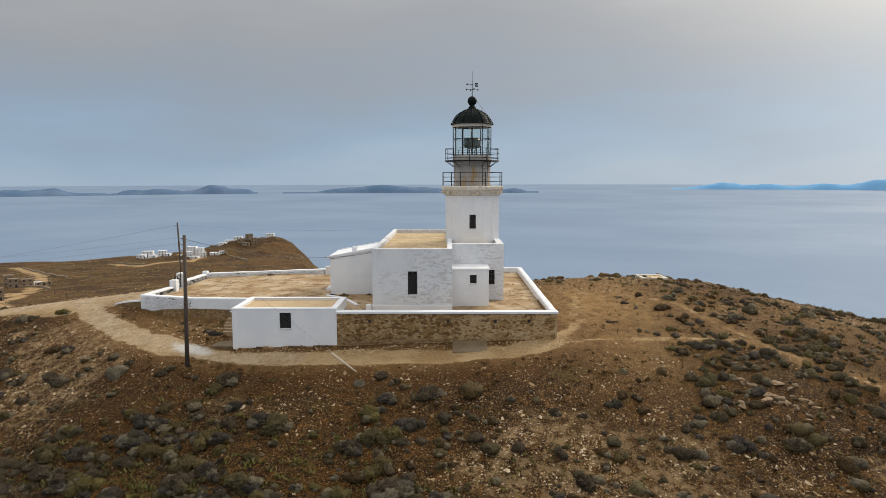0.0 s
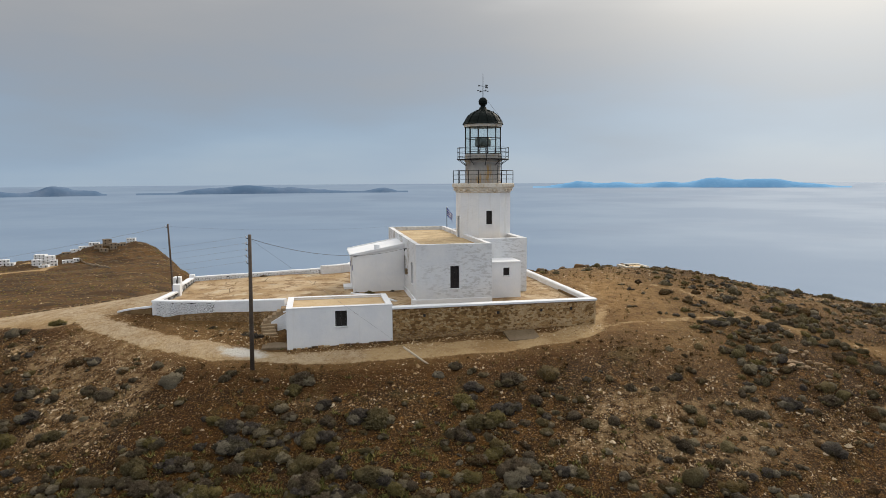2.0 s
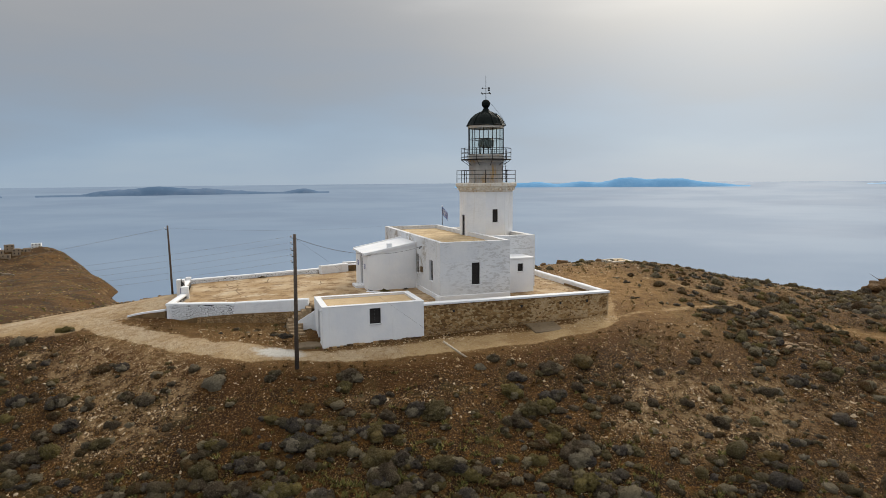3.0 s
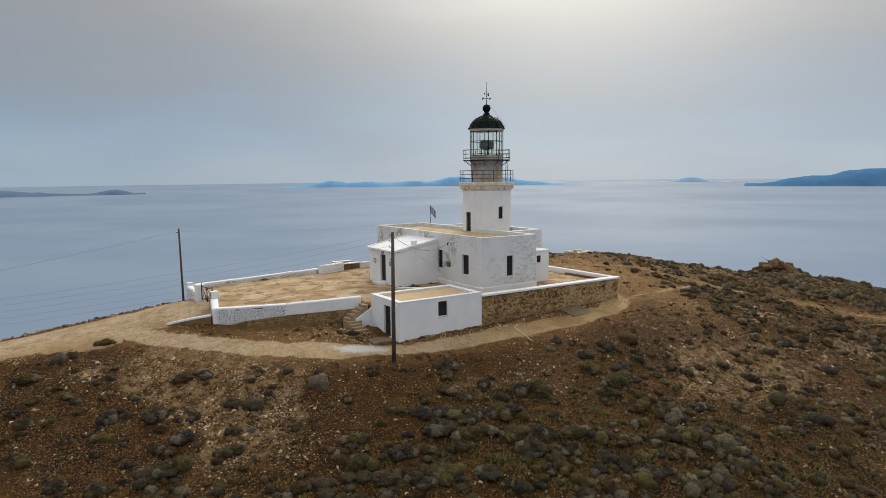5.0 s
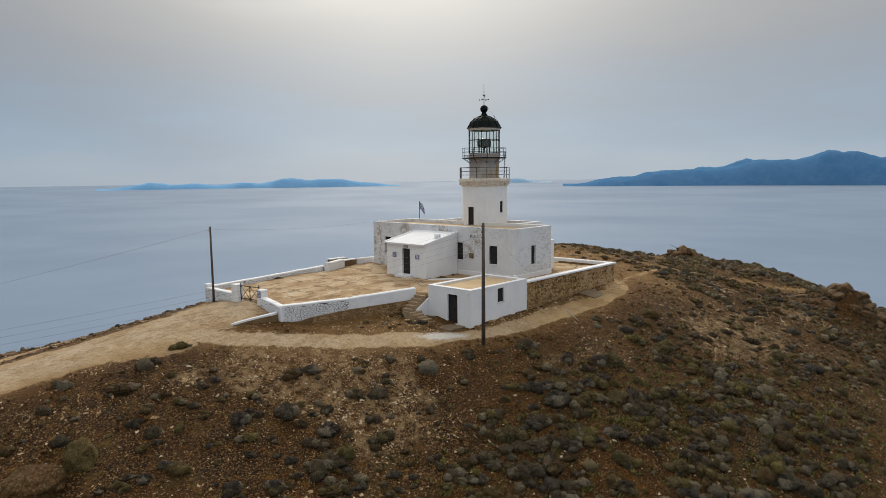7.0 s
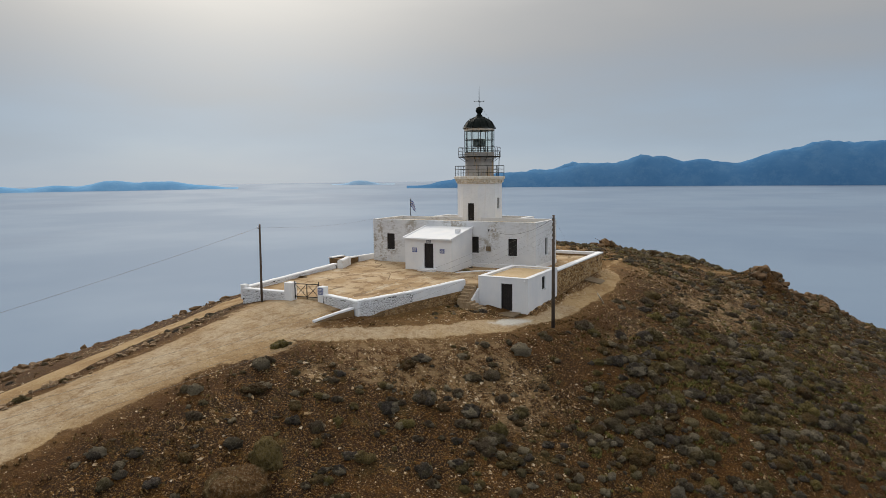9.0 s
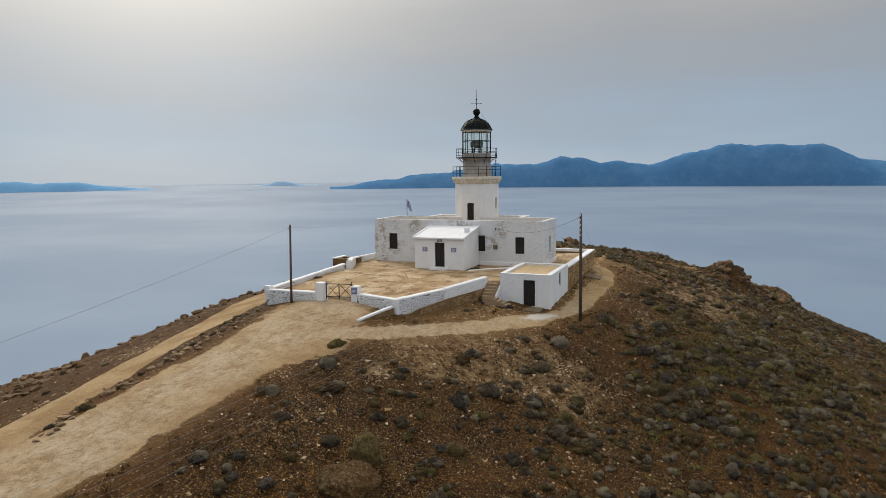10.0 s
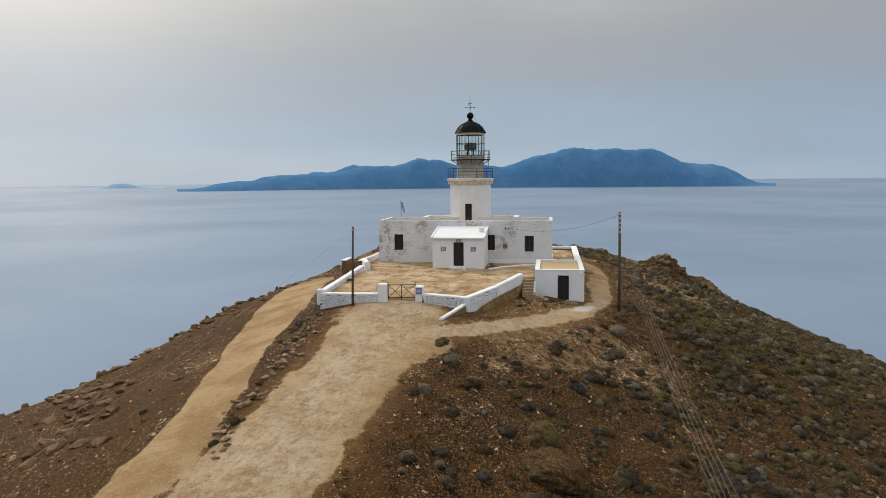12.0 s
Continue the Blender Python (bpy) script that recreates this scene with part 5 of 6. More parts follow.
pm = facing(-10.9, 2.2, -90)
plaque(pm, 1.0, 1.72, 0.46, 0.40, plaque_blue, plaque_white, "faded blue enamel plaque with pale writing on the porch wall")
plaque(pm, 3.75, 1.71, 0.46, 0.38, plaque_blue, plaque_white, "faded blue enamel plaque with pale writing on the porch wall")
plaque(pm, 2.40, 2.52, 0.46, 0.24, plaque_dark, plaque_white, "dark stone plaque above the porch door")
plaque(facing(-24.43, 1.0, -90), 0.28, 0.24, 0.42, 0.46, plaque_blue, plaque_white, "blue enamel plaque with pale writing on the gate post")


# ---- flag ----
def flag():
    f = thing("flagpole", (-1.7, 7.25, 3.7), "thin dark roof pole with a slack blue and white striped flag", "flagpole")
    part("pole", tube(fresh(), [(-1.7, 7.25, 3.6), (-1.7, 7.25, 5.85)], 0.03, 6), iron, f)
    part("finial", lathe(fresh(), [(0.01, 5.82), (0.05, 5.86), (0.05, 5.9), (0.01, 5.94)], 8, (-1.7, 7.25)), flag_white, f)
    bm = fresh()
    nu, nv = 18, 18
    g = [[None] * (nv + 1) for _ in range(nu + 1)]
    for i in range(nu + 1):
        for j in range(nv + 1):
            a, b = i / nu, j / nv
            x = 0.58 * a
            z = 5.78 - 0.70 * b - 0.62 * a ** 1.2
            wave = 0.09 * math.sin(a * 9 + b * 1.5) * (0.3 + a)
            g[i][j] = bm.verts.new((-1.68 + x * 0.80 + 0.5 * wave, 7.25 - x * 0.45 + wave, z))
    for i in range(nu):
        for j in range(nv):
            face = bm.faces.new((g[i][j], g[i + 1][j], g[i + 1][j + 1], g[i][j + 1]))
            stripe = j // 2
            blue = stripe % 2 == 0
            if i < 7 and j < 10:
                blue = not (i == 3 or j in (4, 5))
            face.material_index = 0 if blue else 1
            face.smooth = True
    r = bmesh.ops.solidify(bm, geom=bm.faces[:], thickness=0.008)
    part("cloth", bm, [flag_blue, flag_white], f, "blue and white striped flag hanging slack")


flag()


# ---- poles and wires ----
def pole(x, y, z0, z1, r0, r1, racks, lean=(0, 0)):
    p = thing("utility_pole", (x, y, z0), "weathered dark timber utility pole", "utility pole", "utility poles")
    part("shaft", tube(fresh(), [(x, y, z0 - 0.6), (x + lean[0] * 0.5, y + lean[1] * 0.5, (z0 + z1) / 2), (x + lean[0], y + lean[1], z1)], [r0, (r0 + r1) / 2, r1], 10), pole_wood, p)
    for z in racks:
        f = (z - z0) / (z1 - z0)
        cx, cy = x + lean[0] * f, y + lean[1] * f
        b = part("bracket", tube(fresh(), [(cx, cy, z), (cx - 0.16, cy, z), (cx - 0.2, cy, z + 0.05)], 0.02, 5), iron, p)
        part("insulator", lathe(fresh(), [(0.03, z + 0.03), (0.05, z + 0.06), (0.035, z + 0.1), (0.05, z + 0.13), (0.02, z + 0.17)], 8, (cx - 0.2, cy)), plaque_white, b, "pale glazed insulator")
    return p


P2, P1, P3 = (-17.35, -13.8), (-25.42, 5.3), (-77.3, -11.1)
RACKS = (5.2, 4.85, 4.5, 4.15, 3.8)
pole(*P2, -1.75, 5.42, 0.13, 0.09, RACKS, (0.12, 0.08))
pole(*P1, -0.4, 4.9, 0.09, 0.065, (4.6,), (-0.1, -0.2))
pole(*P3, float(land(*P3)[0]), 4.75, 0.16, 0.09, (4.4, 4.05, 3.7, 3.35, 3.0))


def wire(a, b, sag, material, r=0.012):
    a, b = Vector(a), Vector(b)
    pts = [a.lerp(b, i / 24) - Vector((0, 0, sag * 4 * (i / 24) * (1 - i / 24))) for i in range(25)]
    single("overhead_wire", tube(fresh(), pts, r, 4), material, tuple(a), "thin overhead wire strung between poles", "wire", "overhead wires")


for i, z in enumerate(RACKS):
    wire((P2[0] - 0.1, P2[1] + 0.07, z + 0.1), (P3[0] - 0.2, P3[1] + 0.5, 4.4 - 0.15 * i), 1.85, cable_pale, 0.0038)
wire((P2[0] + 0.1, P2[1] + 0.07, 5.2), (-7.05, -4.2, 3.4), 0.75, cable)
wire((P2[0] + 0.1, P2[1] + 0.07, 5.2), (-7.95, -14.55, -1.9), 0.0, cable, 0.0035)
wire((P1[0] - 0.1, P1[1] - 0.2, 4.7), (-7.0, 8.1, 4.1), 0.3, cable, 0.0035)
P4 = (-100.0, 9.2)
pole(*P4, float(land(*P4)[0]), -3.8, 0.11, 0.08, (-4.1,))
wire((P1[0] - 0.1, P1[1] - 0.2, 4.7), (P4[0] - 0.2, P4[1], -4.0), 1.5, cable_pale, 0.007)


# ---- small things about the compound ----
def guy_sleeve():
    """The pale guard on the lower end of the pole's stay wire."""
    a, b = Vector((-7.95, -14.55, -1.9)), Vector((-17.25, -13.72, 5.2))
    d = (b - a).normalized()
    z = float(land(a.x, a.y)[0])
    a = a + d * ((z - 0.1 - a.z) / d.z)
    single("stay_guard", tube(fresh(), [a, a + d * 0.9, a + d * 1.9], 0.06, 8), plank_wood, (a.x, a.y, z), "pale sleeve on the stay wire beside the lane", "stay guard")


guy_sleeve()


def white_cistern():
    x, y = 15.3, 4.0
    z = float(land(x, y)[0])
    c = thing("cistern", (x, y, z), "low square pale cistern on the bare ridge", "cistern")
    part("wall", (lambda b: (box(b, x - 1.08, x + 1.08, y - 1.08, y - 0.84, z - 0.6, z + 0.24, bevel=0.02), box(b, x - 1.08, x + 1.08, y + 0.84, y + 1.08, z - 0.6, z + 0.24, bevel=0.02),
                             box(b, x - 1.08, x - 0.84, y - 0.84, y + 0.84, z - 0.6, z + 0.24, bevel=0.02), box(b, x + 0.84, x + 1.08, y - 0.84, y + 0.84, z - 0.6, z + 0.24, bevel=0.02))[0])(fresh()), cornice_stone, c)
    part("lid", boxed(x - 0.84, x + 0.84, y - 0.84, y + 0.84, z + 0.02, z + 0.17), sand_roof, c, "sand-coloured lid")


white_cistern()


# ---- rocks ----
def blob(bm, centre, size, seed, sub=2, rough=0.35, flat=0.7):
    r = bmesh.ops.create_icosphere(bm, subdivisions=sub, radius=1.0)
    for v in r["verts"]:
        d = v.co.copy()
        q = 1 + rough * noise.fractal(d * 1.2 + Vector((seed, seed * 0.7, 0)), 1.0, 2.0, 3) + 0.12 * noise.noise(d * 4 + Vector((0, seed, 0)))
        v.co = Vector(centre) + Vector((d.x * q * size[0], d.y * q * size[1], d.z * q * size[2] * flat))


def boulder(x, y, s, material, label, seed, sink=0.35, group="boulders on the slope"):
    """A broken angular rock: the hull of scattered points, with chipped edges."""
    z = float(land(x, y)[0])
    bm = fresh()
    rng = random.Random(seed)
    for i in range(16):
        d = Vector((rng.gauss(0, 1), rng.gauss(0, 1), rng.gauss(0, 1))).normalized() * rng.uniform(0.75, 1.15)
        bm.verts.new((x + d.x * s[0], y + d.y * s[1], z + s[2] * (0.5 - sink) + d.z * s[2] * 0.8))
    bmesh.ops.convex_hull(bm, input=bm.verts[:])
    bmesh.ops.delete(bm, geom=[v for v in bm.verts if not v.link_faces], context="VERTS")
    bmesh.ops.bevel(bm, geom=bm.edges[:], offset=0.07 * min(s), segments=1, affect="EDGES", profile=0.5)
    bmesh.ops.rotate(bm, verts=bm.verts, cent=(x, y, z), matrix=Matrix.Rotation(rng.uniform(0, 6.28), 4, "Z"))
    single("boulder", bm, material, (x, y, z), label, "boulder", group)


rb = random.Random(5)
for i in range(26):
    a, b = rb.gauss(0, 1), rb.gauss(0, 1)
    boulder(15.4 + 1.5 * a, -16.9 + 0.9 * b - 0.35 * a, (rb.uniform(0.15, 0.5) * (1.7 if i < 4 else 1), rb.uniform(0.15, 0.4), rb.uniform(0.12, 0.3)), rock_pale, "pale flat-topped outcrop rock among shrubs", 10 + i, 0.62)
for i in range(90):
    x = -40 + 38 * (i + rb.random()) / 90
    y = float(along(EDGE_N, np.array([x]))[0]) + rb.uniform(-2.0, 2.5)
    boulder(x, y, (rb.uniform(0.2, 0.7), rb.uniform(0.2, 0.6), rb.uniform(0.15, 0.5)), rock_brown, "brown weathered rock on the cliff edge", 40 + i, 0.3, "rocks along the cliff edge")
for i in range(16):
    x = 5 + 30 * (i + rb.random()) / 16
    boulder(x, 14 + rb.uniform(-3, 2), (rb.uniform(0.4, 1.1), rb.uniform(0.4, 0.9), rb.uniform(0.3, 0.6)), rock_brown, "brown weathered rock on the ridge", 90 + i, 0.4, "rocks along the cliff edge")
for i in range(9):
    boulder(47 + rb.gauss(0, 1.6), rb.gauss(0, 1.4), (rb.uniform(0.7, 1.6), rb.uniform(0.6, 1.3), rb.uniform(0.6, 1.1)), rock_brown, "brown rock of a small knoll", 110 + i, 0.3, "rocks of the knoll")
for i in range(64):
    f = rb.random()
    x, y = 25.5 + 13 * f + rb.gauss(0, 1.3), -24.0 - 11.5 * f + rb.gauss(0, 1.3)
    boulder(x, y, (rb.uniform(0.5, 1.2), rb.uniform(0.5, 1.0), rb.uniform(0.45, 0.95)), rock_brown, "ochre ribbed crag standing out of the slope", 130 + i, 0.5, "crags on the slope")
for i in range(60):
    a = rb.random()
    x, y = -43 + 14 * a + rb.gauss(0, 1.5), 14.5 + 8.5 * a + rb.gauss(0, 1.2)
    boulder(x, y, (rb.uniform(0.2, 0.8), rb.uniform(0.2, 0.6), rb.uniform(0.15, 0.4)), rock_brown, "weathered ochre outcrop rock on the seaward slope", 300 + i, 0.5, "outcrops on the seaward slope")
for i in range(70):
    x = rb.uniform(-45, -26)
    y = float(np.interp(x, [-46, -34, -26], [5.9, 6.5, 7.4])) + rb.gauss(0, 0.5)
    boulder(x, y, (rb.uniform(0.1, 0.32), rb.uniform(0.1, 0.26), rb.uniform(0.1, 0.24)), rock_pale, "loose pale stone on the bank between the tracks", 180 + i, 0.3, "stones on the bank")


# ---- scatter ----
def free_of_ways(x, y, room, near=False):
    ok = path_mask(x, y) < room
    if near:
        return ok & ~inside_poly(x, y, [(-25.6, 8.6), (-25.6, -3.3), (-16.2, -6.7), (-15.8, -11.4), (5.2, -11.4), (5.2, 9.8), (-12, 11.5)])
    ok &= ~inside_poly(x, y, [(-27, 9.5), (-27, -3.2), (-17.5, -8), (-18, -12.4), (-9, -12.9), (6, -12.9), (6, 10.5), (-12, 12)])
    return ok


rng = np.random.default_rng(11)


def shrub_mesh(seed, domes, leaves, sub=3, flat=1.0, fine=1.0):
    """Close-grown rounded domes of uneven size with a knotted skin and short twigs; about one metre across."""
    r = random.Random(seed)
    bm = fresh()
    spots = [(Vector((r.uniform(-0.06, 0.06), r.uniform(-0.06, 0.06), 0)), r.uniform(0.31, 0.38))]
    for i in range(domes):
        a, d = r.uniform(0, 6.28), r.uniform(0.22, 0.44)
        spots.append((Vector((d * math.cos(a), d * math.sin(a), r.uniform(-0.02, 0.06))), r.uniform(0.15, 0.27)))

    def at(c, q, d, i):
        w = d * 1.2 + Vector((seed + i, 0, seed * 0.7))
        k = 0.86 + 0.26 * noise.fractal(w, 1.0, 2.0, 2) + 0.55 * abs(noise.noise(d * 3.6 + Vector((seed, i, 0)))) + 0.16 * noise.noise(d * 9 + Vector((i, seed, 0)))
        return c + Vector((d.x * q * k, d.y * q * k, max(d.z * q * k * 1.12 * flat, -0.12)))
    for i, (c, q) in enumerate(spots):
        ball = bmesh.ops.create_icosphere(bm, subdivisions=sub if i == 0 else sub - 1, radius=1.0)
        e = 0.016
        for v in ball["verts"]:
            v.co = at(c, q, v.co.normalized(), i) + Vector((r.uniform(-e, e), r.uniform(-e, e), r.uniform(-e, e)))
    for f in bm.faces:
        f.smooth = True
    big = (1.0 if leaves > 200 else 1.5) / fine
    for i in range(leaves):
        k = r.randrange(len(spots)) if r.random() < 0.55 else 0
        c, q = spots[k]
        d = Vector((r.gauss(0, 1), r.gauss(0, 1), abs(r.gauss(0, 1)) * 0.9 - 0.05)).normalized()
        p = at(c, q * r.uniform(0.95, 1.02), d, k)
        side = d.cross(Vector((r.gauss(0, 1), r.gauss(0, 1), r.gauss(0, 1)))).normalized()
        w, h = r.uniform(0.008, 0.022) * big, r.uniform(0.03, 0.075) * (big + 1 / fine) / 2
        tip = p + (d + 0.6 * Vector((r.gauss(0, 1), r.gauss(0, 1), r.gauss(0, 1)))).normalized() * h
        bm.faces.new([bm.verts.new(v) for v in (p - side * w, p + side * w, tip)])
    return bm


shrub_kinds = [mesh_from("shrub", shrub_mesh(s, k, 320, 4, fl), m) for s, k, fl, m in (
    (1, 2, 1.0, shrub_grey), (2, 4, 0.9, shrub_grey), (3, 5, 1.1, shrub_grey), (4, 3, 0.8, shrub_grey), (5, 3, 1.0, shrub_olive), (6, 5, 0.9, shrub_olive), (7, 2, 1.0, shrub_olive), (8, 4, 0.6, shrub_rust))]
LABELS = ["dark grey spiny cushion shrub on stony soil", "dark grey spiny cushion shrub on stony soil", "rounded dry grey-brown cushion shrub", "low spreading grey cushion shrub", "dusty olive green thorny cushion shrub", "dusty olive green thorny cushion shrub", "rounded yellow-green cushion shrub", "low rust-brown dry cushion shrub"]


def shrub(x, y, w, h, kind, turn):
    ob = new("shrub", shrub_kinds[kind])
    z = float(land(x, y)[0])
    ob.matrix_basis = Matrix.Translation((x, y, z - 0.02)) @ Matrix.Rotation(turn, 4, "Z") @ Matrix.Diagonal((w, w, h, 1))
    tagged(ob, LABELS[kind], "shrub", "cushion shrubs on the slope")


def density(x, y):
    """How thickly the cushions stand: bare below the lane and on the spur, close on the lower and eastern slopes."""
    d = 0.08 + 0.50 * smooth01(-y, 16.5, 20.5) * smooth01(x, -34, -24)
    d = np.maximum(d, 0.50 * smooth01(x, 9.5, 14) * smooth01(-y, -1, 6))
    d = np.maximum(d, (0.14 + 0.34 * smooth01(-y, 7.5, 10.5)) * smooth01(-x, 25, 30) * smooth01(-y, 3, 7) + 0.22 * smooth01(-x, 36, 41) * smooth01(-y, 4, 8))
    d = np.maximum(d, 0.33 * smooth01(-y, 22, 26) * smooth01(x, -36, -22))
    d = d * (1 - 0.88 * np.exp(-((x - 3.5) / 4.0) ** 2 - ((y + 20.5) / 4.2) ** 2)) * (1 - 0.7 * np.exp(-((x - 6) / 3.5) ** 2 - ((y + 15) / 3.5) ** 2))
    d = d * (0.35 + 0.95 * smooth01(vnoise(x, y, 4.2, 32) + 0.5 * vnoise(x, y, 1.9, 33), -0.5, 0.45))
    return np.clip(d, 0.02, 1.2)


SPECIMENS = [  # x, y, width, kind
    (-10.7, -19.2, 1.9, 6), (-11.7, -18.7, 1.5, 0), (-14.1, -19.9, 1.4, 4), (-17.7, -19.3, 1.8, 1), (-15.6, -20.5, 1.3, 5), (-17.0, -18.4, 1.0, 2), (-30.3, -11.1, 1.35, 2), (-26.4, -12.1, 1.1, 1),
    (-28.5, -12.1, 0.9, 0), (-36.5, -7.4, 0.8, 2), (-33.8, -7.8, 0.75, 1), (-36.1, -8.5, 1.0, 0), (-22.3, -19.5, 1.5, 4), (-30.4, -15.1, 1.3, 1), (-22.2, -22.1, 1.6, 7), (-18.9, -24.1, 1.2, 6),
    (-17.7, -27.0, 1.3, 5), (-9.5, -26.3, 1.5, 1), (4.2, -23.4, 1.1, 0), (12.1, -20.8, 1.3, 2), (14.7, -20.8, 1.4, 1), (-13.3, -22.0, 1.3, 0), (-5.6, -15.3, 1.0, 1), (3.4, -18.9, 0.8, 0)]


def plant_shrubs():
    n = 60000
    x, y = rng.uniform(-62, 62, n), rng.uniform(-60, 30, n)
    # most stand in clumps
    k = 20000
    own = rng.integers(0, k, n - k)
    x[k:] = x[own] + rng.normal(0, 0.9, n - k)
    y[k:] = y[own] + rng.normal(0, 0.9, n - k)
    keep = rng.random(n) < density(x, y)
    keep &= free_of_ways(x, y, 0.25) & (along_line(x, y, LANE) > 1.9) & (along_line(x, y, ROAD) > 4.2)
    keep &= ~((y > 9) & (rng.random(n) < 0.85))
    keep &= np.hypot(x + 40.8, y + 8.4) > 2.1
    keep &= rng.random(n) < 1 - 0.8 * smooth01(np.hypot(x + 5, y + 10), 45, 75)
    x, y = x[keep], y[keep]
    size = np.clip(rng.lognormal(-0.62, 0.46, len(x)) * (1 - 0.12 * smooth01(-x, 24, 30)), 0.18, 1.4)
    # thin out overlaps
    order, used = np.argsort(-size), {}
    for sx, sy, sw, kind in SPECIMENS:
        used[int(sx // 0.48), int(sy // 0.48)] = 1
    pick = []
    for i in order:
        c = (int(x[i] // 0.48), int(y[i] // 0.48))
        if c in used:
            continue
        used[c] = 1
        pick.append(i)
    x, y, size = x[pick], y[pick], size[pick]
    for sx, sy, sw, kind in SPECIMENS:
        shrub(sx, sy, sw * 0.95, sw * 0.8, kind, sx * 3)
    near = np.minimum(np.hypot(x + 14, (y + 21) * 1.3), np.hypot(x + 35, y + 11) + 2) + rng.uniform(0, 5, len(x))
    first = set(np.argsort(near - 6 * size)[:270].tolist())
    tone = rng.random(len(x))
    for i in sorted(first):
        k = int(rng.choice(8, p=(0.15, 0.14, 0.13, 0.12, 0.14, 0.13, 0.09, 0.10)))
        shrub(float(x[i]), float(y[i]), float(size[i]) * 1.12, float(size[i]) * rng.uniform(0.75, 1.05), k, rng.uniform(0, 6.28))
    rest = np.array([i for i in range(len(x)) if i not in first])
    # the uncounted rest in one mesh
    kinds = []
    for s in range(5):
        bm = shrub_mesh(20 + s, 1 + s % 3, 80, 3, (1.0, 0.8, 1.1, 0.6, 0.9)[s])
        bm.verts.index_update()
        co = np.array([v.co[:] for v in bm.verts])
        fs = [[v.index for v in f.verts] for f in bm.faces]
        bm.free()
        kinds.append((co, np.array(fs)))
    small = []
    for s in range(4):
        bm = shrub_mesh(40 + s, 1 + s % 2, 14, 2, (1.0, 0.8, 1.1, 0.7)[s])
        bm.verts.index_update()
        small.append((np.array([v.co[:] for v in bm.verts]), np.array([[v.index for v in f.verts] for f in bm.faces])))
        bm.free()
    vs, fs, tones, base = [], [], [], 0
    zz = land(x[rest], y[rest])
    for q, i in enumerate(rest):
        co, f = kinds[int(rng.integers(0, 5))] if near[i] < 17 and size[i] > 0.45 else small[int(rng.integers(0, 4))]
        a = rng.uniform(0, 6.28)
        c, s = math.cos(a), math.sin(a)
        w, h = size[i] * 1.15, size[i] * rng.uniform(0.8, 1.15)
        p = np.stack([x[i] + w * (co[:, 0] * c - co[:, 1] * s), y[i] + w * (co[:, 0] * s + co[:, 1] * c), zz[q] - 0.02 + h * co[:, 2]], 1)
        vs.append(p)
        fs.append(f + base)
        tones.append(np.full(len(co), tone[i]))
        base += len(co)
    me = bpy.data.meshes.new("scrub")
    me.from_pydata(np.concatenate(vs).tolist(), [], np.concatenate(fs).tolist())
    me.polygons.foreach_set("use_smooth", np.ones(len(me.polygons), bool))
    me.attributes.new("tone", "FLOAT", "POINT").data.foreach_set("value", np.concatenate(tones).astype(np.float32))
    me.materials.append(scrub_mat)
    tagged(new("scrub", me), "dense cover of low spiny cushion shrubs on the slopes", "scrub", kind="stuff")


plant_shrubs()


def big_cushions():
    """Two tall old cushions low on the western slope."""
    for x, y, w, h, turn, mat_, seed, label in ((-41.3, -8.6, 3.3, 1.7, 0.9, shrub_rust, 61, "broad tall rust-brown domed cushion shrub"), (-39.2, -8.2, 1.75, 1.9, 1.2, shrub_olive, 62, "tall grey-green cushion shrub beside a brown one")):
        z = float(land(x, y)[0])
        bm = fresh()
        blob(bm, (0, 0, 0.02), (0.5, 0.5, 0.5), seed, 5, 0.22, 1.0)
        r = random.Random(seed)
        for v in bm.verts:
            v.co += Vector((r.uniform(-1, 1), r.uniform(-1, 1), r.uniform(-1, 1))) * 0.007
            v.co.z = max(v.co.z, -0.15)
        for f in bm.faces:
            f.smooth = True
        ob = new("shrub", mesh_from("shrub", bm, mat_))
        ob.matrix_basis = Matrix.Translation((x, y, z - 0.05)) @ Matrix.Rotation(turn, 4, "Z") @ Matrix.Diagonal((w, w * 0.8, h, 1))
        tagged(ob, label, "shrub", "cushion shrubs on the slope")


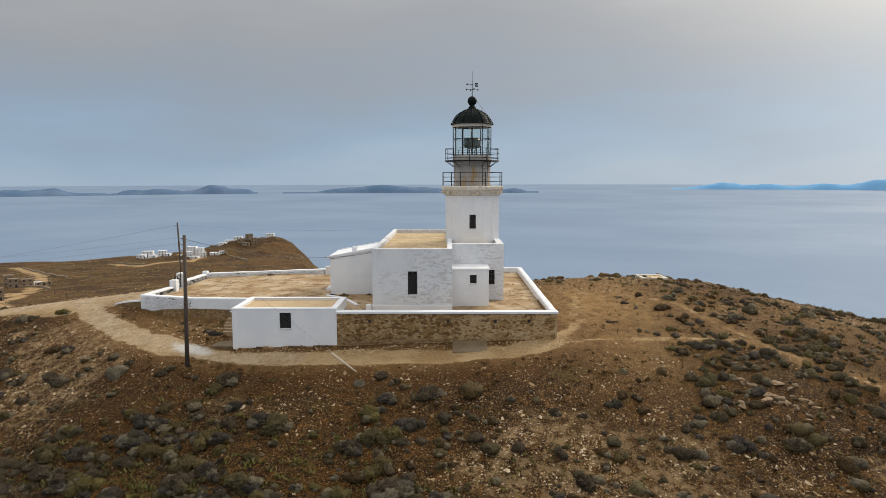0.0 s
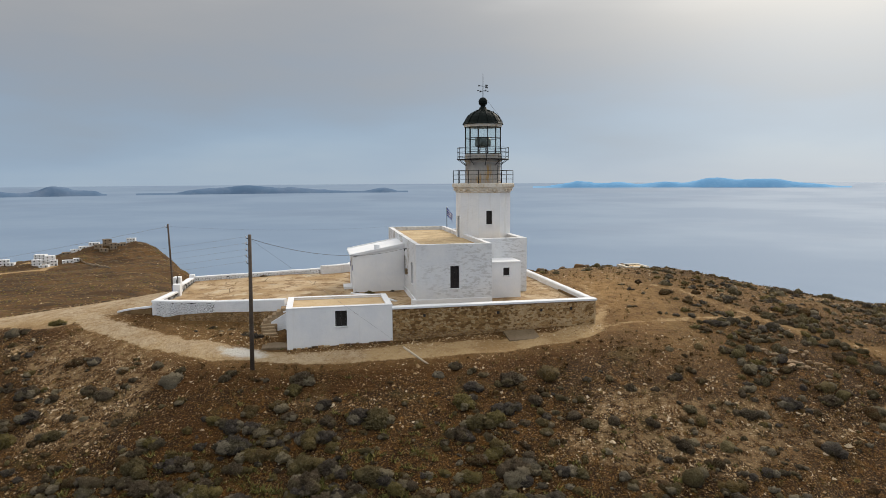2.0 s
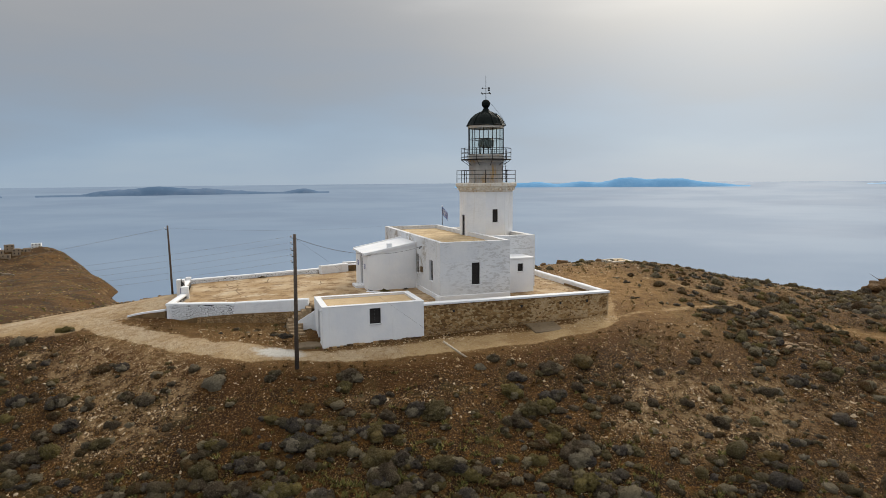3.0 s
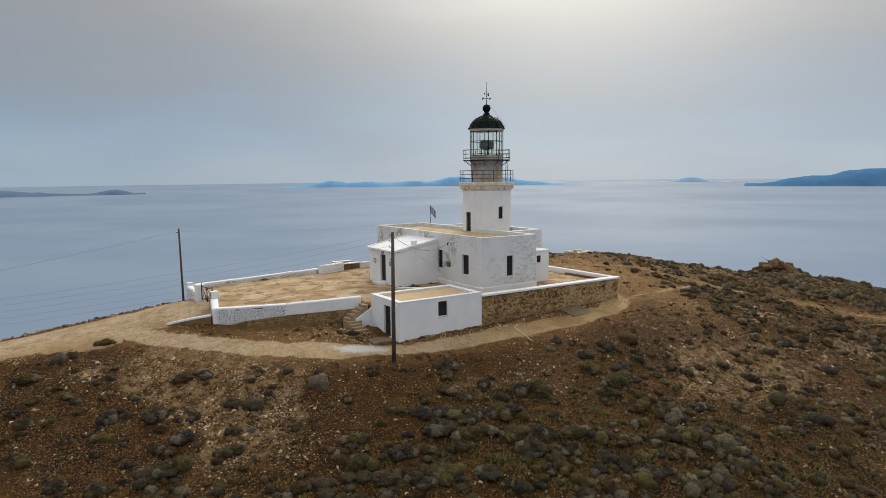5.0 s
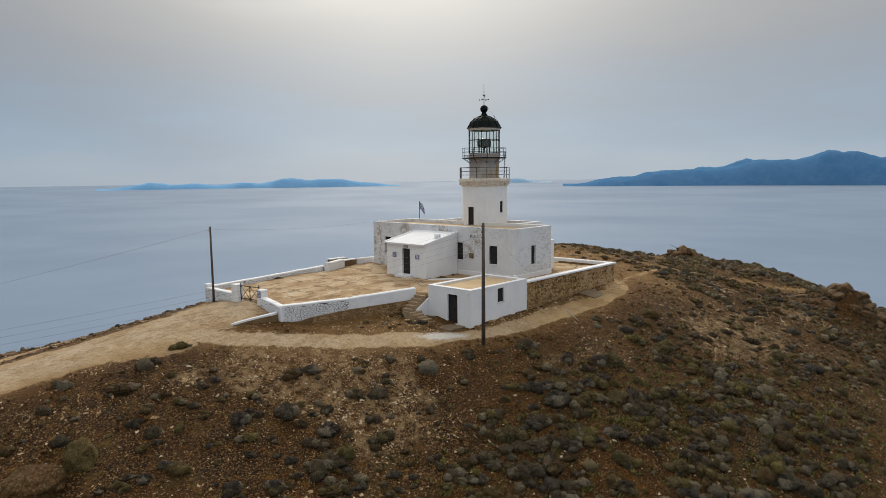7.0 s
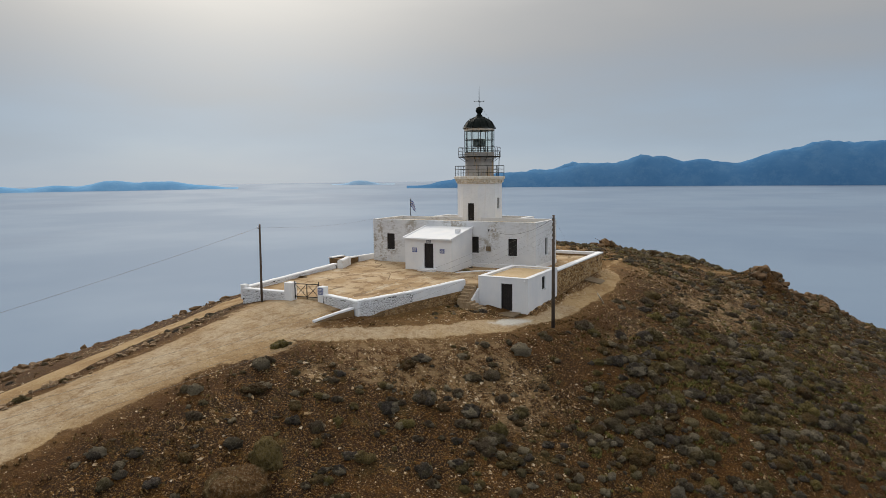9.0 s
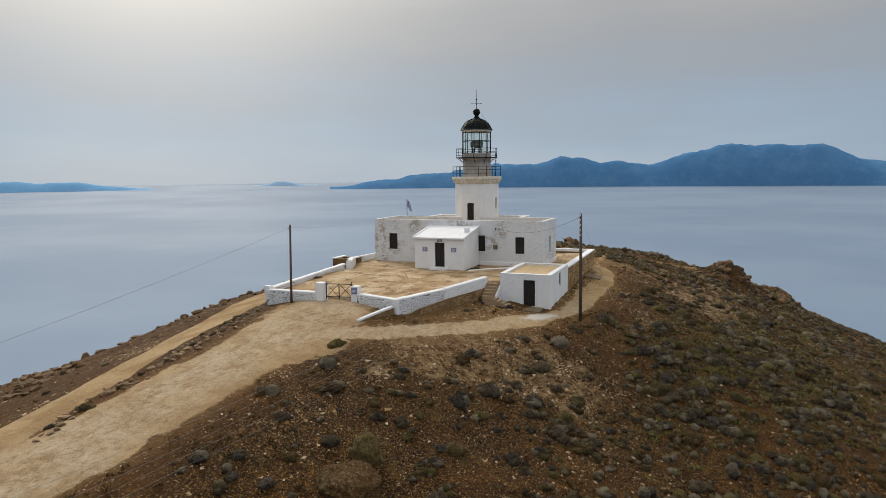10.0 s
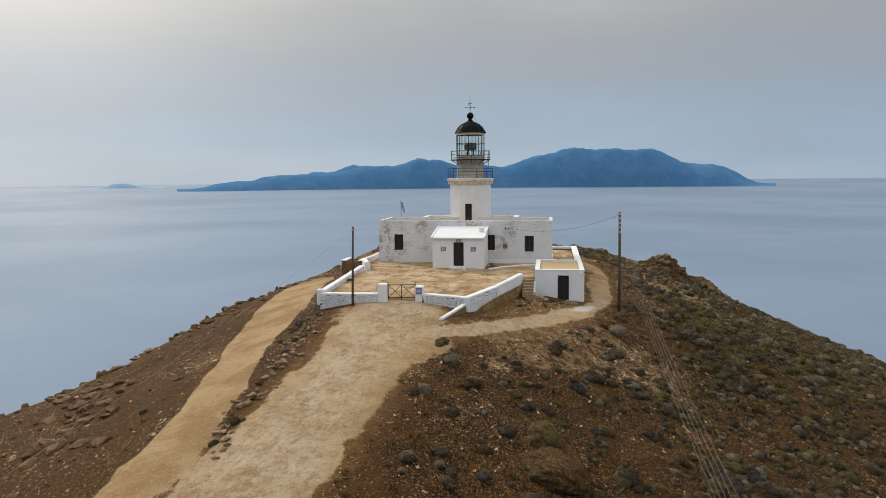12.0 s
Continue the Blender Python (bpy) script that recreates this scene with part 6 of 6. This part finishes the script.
big_cushions()
for sx, sy, sw in ((-17.0, -14.4, 0.7), (-17.7, -8.5, 1.0), (-18.2, -8.0, 0.8), (-19.3, -7.0, 0.6), (-17.2, -6.2, 0.6), (-20.6, -6.3, 0.6), (-15.85, -10.75, 0.4), (-10.75, -2.8, 0.5), (-9.6, -2.75, 0.4), (-8.0, -2.9, 0.45), (-18.0, -5.9, 0.45), (-31.5, -2.2, 1.1), (-33.5, -2.9, 0.9), (-9.8, -3.2, 0.7), (-18.2, 7.8, 0.9), (-23.4, 8.6, 0.9), (-26.2, 7.4, 0.8), (-27.6, 8.2, 1.0), (-29.0, 7.8, 0.7), (-31.2, 7.2, 0.6), (-33.4, 7.0, 0.8), (-35.8, 6.6, 0.5), (-37.6, 6.5, 0.7), (-39.5, 6.1, 0.6), (-41.8, 6.0, 0.9), (-43.6, 5.9, 0.6), (-34.2, 13.4, 0.8), (-39.0, 12.6, 0.7)):
    court = inside_poly(np.array([sx]), np.array([sy]), COURT)[0]
    ob = new("shrub", shrub_kinds[int(abs(sx * 7)) % 8])
    z = float(court_z(sx, sy)) if court else float(land(sx, sy)[0])
    ob.matrix_basis = Matrix.Translation((sx, sy, z - 0.03)) @ Matrix.Rotation(sx, 4, "Z") @ Matrix.Diagonal((sw, sw, sw * 0.7, 1))
    tagged(ob, "small dark green shrub at the foot of a wall or track", "shrub", "shrubs beside the walls")


def scatter(name, n, unit, size, material, label, category, chance, area, sink=0.2, height=None):
    """Many small pieces, each a turned and scaled copy of one of a few shapes, in one mesh."""
    x, y = rng.uniform(area[0], area[1], n), rng.uniform(area[2], area[3], n)
    keep = chance(x, y)
    x, y = x[keep], y[keep]
    z = (height or land)(x, y)
    s = size(len(x))
    vs, fs, base = [], [], 0
    for i in range(len(x)):
        co, f = unit[int(rng.integers(0, len(unit)))]
        a = rng.uniform(0, 6.28)
        c, q = math.cos(a), math.sin(a)
        k = s[i]
        vs.append(np.stack([x[i] + k * (co[:, 0] * c - co[:, 1] * q), y[i] + k * (co[:, 0] * q + co[:, 1] * c), z[i] + k * (co[:, 2] - sink)], 1))
        fs.append(f + base)
        base += len(co)
    me = bpy.data.meshes.new(name)
    me.from_pydata(np.concatenate(vs).tolist(), [], np.concatenate(fs).tolist())
    me.materials.append(material)
    tagged(new(name, me), label, category, kind="stuff")


def chip_units():
    out = []
    for s in range(6):
        bm = fresh()
        bmesh.ops.create_icosphere(bm, subdivisions=1, radius=1.0)
        r = random.Random(s)
        st = (1.0, r.uniform(0.55, 0.9), r.uniform(0.35, 0.7))
        bm.verts.ensure_lookup_table()
        co = np.array([[v.co[k] * st[k] * r.uniform(0.75, 1.2) for k in range(3)] for v in bm.verts])
        out.append((co, np.array([[v.index for v in f.verts] for f in bm.faces])))
        bm.free()
    return out


def grain_units():
    """Small angular broken stones of eight faces."""
    out = []
    for s in range(8):
        r = random.Random(80 + s)
        st = (1.0, r.uniform(0.6, 0.95), r.uniform(0.4, 0.75))
        ax = [(1, 0, 0), (0, 1, 0), (-1, 0, 0), (0, -1, 0), (0, 0, 1), (0, 0, -1)]
        co = np.array([[(p[k] * r.uniform(0.75, 1.2) + r.uniform(-0.32, 0.32)) * st[k] for k in range(3)] for p in ax])
        f = np.array([(0, 1, 4), (1, 2, 4), (2, 3, 4), (3, 0, 4), (1, 0, 5), (2, 1, 5), (3, 2, 5), (0, 3, 5)])
        out.append((co, f))
    return out


def tuft_units():
    out = []
    for s in range(5):
        r = random.Random(50 + s)
        co, f = [], []
        for i in range(9):
            a, l = r.uniform(0, 6.28), r.uniform(0.6, 1.1)
            b = Vector((r.uniform(-0.3, 0.3), r.uniform(-0.3, 0.3), 0))
            t = b + Vector((math.cos(a) * 0.5 * l, math.sin(a) * 0.5 * l, l))
            w = Vector((-math.sin(a), math.cos(a), 0)) * 0.05
            k = len(co)
            co += [list(b - w), list(b + w), list(t)]
            f.append([k, k + 1, k + 2])
        out.append((np.array(co), np.array(f)))
    return out


NEAR = (-58, 45, -46, 26)
scatter("stones", 620000, grain_units(), lambda k: np.clip(rng.lognormal(-3.0, 0.55, k), 0.024, 0.30), stone_bits, "broken pale stones lying on the soil", "stones",
        lambda x, y: (rng.random(len(x)) < 0.022 + (0.22 + 0.80 * smooth01(vnoise(x, y, 1.1, 43) + 0.4 * vnoise(x, y, 0.4, 48), -0.1, 0.6)) * grit_mask(x, y) ** 1.7) & free_of_ways(x, y, 0.35, True), NEAR)
scatter("track_stones", 110000, grain_units(), lambda k: np.clip(rng.lognormal(-3.35, 0.45, k), 0.018, 0.12), stone_bits, "small stones lying on the tracks", "stones",
        lambda x, y: (rng.random(len(x)) < 0.25 + 0.6 * smooth01(vnoise(x, y, 1.6, 49), -0.1, 0.6)) & (path_mask(x, y) > 0.3) & (along_line(x, y, LANE) > 1.6), NEAR, 0.3)
scatter("dry_grass", 30000, tuft_units(), lambda k: rng.uniform(0.08, 0.26, k), straw, "dry grass tufts and twigs between the shrubs", "grass",
        lambda x, y: (rng.random(len(x)) < 0.40 + 0.35 * vnoise(x, y, 3, 41)) & free_of_ways(x, y, 0.25, True) & (y < 4), NEAR, 0.0)
def sprig_units():
    """Low dry plants: a knot of short stiff twigs leaning outwards."""
    out = []
    for s in range(6):
        r = random.Random(70 + s)
        co, f = [], []
        for i in range(16):
            a, l = r.uniform(0, 6.28), r.uniform(0.5, 1.0)
            b = Vector((r.uniform(-0.45, 0.45), r.uniform(-0.45, 0.45), 0))
            t = b + Vector((math.cos(a) * 0.55 * l, math.sin(a) * 0.55 * l, 0.55 * l))
            w = Vector((-math.sin(a), math.cos(a), 0.3)) * r.uniform(0.06, 0.13)
            k = len(co)
            co += [list(b - w), list(b + w), list(t + w * 0.6)]
            f.append([k, k + 1, k + 2])
        out.append((np.array(co), np.array(f)))
    return out


scatter("low_scrub", 30000, sprig_units(), lambda k: np.clip(rng.lognormal(-1.75, 0.4, k), 0.08, 0.40), dry_plants, "low dry brown plants covering the soil between the cushions", "scrub",
        lambda x, y: (rng.random(len(x)) < 0.30 + 0.75 * smooth01(vnoise(x, y, 2.6, 51) + 0.5 * vnoise(x, y, 0.9, 52), -0.2, 0.5)) & free_of_ways(x, y, 0.2, True) & (bare_mask(x, y) < 0.45) & (grit_mask(x, y) < 0.8) & ((y < 4) | (rng.random(len(x)) < 0.15)), NEAR, 0.0)
scatter("green_herbs", 15000, sprig_units(), lambda k: np.clip(rng.lognormal(-1.45, 0.4, k), 0.1, 0.5), herb_green, "patches of yellow-green herbs and grass on the lower slope", "grass",
        lambda x, y: rng.random(len(x)) < 1.1 * np.exp(-((x + 14) / 7) ** 2 - ((y + 23) / 3.2) ** 2) * smooth01(vnoise(x, y, 1.8, 53), -0.3, 0.5) + 0.55 * np.exp(-((x + 6) / 12) ** 2 - ((y + 30) / 5) ** 2) + 0.25 * np.exp(-((x + 20) / 8) ** 2 - ((y + 20) / 3) ** 2), (-34, 12, -42, -14), 0.0)
scatter("courtyard_stones", 6500, chip_units(), lambda k: np.clip(rng.lognormal(-3.0, 0.5, k), 0.02, 0.16), stone_bits, "loose stones and rubble on the courtyard and terrace", "stones",
        lambda x, y: inside_poly(x, y, [(-24, 7.6), (-24, -2), (-16, -5.4), (-9, -7), (-8.6, -10.5), (4.2, -10.5), (4.2, 8.8)]) & ~((x > -11.3) & (x < 2) & (y > -8.7) & (y < 8.4)) & (rng.random(len(x)) < 0.12 + 0.8 * ((x > -9.5) & (y < -2) & (y > -9.6))), (-25, 5, -11, 9), 0.2, court_z)
scatter("wall_foot_rubble", 6000, grain_units(), lambda k: np.clip(rng.lognormal(-2.9, 0.5, k), 0.025, 0.2), stone_bits, "rubble along the foot of the outbuilding and terrace wall", "stones",
        lambda x, y: rng.random(len(x)) < np.clip(0.75 * (y + 12.9) / 1.5, 0, 1) * (0.35 + 0.6 * smooth01(vnoise(x, y, 1.1, 44), -0.3, 0.4)), (-15.5, 5.2, -12.9, -11.3), 0.2)
scatter("bank_stones", 3000, grain_units(), lambda k: np.clip(rng.lognormal(-2.7, 0.5, k), 0.03, 0.22), stone_bits, "loose stones on the bank below the courtyard wall", "stones",
        lambda x, y: inside_poly(x, y, [(-24.6, -3.5), (-16.4, -6.5), (-16.0, -10.6), (-18.6, -10.6), (-22.5, -7.6)]) & (rng.random(len(x)) < 0.35 + 0.5 * smooth01(x, -21, -17)), (-25, -15, -11, -3), 0.2)
scatter("far_scrub", 26000, grain_units(), lambda k: rng.uniform(0.4, 1.3, k), straw, "low scrub and scattered bushes on the headland slope", "scrub",
        lambda x, y: (land(x, y) > -90) & (path_mask(x, y) < 0.3) & (rng.random(len(x)) < 0.5 + 0.4 * vnoise(x, y, 30, 45)) & (y > 40 - x * 0.3), (-430, -60, 50, 740), 0.1)
scatter("far_rocks", 9000, grain_units(), lambda k: np.clip(rng.lognormal(-0.5, 0.5, k), 0.3, 2.2), stone_bits, "pale rocks and fallen walls on the headland slope", "rocks",
        lambda x, y: (land(x, y) > -90) & (path_mask(x, y) < 0.3) & (rng.random(len(x)) < smooth01(vnoise(x, y, 45, 46) + 0.5 * vnoise(x, y, 14, 47), 0.15, 0.9)), (-430, -60, 50, 740), 0.3)


# ---- the hamlet on the far headland ----
def cottage(x, y, w, d, h, turn, white, storeys=1, label=None):
    w, d, h = w * 0.92, d * 0.95, h * 0.86
    z = float(land(x, y)[0])
    mat_ = hamlet_white if white else hamlet_stone
    c = thing("cottage", (x, y, z), label or ("white cubic flat-roofed house on the headland" if white else "brown stone flat-roofed house on the headland"), "house", "houses of the hamlet")
    m = Matrix.Translation((x, y, z)) @ Matrix.Rotation(radians(turn), 4, "Z")
    H = h * storeys
    holes = []
    k = max(2, int(w / 3))
    for s in range(storeys):
        for i in range(k):
            u = w * (i + 0.5) / k
            holes.append((u - 0.55, u + 0.55, s * h + (0.0 if i == 1 and s == 0 else 1.0), s * h + 2.2))
    f = m @ Matrix.Translation((-w / 2, -d / 2, 0))
    part("wall", panel(fresh(), f, w, -3, H, 0.3, holes), mat_, c)
    part("wall", box(fresh(), -w / 2 + 0.3, w / 2 - 0.3, d / 2 - 0.3, d / 2, -3, H, m), mat_, c)
    part("wall", box(fresh(), -w / 2, -w / 2 + 0.3, -d / 2 + 0.3, d / 2, -3, H, m), mat_, c)
    part("wall", box(fresh(), w / 2 - 0.3, w / 2, -d / 2 + 0.3, d / 2, -3, H, m), mat_, c)
    part("roof", box(fresh(), -w / 2 + 0.3, w / 2 - 0.3, -d / 2 + 0.3, d / 2 - 0.3, H - 0.5, H - 0.25, m), mat_, c)
    for u0, u1, z0, z1 in holes:
        part("window", box(fresh(), u0, u1, 0.18, 0.26, z0, z1, f), hamlet_dark, c)


rh = random.Random(9)
HAMLET = [  # x, y, width, depth, storey height, storeys, white
    (-337, 648, 10, 8, 3.4, 1, True), (-335, 660, 12, 8, 3.4, 2, True), (-325, 649, 9, 7, 3.2, 1, True), (-319, 660, 10, 8, 3.3, 2, True), (-311, 655, 7, 6, 3.0, 1, True), (-330, 641, 11, 5, 2.0, 1, True),
    (-281, 637, 9, 7, 3.3, 2, True), (-282, 650, 11, 8, 3.3, 3, True), (-272, 646, 9, 8, 3.3, 3, True), (-266, 638, 7, 6, 3.3, 2, True), (-271, 628, 9, 6, 3.0, 1, True),
    (-257, 649, 11, 7, 3.3, 1, True), (-251, 653, 6, 6, 3.2, 1, True), (-279, 708, 9, 7, 3.2, 1, False), (-272, 716, 11, 8, 3.3, 1, True), (-263, 717, 12, 8, 3.5, 1, True),
    (-254, 719, 11, 7, 3.2, 1, True), (-268, 708, 9, 6, 3.2, 1, True), (-246, 706, 9, 8, 3.4, 1, False), (-239, 713, 9, 7, 3.4, 2, False), (-231, 706, 8, 8, 3.4, 2, False),
    (-226, 717, 10, 7, 3.2, 1, False), (-238, 697, 9, 7, 3.2, 1, False), (-229, 735, 7, 6, 3.2, 1, False), (-221, 739, 10, 7, 3.4, 2, True)]
for x, y, w, d, h, s, white in HAMLET:
    cottage(x, y, w, d, h, 14 + rh.uniform(-12, 12), white, s)
for x, y, w, d, h, s in ((-312, 398, 7, 7, 4.6, 2), (-302, 388, 7, 6, 3.6, 2), (-295, 392, 8, 6, 3.2, 2), (-286, 396, 11, 5, 2.2, 1), (-252, 301, 7, 7, 4.2, 2)):
    cottage(x, y, w, d, h, 35, False, s, "unfinished brown stone house beside the road")
cottage(-294, 402, 6, 5, 2.6, 35, True, 1, "small white terrace house beside the road")


def field_wall(pts, label):
    bm = fresh()
    for (ax, ay), (bx, by) in zip(pts, pts[1:]):
        k = max(1, int(math.hypot(bx - ax, by - ay) / 8))
        for i in range(k):
            p, q = Vector((ax + (bx - ax) * i / k, ay + (by - ay) * i / k)), Vector((ax + (bx - ax) * (i + 1) / k, ay + (by - ay) * (i + 1) / k))
            z = float(land(*((p + q) / 2))[0])
            m = Matrix.Translation((p.x, p.y, z)) @ Matrix.Rotation(math.atan2(q.y - p.y, q.x - p.x), 4, "Z")
            box(bm, 0, (q - p).length + 0.3, -0.4, 0.4, -2.5, 1.3, m)
    single("field_wall", bm, hamlet_stone, (pts[0][0], pts[0][1], 0), label, "field wall", "field walls")


field_wall([(-402, 549), (-352, 500), (-300, 448)], "long dark drystone field wall on the far slope")
field_wall([(-250, 658), (-222, 618), (-198, 578)], "dark drystone field wall below the hamlet")
field_wall([(-262, 365), (-276, 380), (-300, 388)], "brown retaining wall below the stone houses")
field_wall([(-297, 571), (-318, 583), (-340, 597)], "dark drystone field wall on the headland")
for i, (x, y) in enumerate(((-190, 262), (-238, 330), (-285, 400), (-330, 470))):
    z = float(land(x, y)[0])
    pole(x, y, z, z + 8, 0.14, 0.1, ())


# ---- stones of the walls ----
def clip_half(poly, nx, ny, c):
    """The part of an outline where nx * u + ny * v <= c."""
    out = []
    for i, p in enumerate(poly):
        q = poly[(i + 1) % len(poly)]
        a, b = nx * p[0] + ny * p[1] - c, nx * q[0] + ny * q[1] - c
        if a <= 0:
            out.append(p)
        if (a < 0 < b) or (b < 0 < a):
            f = a / (a - b)
            out.append((p[0] + f * (q[0] - p[0]), p[1] + f * (q[1] - p[1])))
    return out


def rubble(parent, material, a, b, low, high, size, gap, proud, seed, limit=300, overflow=None):
    """Rough fitted stones on the face of a wall from a to b; its face looks to the right of that way."""
    r = random.Random(seed)
    L = math.hypot(b[0] - a[0], b[1] - a[1])
    m = facing(a[0], a[1], math.degrees(math.atan2(b[1] - a[1], b[0] - a[0])))
    du, dv = size
    nu, nv = int(L / du) + 1, int((max(high) - min(low)) / dv) + 1
    pts = {}
    for j in range(-2, nv + 2):
        for i in range(-2, nu + 2):
            pts[i, j] = ((i + 0.5 + 0.5 * (j % 2) + r.uniform(-0.62, 0.62)) * du, min(low) + (j + 0.5 + r.uniform(-0.58, 0.58)) * dv)
    made, rest = 0, fresh()
    for (i, j), (pu, pv) in pts.items():
        if not (0 <= pu <= L):
            continue
        f = pu / L
        lo, hi = low[0] + (low[1] - low[0]) * f, high[0] + (high[1] - high[0]) * f
        poly = [(max(pu - 2 * du, 0), max(pv - 2 * dv, lo)), (min(pu + 2 * du, L), max(pv - 2 * dv, lo)), (min(pu + 2 * du, L), min(pv + 2 * dv, hi)), (max(pu - 2 * du, 0), min(pv + 2 * dv, hi))]
        if pv < lo - 0.02 or pv > hi + 0.02:
            continue
        for (k, l), (qu, qv) in pts.items():
            if (k, l) != (i, j) and abs(k - i) <= 2 and abs(l - j) <= 2:
                nx, ny = qu - pu, (qv - pv) * (du / dv) ** 2
                poly = clip_half(poly, nx, ny, nx * (pu + qu) / 2 + ny * (pv + qv) / 2)
                if len(poly) < 3:
                    break
        if len(poly) < 3:
            continue
        cu, cv = sum(p[0] for p in poly) / len(poly), sum(p[1] for p in poly) / len(poly)
        rad = sum(math.hypot(p[0] - cu, p[1] - cv) for p in poly) / len(poly)
        if rad < 0.05:
            continue
        shrink = max(0.55, 1 - gap / rad)
        out = proud * r.uniform(0.55, 1.25)
        at = m @ Matrix.Translation((cu, 0, cv))
        bm = fresh() if made < limit else rest
        rings = []
        for y, sc in ((0.04, shrink), (-out * 0.55, shrink * 0.98), (-out, shrink * 0.74)):
            rings.append([bm.verts.new((at @ Vector(((p[0] - cu) * sc, y + r.uniform(-0.008, 0.008), (p[1] - cv) * sc))) if made >= limit else ((p[0] - cu) * sc, y + r.uniform(-0.008, 0.008), (p[1] - cv) * sc)) for p in poly])
        n = len(poly)
        for p, q in zip(rings, rings[1:]):
            for k in range(n):
                bm.faces.new((p[k], p[(k + 1) % n], q[(k + 1) % n], q[k]))
        bm.faces.new(rings[-1])
        made += 1
        if bm is rest:
            continue
        ob = new("stone", mesh_from("stone", bm, material))
        ob.parent = parent
        ob.matrix_basis = at
    if made > limit:
        tagged(part("small_stones", rest, overflow or material, parent), kind="stuff")
    else:
        rest.free()


rubble(wall_ret, stone_brown, (-8.95, -11.13), (4.7, -11.13), (-2.0, -1.6), (0.26, 0.26), (0.21, 0.115), 0.011, 0.06, 1, 298, stone_bits_dark)
rubble(wall_sw, white_stone, (-25.02, -2.95), (-20.6, -4.59), (-1.2, -1.05), (-0.14, -0.10), (0.21, 0.14), 0.016, 0.035, 2, 290)
rubble(wall_sw, white_stone, (-24.47, 0.45), (-25.12, -2.75), (-0.95, -1.15), (-0.06, -0.13), (0.21, 0.14), 0.016, 0.035, 3, 180)
rubble(wall_w, white_stone, (-24.61, 8.0), (-24.81, 3.6), (-1.2, -0.8), (-0.13, -0.06), (0.21, 0.14), 0.013, 0.035, 4, 250)
rubble(wall_n, white_stone, (-24.2, 7.9), (-13.4, 8.04), (-0.42, -0.08), (-0.05, 0.33), (0.24, 0.13), 0.010, 0.03, 6, 250)
rubble(wall_foot, stone_brown, (-23.25, -3.71), (-16.0, -6.33), (-1.45, -1.35), (-0.98, -0.56), (0.19, 0.12), 0.012, 0.05, 5, 290)
